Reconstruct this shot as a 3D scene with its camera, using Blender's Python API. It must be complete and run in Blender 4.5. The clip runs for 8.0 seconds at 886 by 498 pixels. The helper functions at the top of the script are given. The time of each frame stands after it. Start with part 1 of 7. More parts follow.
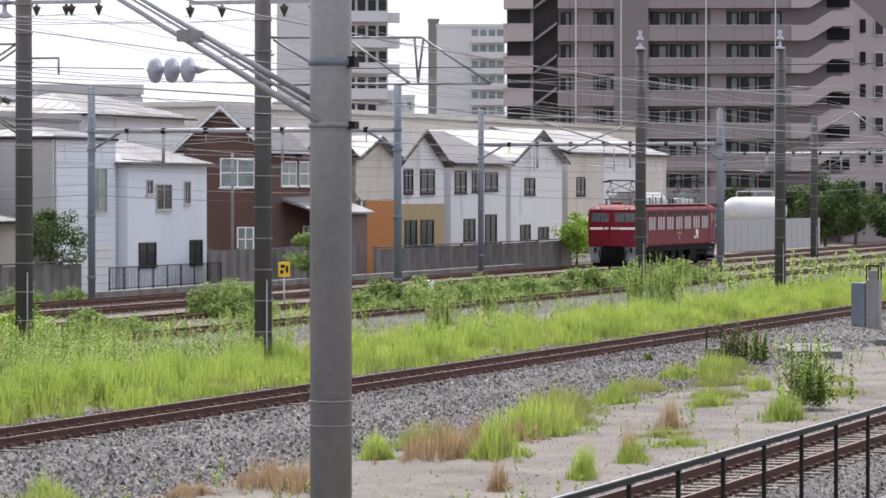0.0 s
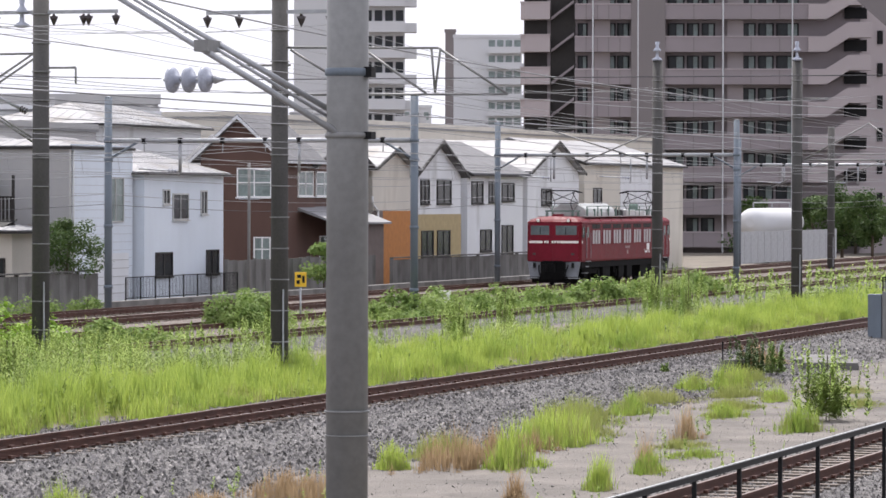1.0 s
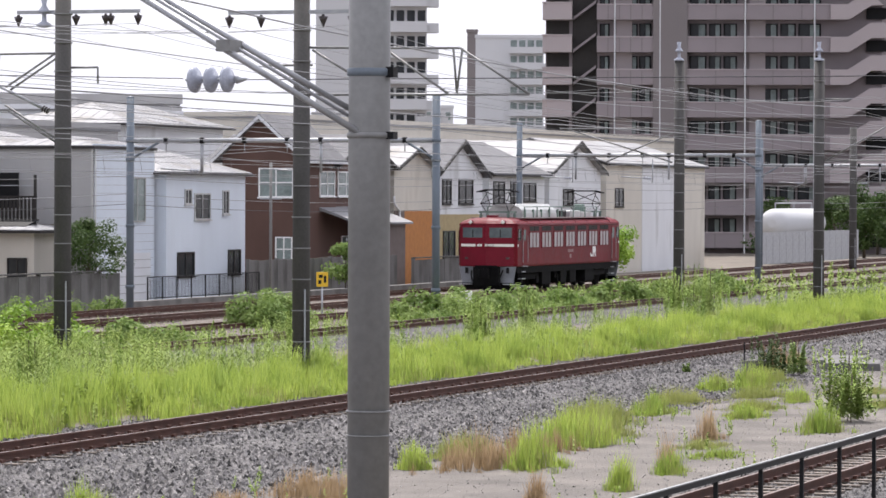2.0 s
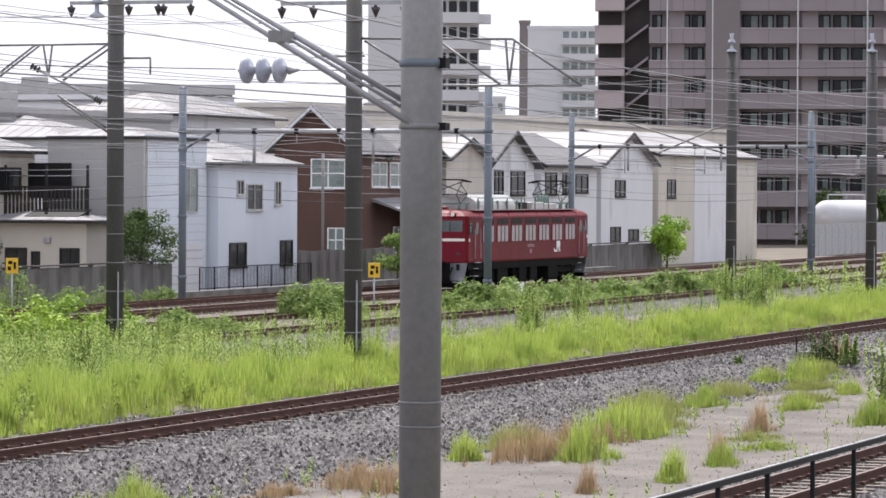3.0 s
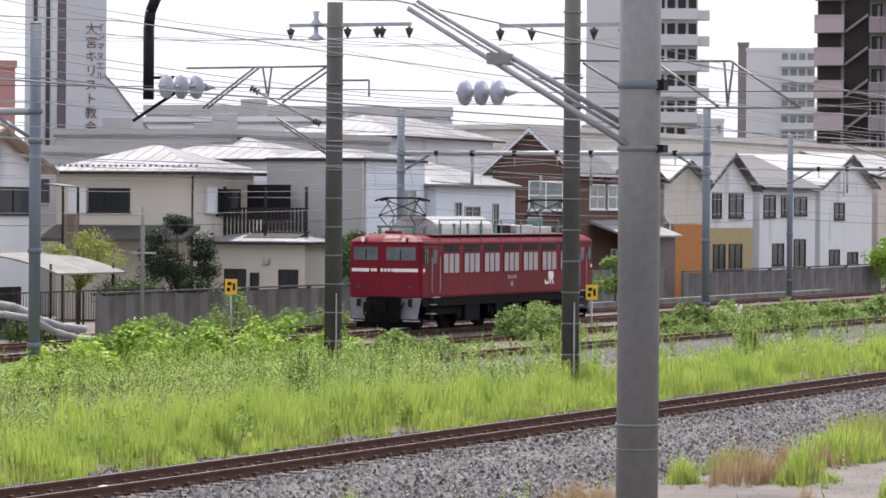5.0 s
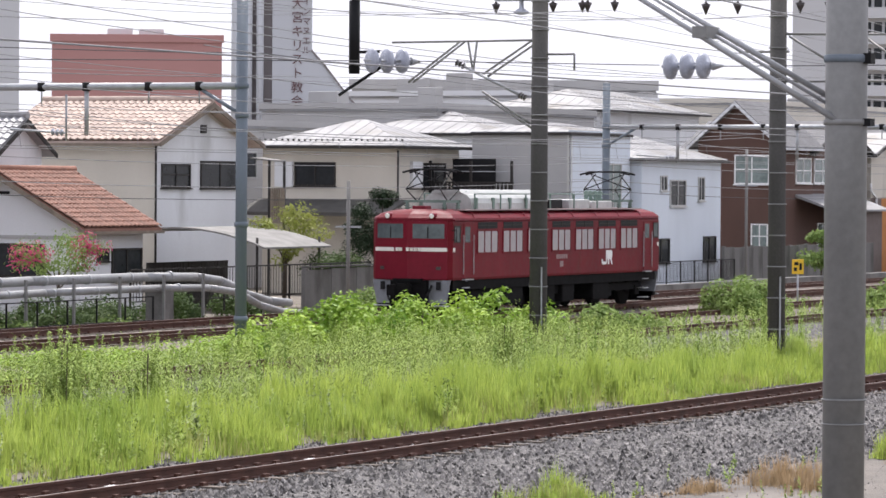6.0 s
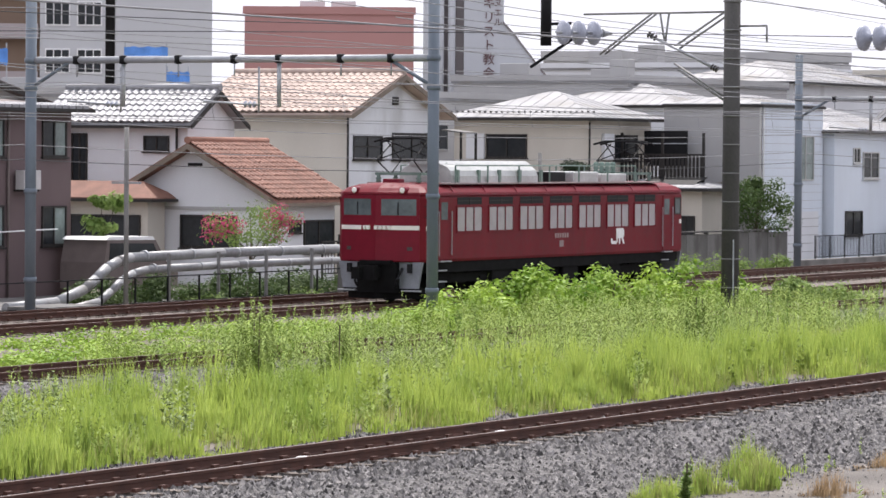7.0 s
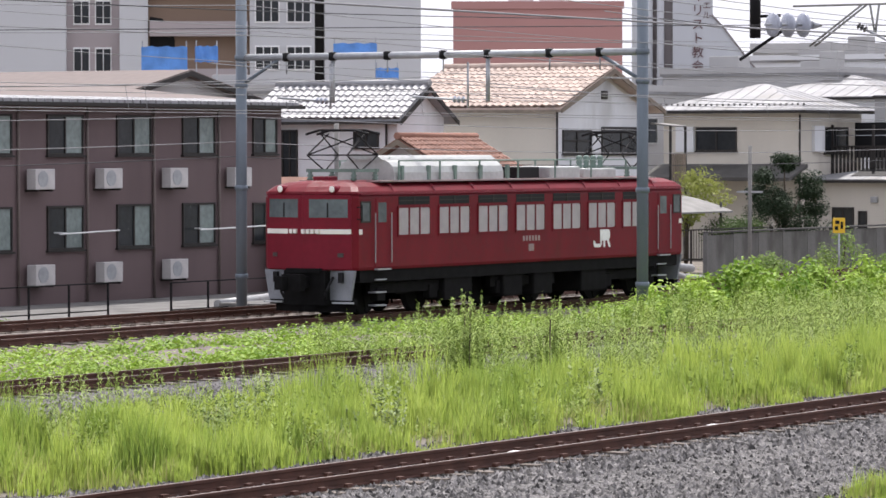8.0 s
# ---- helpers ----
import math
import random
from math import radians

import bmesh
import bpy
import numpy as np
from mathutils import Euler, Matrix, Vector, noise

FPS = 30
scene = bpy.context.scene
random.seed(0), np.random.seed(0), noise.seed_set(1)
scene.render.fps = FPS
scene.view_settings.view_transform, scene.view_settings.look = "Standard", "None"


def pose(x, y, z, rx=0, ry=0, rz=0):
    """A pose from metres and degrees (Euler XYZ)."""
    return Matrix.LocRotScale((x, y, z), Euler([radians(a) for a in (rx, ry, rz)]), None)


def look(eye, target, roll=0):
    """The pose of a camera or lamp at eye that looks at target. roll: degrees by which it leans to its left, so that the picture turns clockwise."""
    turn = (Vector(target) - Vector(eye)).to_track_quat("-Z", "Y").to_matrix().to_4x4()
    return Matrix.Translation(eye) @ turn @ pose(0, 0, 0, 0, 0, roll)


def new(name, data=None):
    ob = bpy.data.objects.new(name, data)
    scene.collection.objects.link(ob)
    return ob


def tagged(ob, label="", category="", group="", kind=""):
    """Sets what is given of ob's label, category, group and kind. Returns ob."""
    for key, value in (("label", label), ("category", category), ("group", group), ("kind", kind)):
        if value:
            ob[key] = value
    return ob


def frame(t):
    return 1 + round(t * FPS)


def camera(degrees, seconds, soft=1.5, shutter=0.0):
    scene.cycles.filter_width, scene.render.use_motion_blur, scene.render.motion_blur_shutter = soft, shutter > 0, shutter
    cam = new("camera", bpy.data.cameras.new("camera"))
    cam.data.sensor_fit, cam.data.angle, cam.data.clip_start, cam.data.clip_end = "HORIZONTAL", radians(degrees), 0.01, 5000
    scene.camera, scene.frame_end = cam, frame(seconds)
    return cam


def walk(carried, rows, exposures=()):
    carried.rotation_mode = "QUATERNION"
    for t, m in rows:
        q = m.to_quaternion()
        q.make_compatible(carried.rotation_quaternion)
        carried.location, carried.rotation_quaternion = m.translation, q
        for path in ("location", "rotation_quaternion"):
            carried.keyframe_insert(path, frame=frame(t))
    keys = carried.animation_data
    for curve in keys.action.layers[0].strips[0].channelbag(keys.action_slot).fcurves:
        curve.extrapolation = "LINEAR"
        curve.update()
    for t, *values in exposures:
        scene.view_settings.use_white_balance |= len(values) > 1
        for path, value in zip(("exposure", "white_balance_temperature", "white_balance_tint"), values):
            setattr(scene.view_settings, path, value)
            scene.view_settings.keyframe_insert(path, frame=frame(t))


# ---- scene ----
cam = camera(13.37, 8.0, soft=1.6)
PATH = [
    (0.0, 17.836, -0.909, 0.001), (0.5, 17.946, -0.833, 0.081), (1.0, 18.086, -0.751, 0.140),
    (1.5, 18.273, -0.715, 0.165), (3.0, 19.201, -0.890, 0.298), (3.5, 20.093, -0.795, 0.313),
    (4.0, 20.826, -0.629, 0.308), (5.5, 23.864, -0.725, 0.432), (6.0, 25.609, -0.990, 0.391),
    (6.5, 27.091, -1.256, 0.355), (7.0, 28.507, -1.435, 0.426), (7.5, 30.024, -1.495, 0.154),
    (8.0, 31.690, -1.529, -0.043)]
EYE = 4.226


def aim(yaw, pitch, roll):
    """Camera turn: heading, then tilt, then lean about the line of sight."""
    return pose(0, 0, EYE, 0, 0, yaw) @ pose(0, 0, 0, 90 + pitch) @ pose(0, 0, 0, 0, 0, roll)


walk(cam, [(t, aim(y, p, r)) for t, y, p, r in PATH])

# ---- light ----
SUN_EL, SUN_AZ = 60.0, 335.0   # degrees up; heading, clockwise from +Y
world = bpy.data.worlds.new("hazy_sky")
scene.world = world
world.use_nodes = True
wn = world.node_tree.nodes
wl = world.node_tree.links
sky = wn.new("ShaderNodeTexSky")
sky.sky_type, sky.sun_disc = "NISHITA", False
sky.sun_elevation, sky.sun_rotation = radians(SUN_EL), radians(SUN_AZ)
sky.dust_density, sky.air_density, sky.ozone_density = 6.0, 1.0, 1.0
wmix = wn.new("ShaderNodeMix")
wmix.data_type = "RGBA"
wmix.inputs["Factor"].default_value = 0.7
wmix.inputs[7].default_value = (11.1, 11.1, 12.6, 1)
wl.new(sky.outputs[0], wmix.inputs[6])
wl.new(wmix.outputs[2], wn["Background"].inputs["Color"])
wn["Background"].inputs["Strength"].default_value = 0.11
sun_data = bpy.data.lights.new("sun", "SUN")
sun_data.energy, sun_data.angle, sun_data.color = 4.3, radians(1.2), (1.0, 0.95, 0.925)
sun = new("sun", sun_data)
sun.matrix_basis = look((0, 0, 0), (-math.sin(radians(SUN_AZ)) * math.cos(radians(SUN_EL)),
                                    -math.cos(radians(SUN_AZ)) * math.cos(radians(SUN_EL)), -math.sin(radians(SUN_EL))))
scene.view_settings.exposure = 0.29


# ---- materials ----
def mat(name, col, rough=0.7, metal=0.0, var=0.25, scale=3.0, fine=40.0, bump=0.0, streak=0.0, island=0.0, stain=None, spec=0.4):
    """A painted, weathered or raw surface: colour that varies at two scales, worn gloss, fine relief."""
    m = bpy.data.materials.new(name)
    m.use_nodes = True
    n, l = m.node_tree.nodes, m.node_tree.links
    b = n["Principled BSDF"]
    b.inputs["Metallic"].default_value = metal
    geo = n.new("ShaderNodeNewGeometry")
    tc = n.new("ShaderNodeTexCoord")
    mp = n.new("ShaderNodeMapping")
    l.new(tc.outputs["Object"], mp.inputs[0])
    if streak:
        mp.inputs["Scale"].default_value = (1, 1, streak)
    big, small = n.new("ShaderNodeTexNoise"), n.new("ShaderNodeTexNoise")
    big.inputs["Scale"].default_value, small.inputs["Scale"].default_value = scale, fine
    big.inputs["Detail"].default_value, small.inputs["Detail"].default_value = 5, 3
    l.new(mp.outputs[0], big.inputs[0])
    l.new(tc.outputs["Object"], small.inputs[0])
    r1 = n.new("ShaderNodeMapRange")
    r1.inputs[1].default_value, r1.inputs[2].default_value = 0.3, 0.7
    r1.inputs[3].default_value, r1.inputs[4].default_value = 1 - var, 1 + var
    l.new(big.outputs[0], r1.inputs[0])
    r2 = n.new("ShaderNodeMapRange")
    r2.inputs[1].default_value, r2.inputs[2].default_value = 0.3, 0.7
    r2.inputs[3].default_value, r2.inputs[4].default_value = 1 - var * 0.6, 1 + var * 0.6
    l.new(small.outputs[0], r2.inputs[0])
    mul = n.new("ShaderNodeMath")
    mul.operation = "MULTIPLY"
    l.new(r1.outputs[0], mul.inputs[0])
    l.new(r2.outputs[0], mul.inputs[1])
    last = mul.outputs[0]
    if island:
        oi = n.new("ShaderNodeObjectInfo")
        r3 = n.new("ShaderNodeMapRange")
        r3.inputs[3].default_value, r3.inputs[4].default_value = 1 - island, 1 + island
        add = n.new("ShaderNodeMath")
        add.operation = "ADD"
        l.new(geo.outputs["Random Per Island"], add.inputs[0])
        l.new(oi.outputs["Random"], add.inputs[1])
        half = n.new("ShaderNodeMath")
        half.operation = "FRACT"
        l.new(add.outputs[0], half.inputs[0])
        l.new(half.outputs[0], r3.inputs[0])
        mu2 = n.new("ShaderNodeMath")
        mu2.operation = "MULTIPLY"
        l.new(last, mu2.inputs[0])
        l.new(r3.outputs[0], mu2.inputs[1])
        last = mu2.outputs[0]
    vm = n.new("ShaderNodeVectorMath")
    vm.operation = "SCALE"
    vm.inputs[0].default_value = col[:3]
    l.new(last, vm.inputs["Scale"])
    colour = vm.outputs[0]
    if stain:
        st = n.new("ShaderNodeTexNoise")
        st.inputs["Scale"].default_value, st.inputs["Detail"].default_value = stain[1], 6
        l.new(mp.outputs[0], st.inputs[0])
        r4 = n.new("ShaderNodeMapRange")
        r4.inputs[1].default_value, r4.inputs[2].default_value = stain[2], stain[2] + 0.16
        l.new(st.outputs[0], r4.inputs[0])
        mx = n.new("ShaderNodeMix")
        mx.data_type = "RGBA"
        l.new(r4.outputs[0], mx.inputs[0])
        l.new(colour, mx.inputs[6])
        mx.inputs[7].default_value = (*stain[0], 1)
        colour = mx.outputs[2]
    l.new(colour, b.inputs["Base Color"])
    rr = n.new("ShaderNodeMapRange")
    rr.inputs[3].default_value, rr.inputs[4].default_value = max(0.04, rough - 0.12), min(1.0, rough + 0.12)
    l.new(small.outputs[0], rr.inputs[0])
    l.new(rr.outputs[0], b.inputs["Roughness"])
    if bump:
        bp = n.new("ShaderNodeBump")
        bp.inputs["Strength"].default_value, bp.inputs["Distance"].default_value = 0.6, bump
        l.new(small.outputs[0], bp.inputs["Height"])
        l.new(bp.outputs[0], b.inputs["Normal"])
    b.inputs["Specular IOR Level"].default_value = spec
    return m


def leaf_mat(name, c1, c2, trans=0.25, rough=0.55, scale=0.25):
    """Leaves: colour drifts over the ground, differs from leaf to leaf, lets some light through."""
    m = bpy.data.materials.new(name)
    m.use_nodes = True
    n, l = m.node_tree.nodes, m.node_tree.links
    b = n["Principled BSDF"]
    geo, tc = n.new("ShaderNodeNewGeometry"), n.new("ShaderNodeTexCoord")
    big = n.new("ShaderNodeTexNoise")
    big.inputs["Scale"].default_value, big.inputs["Detail"].default_value = scale, 4
    l.new(tc.outputs["Object"], big.inputs[0])
    mr = n.new("ShaderNodeMapRange")
    mr.inputs[1].default_value, mr.inputs[2].default_value = 0.35, 0.65
    l.new(big.outputs[0], mr.inputs[0])
    av = n.new("ShaderNodeMix")
    av.inputs[0].default_value = 0.5
    l.new(mr.outputs[0], av.inputs[2])
    l.new(geo.outputs["Random Per Island"], av.inputs[3])
    mx = n.new("ShaderNodeMix")
    mx.data_type = "RGBA"
    l.new(av.outputs[0], mx.inputs[0])
    mx.inputs[6].default_value, mx.inputs[7].default_value = (*c1, 1), (*c2, 1)
    l.new(mx.outputs[2], b.inputs["Base Color"])
    b.inputs["Roughness"].default_value = rough
    b.inputs["Specular IOR Level"].default_value = 0.15
    tr = n.new("ShaderNodeBsdfTranslucent")
    l.new(mx.outputs[2], tr.inputs[0])
    ms = n.new("ShaderNodeMixShader")
    ms.inputs[0].default_value = trans
    l.new(b.outputs[0], ms.inputs[1])
    l.new(tr.outputs[0], ms.inputs[2])
    l.new(ms.outputs[0], n["Material Output"].inputs[0])
    return m


def stone_mat(name, cols, scale, rough=0.95, bump=0.03):
    """Broken stone: cells of differing grey, each with its own tilt."""
    m = bpy.data.materials.new(name)
    m.use_nodes = True
    n, l = m.node_tree.nodes, m.node_tree.links
    b = n["Principled BSDF"]
    tc = n.new("ShaderNodeTexCoord")
    vo = n.new("ShaderNodeTexVoronoi")
    vo.inputs["Scale"].default_value = scale
    l.new(tc.outputs["Object"], vo.inputs[0])
    sep = n.new("ShaderNodeSeparateColor")
    l.new(vo.outputs["Color"], sep.inputs[0])
    ramp = n.new("ShaderNodeValToRGB")
    for i, c in enumerate(cols):
        e = ramp.color_ramp.elements[i] if i < 2 else ramp.color_ramp.elements.new(i / (len(cols) - 1))
        e.position, e.color = i / (len(cols) - 1), (*c, 1)
    l.new(sep.outputs[0], ramp.inputs[0])
    no = n.new("ShaderNodeTexNoise")
    no.inputs["Scale"].default_value, no.inputs["Detail"].default_value = 0.35, 5
    l.new(tc.outputs["Object"], no.inputs[0])
    mr = n.new("ShaderNodeMapRange")
    mr.inputs[1].default_value, mr.inputs[2].default_value, mr.inputs[3].default_value, mr.inputs[4].default_value = 0.3, 0.7, 0.75, 1.2
    l.new(no.outputs[0], mr.inputs[0])
    vm = n.new("ShaderNodeVectorMath")
    vm.operation = "SCALE"
    l.new(ramp.outputs[0], vm.inputs[0])
    l.new(mr.outputs[0], vm.inputs["Scale"])
    l.new(vm.outputs[0], b.inputs["Base Color"])
    b.inputs["Roughness"].default_value = rough
    bp = n.new("ShaderNodeBump")
    bp.inputs["Distance"].default_value, bp.inputs["Strength"].default_value = bump, 1.0
    l.new(vo.outputs["Distance"], bp.inputs["Height"])
    l.new(bp.outputs[0], b.inputs["Normal"])
    return m


def glass_mat(name, tint, rough=0.06):
    m = mat(name, tint, rough, 0.0, 0.25, 0.9, 6.0)
    m.node_tree.nodes["Principled BSDF"].inputs["Specular IOR Level"].default_value = 0.25
    return m


M = dict(
    soil=mat("dry_soil", (0.16, 0.14, 0.115), 0.95, var=0.3, scale=0.6, fine=9, bump=0.03, stain=((0.13, 0.12, 0.10), 0.35, 0.55)),
    dirt=mat("pale_dirt", (0.15, 0.135, 0.12), 0.95, var=0.22, scale=0.8, fine=26, bump=0.04, stain=((0.10, 0.09, 0.08), 0.5, 0.5)),
    # Bed greys darkened to stand for shaded gaps between the loose stones.
    ballast=stone_mat("ballast_darkened_gaps", [(0.02, 0.019, 0.018), (0.08, 0.075, 0.072), (0.17, 0.162, 0.158), (0.04, 0.037, 0.035)], 13),
    ballast_old=stone_mat("rusty_ballast", [(0.07, 0.055, 0.046), (0.15, 0.125, 0.108), (0.21, 0.18, 0.155), (0.09, 0.07, 0.058)], 13),
    stone=mat("loose_stone", (0.175, 0.165, 0.158), 0.95, var=0.3, island=0.85, scale=9, fine=50),
    rail=mat("rusty_rail", (0.075, 0.032, 0.022), 0.75, 0.1, var=0.3, scale=2, fine=30, bump=0.004),
    rail_top=mat("worn_rail_head", (0.16, 0.11, 0.09), 0.4, 0.6, var=0.2),
    sleeper=mat("weathered_sleeper", (0.15, 0.125, 0.105), 0.9, var=0.3, scale=4, island=0.25, bump=0.01),
    concrete=mat("pole_concrete", (0.20, 0.195, 0.185), 0.85, var=0.22, scale=1.4, fine=22, streak=0.25, bump=0.004),
    dark_concrete=mat("dark_pole_concrete", (0.072, 0.069, 0.065), 0.85, var=0.25, scale=1.2, fine=18, streak=0.25, bump=0.004),
    wall_concrete=mat("stained_wall_concrete", (0.15, 0.146, 0.14), 0.9, var=0.22, scale=1.2, fine=14, streak=0.4, stain=((0.09, 0.086, 0.08), 0.8, 0.5)),
    blue_steel=mat("blue_grey_paint", (0.14, 0.168, 0.198), 0.5, 0.2, var=0.14, scale=2.0, streak=0.3, stain=((0.2, 0.14, 0.1), 1.5, 0.68)),
    galv=mat("galvanised_steel", (0.36, 0.37, 0.385), 0.5, 0.5, var=0.15, scale=4),
    main_steel=mat("grey_painted_pole", (0.205, 0.205, 0.2), 0.5, 0.25, var=0.16, scale=1.6, fine=14, streak=0.3, stain=((0.13, 0.125, 0.12), 2.2, 0.62)),
    dark_steel=mat("dark_steel", (0.009, 0.009, 0.01), 0.6, 0.1, spec=0.2, var=0.2),
    wire=mat("wire_copper", (0.26, 0.26, 0.265), 0.5, 0.4, var=0.1),
    wire_dark=mat("wire_dark", (0.05, 0.05, 0.055), 0.6, 0.2, var=0.1),
    porcelain=mat("grey_porcelain", (0.36, 0.38, 0.44), 0.25, var=0.08, scale=8),
    porcelain_dark=mat("brown_porcelain", (0.05, 0.04, 0.04), 0.3, var=0.1),
    yellow=mat("yellow_enamel", (0.72, 0.46, 0.03), 0.5, var=0.08),
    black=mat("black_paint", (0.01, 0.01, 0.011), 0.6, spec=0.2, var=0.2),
    white=mat("white_paint", (0.78, 0.78, 0.77), 0.5, var=0.06, stain=((0.55, 0.53, 0.5), 1.2, 0.66)),
    red=mat("maroon_paint", (0.158, 0.007, 0.019), 0.4, spec=0.2, var=0.12, scale=0.8, fine=7, streak=0.4),
    # Same maroon toned duller for the light and haze on the body side.
    red_dull=mat("dull_maroon_paint", (0.14, 0.0085, 0.0155), 0.5, spec=0.14, var=0.16, scale=0.8, fine=6, streak=0.35, stain=((0.09, 0.014, 0.012), 0.7, 0.58)),
    loco_roof=mat("sooty_roof_paint", (0.30, 0.22, 0.215), 0.55, var=0.2, scale=1.5),
    silver=mat("silver_roof_cover", (0.42, 0.43, 0.42), 0.45, 0.35, var=0.15, scale=1.4, fine=9),
    lagging=mat("dull_pipe_lagging", (0.27, 0.275, 0.28), 0.5, 0.3, var=0.2, scale=1.2, fine=9, stain=((0.16, 0.15, 0.14), 1.0, 0.58)),
    cream_stripe=mat("cream_stripe", (0.74, 0.72, 0.66), 0.5, var=0.06),
    # Tint raised so the colour itself holds some pale sky reflection.
    loco_glass=glass_mat("cab_glass_sky_tint", (0.1, 0.12, 0.125), 0.12),
    frosted=mat("frosted_glass", (0.36, 0.33, 0.335), 0.4, var=0.1, scale=3),
    # Grime set near black, so the colour also holds the shade beneath.
    under=mat("underframe_grime_shade", (0.007, 0.0068, 0.007), 0.85, 0.0, spec=0.12, var=0.35, scale=4),
    skirt=mat("grey_skirt", (0.2, 0.21, 0.23), 0.55, var=0.2, scale=2),
    pane=glass_mat("window_glass", (0.022, 0.025, 0.028), 0.22),
    pane_curtain=glass_mat("curtained_glass", (0.20, 0.24, 0.23), 0.15),
    alu=mat("aluminium_frame", (0.48, 0.48, 0.47), 0.45, 0.5, var=0.08),
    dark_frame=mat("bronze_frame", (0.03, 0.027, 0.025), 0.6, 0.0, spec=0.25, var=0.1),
    cream=mat("cream_render", (0.565, 0.53, 0.465), 0.9, var=0.07, scale=0.5, fine=20, streak=0.3, stain=((0.44, 0.4, 0.34), 0.4, 0.6)),
    whitewall=mat("white_siding", (0.66, 0.67, 0.685), 0.8, var=0.06, scale=0.4, fine=20, streak=0.3, stain=((0.4, 0.4, 0.39), 0.4, 0.6)),
    bluewall=mat("pale_blue_siding", (0.63, 0.68, 0.74), 0.75, var=0.06, scale=0.5, fine=15, streak=0.4),
    greywall=mat("grey_siding", (0.38, 0.375, 0.37), 0.8, var=0.08, scale=0.5, streak=0.4),
    brownwall=mat("brown_siding", (0.1, 0.056, 0.044), 0.8, var=0.14, scale=0.7, streak=0.5),
    aptwall=mat("mauve_brown_siding", (0.135, 0.097, 0.098), 0.85, var=0.1, scale=0.6, streak=0.4),
    orange=mat("orange_panel", (0.42, 0.17, 0.045), 0.75, var=0.1),
    mustard=mat("mustard_panel", (0.38, 0.30, 0.16), 0.8, var=0.1),
    plum=mat("grey_brown_panel", (0.15, 0.12, 0.11), 0.8, var=0.1),
    slate=mat("grey_slate_roof", (0.13, 0.13, 0.137), 0.8, var=0.18, scale=1.5, bump=0.01),
    lightroof=mat("pale_sheet_roof", (0.25, 0.25, 0.257), 0.6, 0.05, var=0.2, scale=0.7, stain=((0.2, 0.19, 0.175), 0.5, 0.52)),
    silvertile=mat("silver_grey_tile", (0.27, 0.27, 0.28), 0.5, 0.05, var=0.12, island=0.12),
    # Orange paled towards pinkish white, so sunlight is in the colour.
    terracotta=mat("sunlit_orange_tile", (0.44, 0.35, 0.30), 0.75, var=0.14, island=0.18, scale=2),
    redtile=mat("red_brown_tile", (0.23, 0.115, 0.082), 0.75, var=0.18, island=0.2, scale=2),
    pink=mat("pink_render", (0.40, 0.215, 0.2), 0.9, var=0.05, scale=0.1),
    # Tower tones carry distance haze; the pale one also stands for sunlit faces.
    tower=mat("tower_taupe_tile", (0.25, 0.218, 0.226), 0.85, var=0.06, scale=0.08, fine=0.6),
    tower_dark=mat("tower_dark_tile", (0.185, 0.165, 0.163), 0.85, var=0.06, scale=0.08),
    tower_pale=mat("tower_pale_lit_tile", (0.37, 0.325, 0.325), 0.85, var=0.06, scale=0.08),
    farwhite=mat("far_pale_tile", (0.52, 0.525, 0.535), 0.85, var=0.05, scale=0.06),
    church=mat("church_render", (0.47, 0.48, 0.5), 0.85, var=0.05, scale=0.3, streak=0.2),
    church_text=mat("sign_maroon", (0.12, 0.06, 0.06), 0.7, var=0.1),
    blue_tarp=mat("blue_tarpaulin", (0.10, 0.26, 0.62), 0.55, var=0.2, scale=1.5, bump=0.02),
    bark=mat("bark", (0.09, 0.07, 0.05), 0.9, var=0.3, scale=6, bump=0.01),
    wood=mat("weathered_timber", (0.2, 0.165, 0.13), 0.85, var=0.25, scale=3, streak=0.2),
    tan=mat("tan_brown_tile", (0.24, 0.17, 0.125), 0.85, var=0.06, scale=0.1),
    appliance=mat("grimy_appliance_white", (0.5, 0.48, 0.47), 0.55, var=0.12, scale=2),
    glow=mat("lamp_lens", (0.8, 0.78, 0.72), 0.15, var=0.05),
    green_gear=mat("green_grey_paint", (0.14, 0.2, 0.17), 0.6, var=0.15),
)
G_TALL = leaf_mat("tall_grass", (0.14, 0.24, 0.03), (0.44, 0.54, 0.095), 0.32, 0.6, 0.5)
G_DEEP = leaf_mat("deep_green_stalks", (0.10, 0.18, 0.03), (0.22, 0.33, 0.055), 0.45)
G_MID = leaf_mat("weed_leaves", (0.10, 0.19, 0.04), (0.34, 0.43, 0.14), 0.35)
G_PALE = leaf_mat("pale_weed_leaves", (0.19, 0.27, 0.09), (0.40, 0.47, 0.22), 0.3)
G_ROD = leaf_mat("feathery_weed_leaves", (0.11, 0.19, 0.035), (0.40, 0.50, 0.13), 0.28, 0.6, 0.6)
G_KUDZU = leaf_mat("vine_leaves", (0.11, 0.23, 0.022), (0.40, 0.54, 0.085), 0.24, 0.5, 0.5)
G_DARK = leaf_mat("dark_leaves", (0.035, 0.075, 0.022), (0.12, 0.17, 0.055), 0.3)
G_PINE = leaf_mat("pine_needles", (0.012, 0.028, 0.012), (0.04, 0.06, 0.028), 0.1)
G_DRY = leaf_mat("dry_grass", (0.26, 0.165, 0.085), (0.38, 0.27, 0.15), 0.35)
G_STRAW = leaf_mat("yellowing_grass", (0.2, 0.25, 0.05), (0.34, 0.35, 0.11), 0.4)
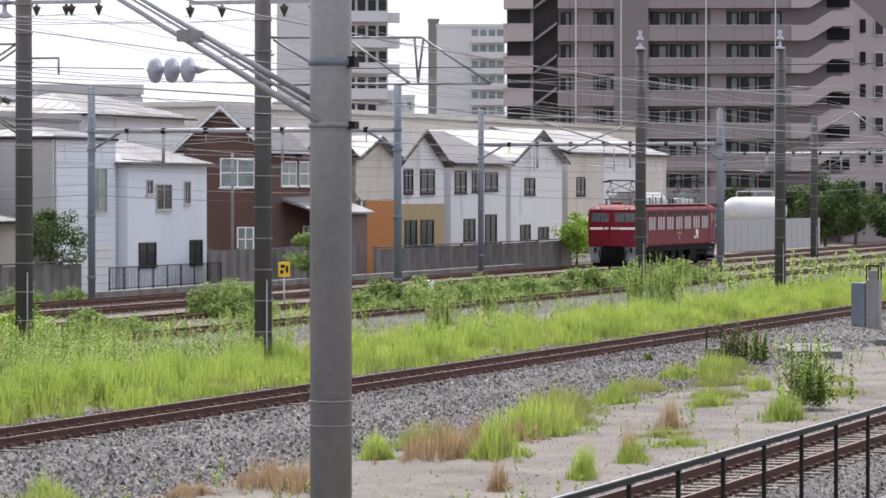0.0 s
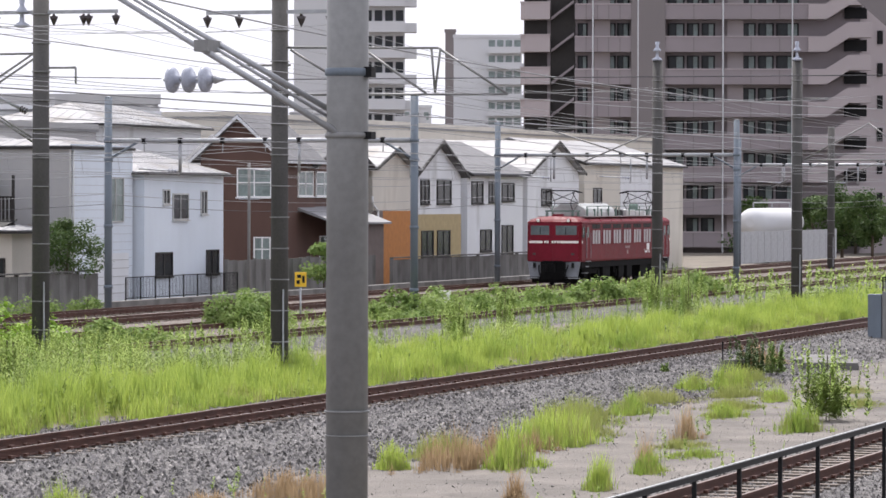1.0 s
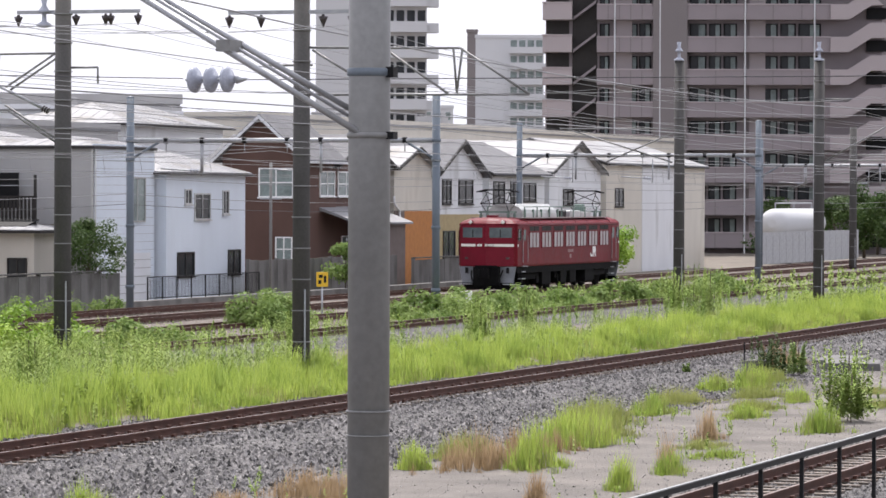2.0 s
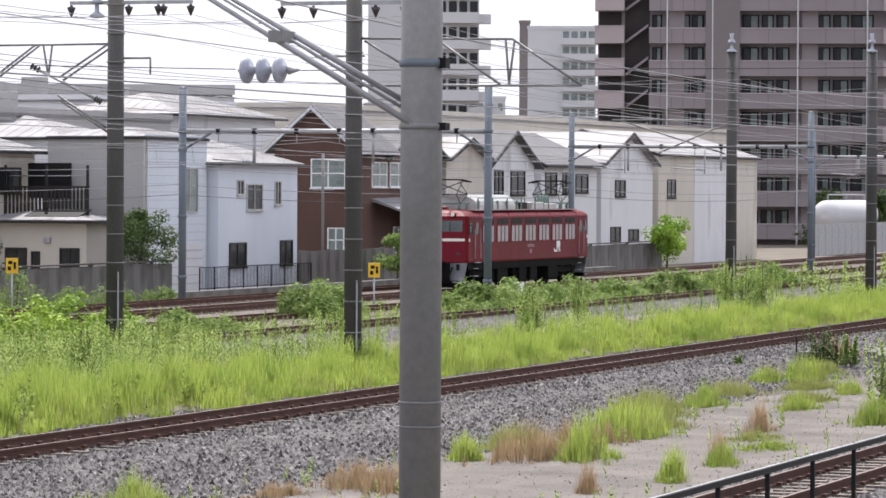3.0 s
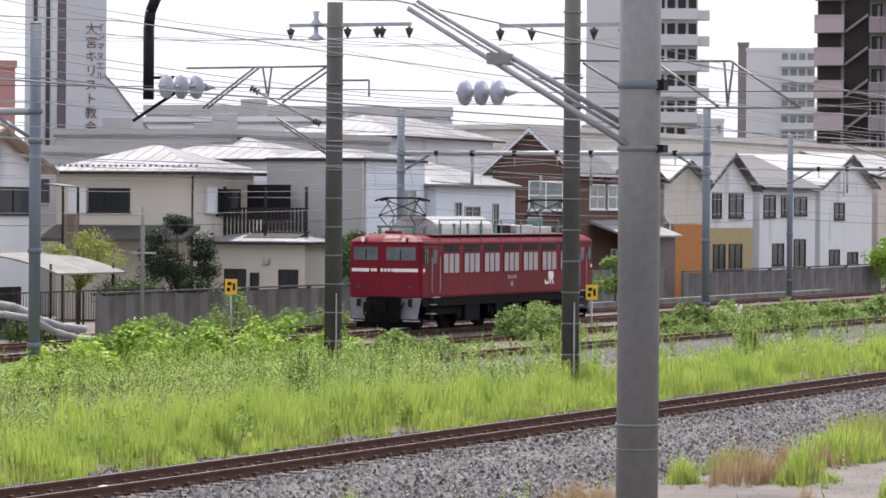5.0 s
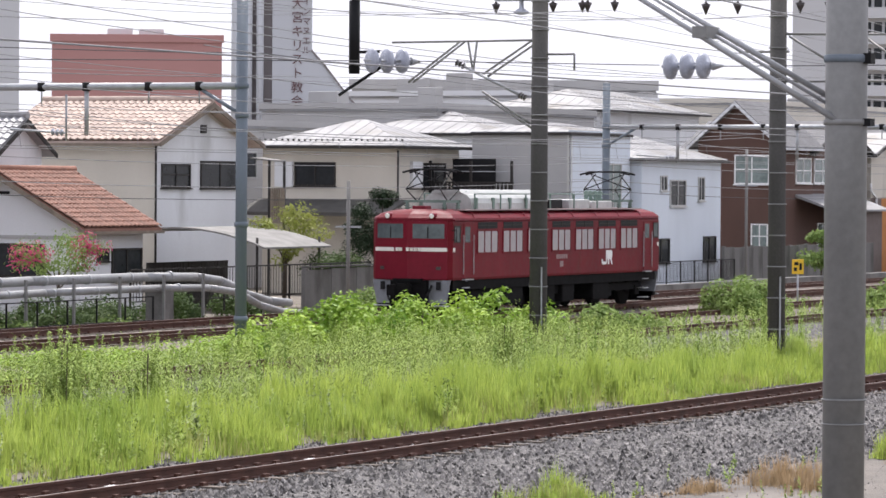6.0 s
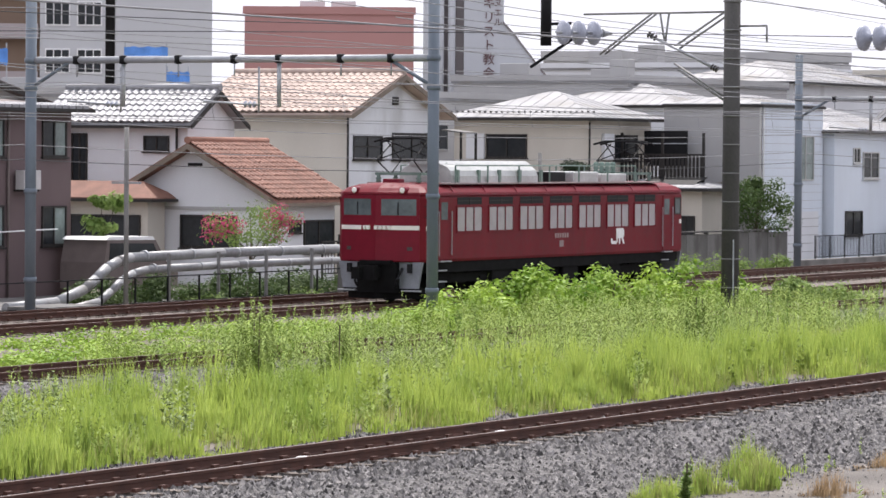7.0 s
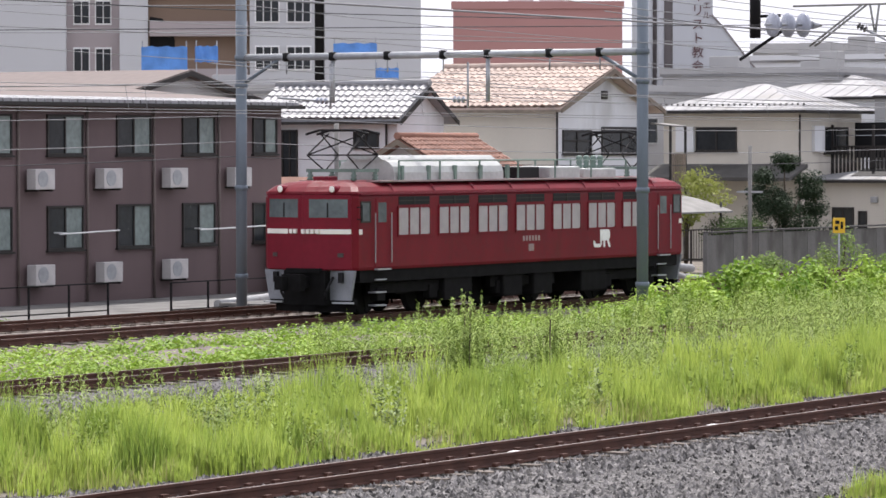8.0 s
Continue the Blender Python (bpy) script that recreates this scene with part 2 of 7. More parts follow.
G_PINK = leaf_mat("pink_blossom", (0.5, 0.05, 0.15), (0.66, 0.13, 0.27), 0.35)


# ---- mesh helpers ----
def quad_box(bm, x0, x1, y0, y1, z0, z1):
    v = [bm.verts.new(p) for p in ((x0, y0, z0), (x1, y0, z0), (x1, y1, z0), (x0, y1, z0), (x0, y0, z1), (x1, y0, z1), (x1, y1, z1), (x0, y1, z1))]
    for f in ((3, 2, 1, 0), (4, 5, 6, 7), (0, 1, 5, 4), (1, 2, 6, 5), (2, 3, 7, 6), (3, 0, 4, 7)):
        bm.faces.new([v[i] for i in f])


def box(x0, x1, y0, y1, z0, z1, bevel=0.0):
    bm = bmesh.new()
    quad_box(bm, min(x0, x1), max(x0, x1), min(y0, y1), max(y0, y1), min(z0, z1), max(z0, z1))
    if bevel:
        bmesh.ops.bevel(bm, geom=bm.edges[:], offset=bevel, segments=2, affect="EDGES", profile=0.5)
    return bm


def boxes(rows):
    bm = bmesh.new()
    for r in rows:
        quad_box(bm, *r)
    return bm


def rod(bm, a, b, r, n=8, r2=None):
    """A round bar from a to b, closed at both ends."""
    a, b = Vector(a), Vector(b)
    q = (b - a).to_track_quat("Z", "Y")
    rings = []
    for p, rad in ((a, r), (b, r if r2 is None else r2)):
        rings.append([bm.verts.new(p + q @ Vector((rad * math.cos(2 * math.pi * i / n), rad * math.sin(2 * math.pi * i / n), 0))) for i in range(n)])
    for i in range(n):
        f = bm.faces.new([rings[0][i], rings[0][(i + 1) % n], rings[1][(i + 1) % n], rings[1][i]])
        f.smooth = n > 6
    bm.faces.new(rings[0][::-1])
    bm.faces.new(rings[1])
    return bm


def rods(rows, r, n=6):
    bm = bmesh.new()
    for a, b in rows:
        rod(bm, a, b, r, n)
    return bm


def lathe(bm, axis_from, axis_to, profile, n=14):
    """Turned shape: profile rows (share of the axis, radius)."""
    a, b = Vector(axis_from), Vector(axis_to)
    q = (b - a).to_track_quat("Z", "Y")
    rings = []
    for s, rad in profile:
        p = a + (b - a) * s
        rings.append([bm.verts.new(p + q @ Vector((rad * math.cos(2 * math.pi * i / n), rad * math.sin(2 * math.pi * i / n), 0))) for i in range(n)])
    for r0, r1 in zip(rings, rings[1:]):
        for i in range(n):
            bm.faces.new([r0[i], r0[(i + 1) % n], r1[(i + 1) % n], r1[i]]).smooth = True
    bm.faces.new(rings[0][::-1])
    bm.faces.new(rings[-1])
    return bm


def prism(bm, pts, axis, a, b):
    """A polygon swept along an axis from a to b. axis x: points are (y, z); y: (x, z); z: (x, y)."""
    put = {"x": lambda p, s: (s, p[0], p[1]), "y": lambda p, s: (p[0], s, p[1]), "z": lambda p, s: (p[0], p[1], s)}[axis]
    v0, v1 = [bm.verts.new(put(p, a)) for p in pts], [bm.verts.new(put(p, b)) for p in pts]
    k = len(pts)
    bm.faces.new(v0)
    bm.faces.new(v1[::-1])
    for i in range(k):
        bm.faces.new([v0[(i + 1) % k], v0[i], v1[i], v1[(i + 1) % k]])
    return bm


def mesh_of(bm, name, material):
    bmesh.ops.recalc_face_normals(bm, faces=bm.faces[:])
    me = bpy.data.meshes.new(name)
    bm.to_mesh(me)
    bm.free()
    me.materials.append(material)
    return me


def part(name, bm, material, parent=None, label=""):
    """One mesh object under a thing or a part."""
    ob = new(name, mesh_of(bm, name, material))
    ob.parent = parent
    return tagged(ob, label)


def piece(name, me, parent, m):
    ob = new(name, me)
    ob.parent, ob.matrix_basis = parent, m
    return ob


def thing(name, at, label, category, group="", kind=""):
    ob = new(name)
    ob.empty_display_size = 0.3
    ob.location = at
    return tagged(ob, label, category, group, kind)


def single(name, bm, material, at, label, category, group="", kind=""):
    ob = new(name, mesh_of(bm, name, material))
    ob.location = at
    return tagged(ob, label, category, group, kind)

# ---- ground and tracks ----
GROUND = -0.45


def sheet(name, rows, material, label, category):
    """A strip of ground along the railway: rows of (x, z), swept far along y."""
    bm = bmesh.new()
    ys = [-200, 20] + [20 + 4 * i for i in range(1, 70)] + [420, 800]
    grid = [[bm.verts.new((x + (noise.noise((x * 2.1, y * 0.35, 3)) * 0.22 if 0 < i < len(rows) - 1 else 0), y,
                           z + noise.noise((x * 0.7, y * 0.5, 7)) * 0.03)) for i, (x, z) in enumerate(rows)] for y in ys]
    for a, b in zip(grid, grid[1:]):
        for i in range(len(rows) - 1):
            bm.faces.new([a[i], a[i + 1], b[i + 1], b[i]])
    return tagged(part(name, bm, material), label, category, kind="structure")


def ground():
    bm = bmesh.new()
    v = [bm.verts.new(p) for p in ((-2500, -600, GROUND), (1500, -600, GROUND), (1500, 4000, GROUND), (-2500, 4000, GROUND))]
    bm.faces.new(v)
    tagged(part("ground", bm, M["soil"]), "dry brown soil of an overgrown rail yard", "ground", kind="structure")


RAIL_PROFILE = [(-0.064, -0.153), (0.064, -0.153), (0.064, -0.142), (0.009, -0.122), (0.009, -0.045), (0.033, -0.036), (0.033, 0.0), (-0.033, 0.0), (-0.033, -0.036), (-0.009, -0.045), (-0.009, -0.122), (-0.064, -0.142)]


def track(x, y0, y1, label, dense_to, ballast="ballast", gauge=1.067, dense_from=15):
    """Two rails on sleepers over a bed of ballast."""
    bed = sheet("ballast_bed", [(x - 2.6, GROUND - 0.05), (x - 1.75, -0.24), (x - 0.9, -0.19), (x, -0.2), (x + 0.9, -0.19), (x + 1.75, -0.24), (x + 2.6, GROUND - 0.05)],
                M[ballast], "crushed grey ballast under the rails" if ballast == "ballast" else "rust-stained old ballast under the rails", "ballast")
    tr = thing("railway_track", (x, y0, 0), label, "track", "tracks of the yard", "structure")
    for s in (-1, 1):
        c = s * (gauge / 2 + 0.033)
        r = part("rail", prism(bmesh.new(), [(c + a, b) for a, b in RAIL_PROFILE], "y", 0, y1 - y0), M["rail"], tr)
        part("running_surface", box(c - 0.026, c + 0.026, 0, y1 - y0, 0.0, 0.004), M["rail_top"], r, "worn paler top of the rail")
    me = mesh_of(box(-1.0, 1.0, -0.11, 0.11, -0.32, -0.155), "sleeper", M["sleeper"])
    clip = mesh_of(boxes([(s * 0.567 + a, s * 0.567 + b, -0.07, 0.07, -0.155, -0.105) for s in (-1, 1) for a, b in ((-0.13, -0.066), (0.066, 0.13))]), "rail_fastening", M["rail"])
    y = max(0.3, dense_from - y0)
    while y < dense_to - y0:
        piece("sleeper", me, tr, pose(random.uniform(-0.03, 0.03), y, random.uniform(-0.012, 0.0), 0, 0, random.uniform(-1, 1)))
        piece("rail_fastening", clip, tr, pose(0, y, 0))
        y += 0.62
    return tr


ground()
track(-57.0, -20, 500, "rusty rails of a main line beside the house walls", 150, "ballast_old", dense_from=58)
track(-52.7, -20, 500, "rusty main-line rails on stained ballast carrying the locomotive", 150, "ballast_old", dense_from=58)
track(-47.6, 100, 400, "disused rusty siding half hidden by weeds", 0, "ballast_old")
track(-42.3, -20, 400, "overgrown rusty siding rails among tall weeds", 85, "ballast", dense_from=45)
track(-27.3, 15, 400, "dark rusty rails of a siding on clean grey ballast", 130, "ballast", dense_from=34)
track(-13.3, 15, 300, "rusty rails on dark ballast beside the platform", 90, "ballast", dense_from=40)
# shoulder of clean ballast that falls towards the dirt strip, and the strip itself
sheet("ballast_verge", [(-31.9, -0.48), (-30.6, -0.425), (-29.7, -0.4)], M["ballast"], "thin scatter of ballast at the edge of the grass", "ballast")
sheet("ballast_shoulder", [(-25.4, -0.235), (-24.2, -0.36), (-22.4, -0.43), (-21.4, -0.47)], M["ballast"], "broad shoulder of loose grey ballast", "ballast")
sheet("dirt_strip", [(-22.2, -0.445), (-20.5, -0.425), (-18.5, -0.42), (-16.2, -0.425), (-15.2, -0.445)], M["dirt"], "pale trodden dirt strip between two tracks", "dirt")

# ---- the electric locomotive ----
LOCO_L, HALF = 17.75, 1.4
NOSE = 0.26


def loco_plan(inset=0.0):
    """Outline of the body seen from above, front at y = 0, both ends bent to a blunt point."""
    h = HALF - inset
    return [(-h, 0.34 + inset), (-h + 0.14, 0.22 + inset), (0, -NOSE + 0.2 + inset), (h - 0.14, 0.22 + inset), (h, 0.34 + inset),
            (h, LOCO_L - 0.34 - inset), (h - 0.14, LOCO_L - 0.22 - inset), (0, LOCO_L + NOSE - 0.2 - inset), (-h + 0.14, LOCO_L - 0.22 - inset), (-h, LOCO_L - 0.34 - inset)]


def ring_loft(levels):
    """Skin through several outlines at rising heights, closed below and above."""
    bm = bmesh.new()
    rings = [[bm.verts.new((x, y, z)) for x, y in pts] for z, pts in levels]
    k = len(rings[0])
    for a, b in zip(rings, rings[1:]):
        for i in range(k):
            bm.faces.new([a[i], a[(i + 1) % k], b[(i + 1) % k], b[i]])
    bm.faces.new(rings[0][::-1])
    bm.faces.new(rings[-1])
    return bm


def window_frame_y(x, y0, y1, z0, z1, w=0.05, d=0.03, bars=()):
    rows = [(x - d, x + d, y0, y1, z0, z0 + w), (x - d, x + d, y0, y1, z1 - w, z1), (x - d, x + d, y0, y0 + w, z0 + w, z1 - w), (x - d, x + d, y1 - w, y1, z0 + w, z1 - w)]
    for b in bars:
        c = y0 + (y1 - y0) * b
        rows.append((x - d, x + d, c - w / 2, c + w / 2, z0 + w, z1 - w))
    return boxes(rows)


def front_slab(u0, u1, z0, z1, side, thick, out):
    """A plate on one half of the bent front; u runs from the middle (0) to the side (1)."""
    a, b = Vector((0, -NOSE + 0.2, 0)), Vector((side * (HALF - 0.14), 0.22, 0))
    d = (b - a).normalized()
    nrm = Vector((d.y, -d.x, 0)) * (1 if side > 0 else -1)
    if nrm.y > 0:
        nrm = -nrm
    p, q = a + (b - a) * u0, a + (b - a) * u1
    bm = bmesh.new()
    vs = []
    for o in (out - thick, out):
        for base, z in ((p, z0), (q, z0), (q, z1), (p, z1)):
            vs.append(bm.verts.new(base + nrm * o + Vector((0, 0, z))))
    for f in ((0, 1, 2, 3), (7, 6, 5, 4), (0, 4, 5, 1), (1, 5, 6, 2), (2, 6, 7, 3), (3, 7, 4, 0)):
        bm.faces.new([vs[i] for i in f])
    return bm


def pantograph(parent, y, name="pantograph"):
    base = part(name, boxes([(-0.75, 0.75, y - 0.55, y - 0.47, 3.62, 3.7), (-0.75, 0.75, y + 0.47, y + 0.55, 3.62, 3.7), (-0.7, -0.62, y - 0.5, y + 0.5, 3.62, 3.7), (0.62, 0.7, y - 0.5, y + 0.5, 3.62, 3.7)]),
                M["green_gear"], parent, "folded double-arm pantograph")
    for s in (-1, 1):
        for k in (-1, 1):
            bm = bmesh.new()
            lathe(bm, (s * 0.66, y + k * 0.5, 3.4), (s * 0.66, y + k * 0.5, 3.64), [(0, 0.05), (0.2, 0.09), (0.35, 0.05), (0.55, 0.09), (0.7, 0.05), (1, 0.06)], 10)
            part("insulator", bm, M["green_gear"], base)
    arms = []
    for s in (-1, 1):
        x = s * 0.55
        arms += [((x, y - 0.1, 3.7), (x * 1.1, y - 0.72, 4.05)), ((x, y + 0.1, 3.7), (x * 1.1, y + 0.72, 4.05)),
                 ((x * 1.1, y - 0.72, 4.05), (x, y + 0.2, 4.6)), ((x * 1.1, y + 0.72, 4.05), (x, y - 0.2, 4.6))]
    arms += [((-0.6, y - 0.72, 4.05), (0.6, y - 0.72, 4.05)), ((-0.6, y + 0.72, 4.05), (0.6, y + 0.72, 4.05)), ((-0.6, y - 0.72, 4.05), (0.55, y + 0.2, 4.6)), ((0.6, y + 0.72, 4.05), (-0.55, y - 0.2, 4.6))]
    for a in arms:
        part("arm", rods([a], 0.02), M["dark_steel"], base)
    head = [((-0.95, y + k, 4.58), (-0.55, y + k, 4.68)) for k in (-0.25, 0.25)] + [((-0.55, y + k, 4.68), (0.55, y + k, 4.68)) for k in (-0.25, 0.25)] + [((0.55, y + k, 4.68), (0.95, y + k, 4.58)) for k in (-0.25, 0.25)]
    part("collector_head", rods(head, 0.035), M["dark_steel"], base)


def locomotive():
    lo = thing("locomotive", (-52.7, 193, 0), "maroon electric freight locomotive with cream front stripe, running", "locomotive")
    low, full = loco_plan(0.03), loco_plan(0.0)
    body = part("body", ring_loft([(1.17, low), (1.24, full), (2.98, full), (3.08, loco_plan(0.04))]), M["red_dull"], lo, "maroon painted steel car body")
    # roof: cambered, maroon over the cabs and greyed along the middle
    levels = [(3.08, loco_plan(0.0)), (3.14, loco_plan(0.02)), (3.26, [(x * 0.93, y + (0.12 if y < 9 else -0.12)) for x, y in loco_plan(0.05)]), (3.36, [(x * 0.72, y + (0.3 if y < 9 else -0.3)) for x, y in loco_plan(0.05)]), (3.41, [(x * 0.35, y + (0.5 if y < 9 else -0.5)) for x, y in loco_plan(0.05)])]
    roof = part("roof", ring_loft(levels), M["red_dull"], lo, "cambered maroon roof")
    part("gutter", boxes([(s * HALF - 0.03, s * HALF + 0.03, 0.4, LOCO_L - 0.4, 3.055, 3.095) for s in (-1, 1)]), M["red"], roof)
    for y in np.arange(2.0, LOCO_L - 1.0, 1.97):
        part("roof_rib", prism(bmesh.new(), [(-1.38, 3.11), (-1.27, 3.29), (-0.97, 3.385), (0.97, 3.385), (1.27, 3.29), (1.38, 3.11), (1.4, 3.12), (1.285, 3.305), (0.98, 3.40), (-0.98, 3.40), (-1.285, 3.305), (-1.4, 3.12)], "y", y - 0.02, y + 0.02), M["red"], roof)
    part("walkway", boxes([(s * 1.02 - 0.22, s * 1.02 + 0.22, 1.6, LOCO_L - 1.6, 3.37, 3.41) for s in (-1, 1)]), M["loco_roof"], roof, "sooty grey roof walkway")
    # window bays: frosted lights below, louvres above
    for s in (-1, 1):
        for i in range(7):
            y0 = 2.19 + 1.955 * i
            x = s * (HALF + 0.004)
            w = part("side_window", window_frame_y(x, y0 - 0.05, y0 + 1.54, 1.98, 2.76, 0.05, 0.02, (0.34, 0.66)), M["red_dull"], body)
            bm = bmesh.new()
            ps = [(y0, 2.06), (y0 + 0.1, 2.02), (y0 + 1.39, 2.02), (y0 + 1.49, 2.06), (y0 + 1.49, 2.68), (y0 + 1.39, 2.72), (y0 + 0.1, 2.72), (y0, 2.68)]
            prism(bm, ps, "x", x - 0.012, x + 0.004)
            part("frosted_pane", bm, M["frosted"], w, "three-part frosted pane")
            for c in (0.5, 1.0):
                part("glazing_bar", box(x - 0.02, x + 0.016, y0 + c - 0.03, y0 + c + 0.03, 2.02, 2.72), M["dark_frame"], w)
            lv = part("louvre", box(x - 0.03, x + 0.003, y0, y0 + 1.49, 2.79, 3.0), M["black"], body, "dark ventilation louvre")
            part("slat", boxes([(x - 0.02, x + 0.012, y0, y0 + 1.49, z, z + 0.022) for z in (2.885,)] + [(x - 0.02, x + 0.014, y0 + 0.73, y0 + 0.77, 2.79, 3.0)]), M["dark_frame"], lv)
        # cab doors, handrails and cab side windows at both ends
        for y0 in (1.06, LOCO_L - 1.82):
            x = s * HALF
            d = part("cab_door", box(x - 0.03, x + 0.012, y0 + 0.06, y0 + 0.66, 1.24, 2.96), M["red_dull"], body, "recessed maroon cab door")
            part("door_window", box(x - 0.02, x + 0.017, y0 + 0.16, y0 + 0.54, 2.36, 2.86), M["loco_glass"], d)
            for y in (y0 - 0.02, y0 + 0.74):
                part("handrail", rods([((x + s * 0.05, y, 1.35), (x + s * 0.05, y, 2.6))], 0.016), M["galv"], body)
            part("door_step", box(x - 0.03, x + s * 0.09, y0 + 0.04, y0 + 0.66, 1.16, 1.2), M["galv"], body)
            for z in (0.25, 0.58, 0.9):
                part("footstep", box(x - s * 0.25, x - s * 0.02, y0 + 0.1, y0 + 0.6, z, z + 0.035), M["galv"], body)
        for y0 in (0.42, LOCO_L - 0.88):
            x = s * HALF
            w = part("cab_side_window", window_frame_y(x, y0, y0 + 0.46, 2.36, 2.9, 0.04, 0.02), M["dark_frame"], body)
            part("pane", box(x - 0.012, x + 0.006, y0 + 0.03, y0 + 0.43, 2.39, 2.87), M["loco_glass"], w)
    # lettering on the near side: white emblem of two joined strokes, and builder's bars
    x = HALF + 0.004
    # one joined white outline: a hooked stroke that runs on into a looped one
    emblem = prism(bmesh.new(), [(12.24, 1.66), (12.24, 1.55), (12.31, 1.48), (12.62, 1.48), (12.72, 1.56), (12.72, 1.66), (12.8, 1.66), (12.8, 1.48), (12.9, 1.48), (12.9, 1.66), (13.0, 1.66), (13.1, 1.48), (13.21, 1.48), (13.1, 1.68),
                                     (13.17, 1.75), (13.17, 1.9), (13.1, 1.97), (12.62, 1.97), (12.62, 1.58), (12.36, 1.58), (12.34, 1.66)], "x", x, x + 0.008)
    part("emblem", emblem, M["white"], body, "white two-stroke company emblem")
    for i in range(6):
        part("number_bar", box(x, x + 0.006, 8.4 + 0.16 * i, 8.5 + 0.16 * i, 1.74, 1.88), M["loco_roof"], body)
    part("builder_plate", boxes([(x, x + 0.006, 8.7, 8.98, 1.47, 1.66)]), M["loco_roof"], body)
    # bent front, at both ends
    for end in (0, 1):
        turn = Matrix.Identity(4) if end == 0 else pose(0, LOCO_L, 0, 0, 0, 180)
        fr = part("front", bmesh.new(), M["red"], lo, "bent maroon cab front")
        fr.matrix_basis = turn
        bm = bmesh.new()
        for s in (-1, 1):
            tmp = front_slab(0.0, 1.0, 1.2, 3.06, s, 0.03, 0.012)
            me = bpy.data.meshes.new("front_half")
            tmp.to_mesh(me)
            tmp.free()
            bm.from_mesh(me)
        bmesh.ops.recalc_face_normals(bm, faces=bm.faces[:])
        bm.to_mesh(fr.data)
        bm.free()
        for s in (-1, 1):
            w = part("windscreen_surround", front_slab(0.08, 0.97, 2.44, 3.0, s, 0.03, 0.022), M["red"], fr)
            part("windscreen", front_slab(0.13, 0.93, 2.49, 2.95, s, 0.03, 0.03), M["loco_glass"], w, "wide dark windscreen")
            part("wiper", front_slab(0.5, 0.53, 2.5, 2.86, s, 0.008, 0.042), M["black"], w)
            part("stripe", front_slab(0.42 if s < 0 else 0.3, 1.0, 2.08, 2.2, s, 0.012, 0.02), M["cream_stripe"], fr, "cream stripe across the cab front")
            part("marker_lamp", front_slab(0.72, 0.84, 1.5, 1.6, s, 0.03, 0.03), M["porcelain_dark"], fr)
            lamp = bmesh.new()
            lathe(lamp, (s * 0.78, 0.06, 3.2), (s * 0.78, 0.4, 3.2), [(0, 0.085), (0.15, 0.1), (1, 0.1)], 14)
            hl = part("headlight", lamp, M["red"], fr, "round headlight on the roof edge")
            lens = bmesh.new()
            lathe(lens, (s * 0.78, 0.045, 3.2), (s * 0.78, 0.07, 3.2), [(0, 0.05), (0.5, 0.08), (1, 0.085)], 14)
            part("lens", lens, M["glow"], hl, "pale lens")
            # wrap of the stripe round the corner
            part("stripe_end", box(s * HALF - 0.005, s * HALF + 0.006, 0.35, 0.5, 2.07, 2.2), M["cream_stripe"], fr)
            sk = bmesh.new()
            prism(sk, [(s * 0.4, 1.17), (s * 1.36, 1.17), (s * 1.22, 0.42), (s * 0.55, 0.42)], "y", 0.22, 0.3)
            part("skirt", sk, M["skirt"], fr, "light grey snow skirt")
            hose = bmesh.new()
            pts = [(s * 0.75, 0.16, 1.0), (s * 0.72, 0.02, 0.8), (s * 0.66, -0.06, 0.6), (s * 0.62, 0.04, 0.45)]
            for a, b in zip(pts, pts[1:]):
                rod(hose, a, b, 0.035)
            part("brake_hose", hose, M["black"], fr)
            part("jumper_socket", box(s * 0.98 - 0.06, s * 0.98 + 0.06, 0.12, 0.24, 0.86, 1.12), M["black"], fr)
        for i in (0, 1, 3, 4, 5, 6):
            xc = -0.42 + 0.13 * i
            part("number_bar", box(xc, xc + 0.09, -0.12 + abs(xc + 0.045) * 0.13, 0.05, 2.09, 2.2), M["cream_stripe"], fr)
        part("coupler", boxes([(-0.16, 0.16, -0.5, 0.3, 0.72, 1.02), (-0.28, 0.28, -0.62, -0.4, 0.66, 1.08), (-0.34, -0.1, -0.85, -0.6, 0.7, 1.04)]), M["under"], fr, "heavy knuckle coupler")
        part("buffer_beam", boxes([(-0.62, 0.62, -0.02, 0.3, 0.3, 1.16), (-1.25, 1.25, 0.3, 0.5, 0.3, 0.45), (-0.5, 0.5, -0.1, 0.08, 1.1, 1.22)]), M["under"], fr)
        plow = bmesh.new()
        prism(plow, [(-1.2, 0.5), (1.2, 0.5), (0.0, 0.0)], "z", 0.12, 0.42)
        part("snow_plough", plow, M["under"], fr)
        part("step_board", boxes([(-1.32, -0.75, 0.1, 0.24, 0.34, 0.38), (0.75, 1.32, 0.1, 0.24, 0.34, 0.38)]), M["galv"], fr)
        mirror = part("mirror_arm", rods([((1.38, 0.3, 2.75), (1.58, 0.22, 2.75)), ((1.38, 0.3, 2.45), (1.58, 0.22, 2.45)), ((1.58, 0.22, 2.4), (1.58, 0.22, 2.82))], 0.014), M["dark_steel"], fr)
    # roof equipment
    big = bmesh.new()
    sec = [(-0.86, 3.4), (-0.86, 3.6), (-0.8, 3.76), (-0.66, 3.88), (-0.45, 3.95), (0.45, 3.95), (0.66, 3.88), (0.8, 3.76), (0.86, 3.6), (0.86, 3.4)]
    prism(big, sec, "y", 2.85, 8.3)
    part("resistor_cover", big, M["silver"], roof, "long silver resistor cover")
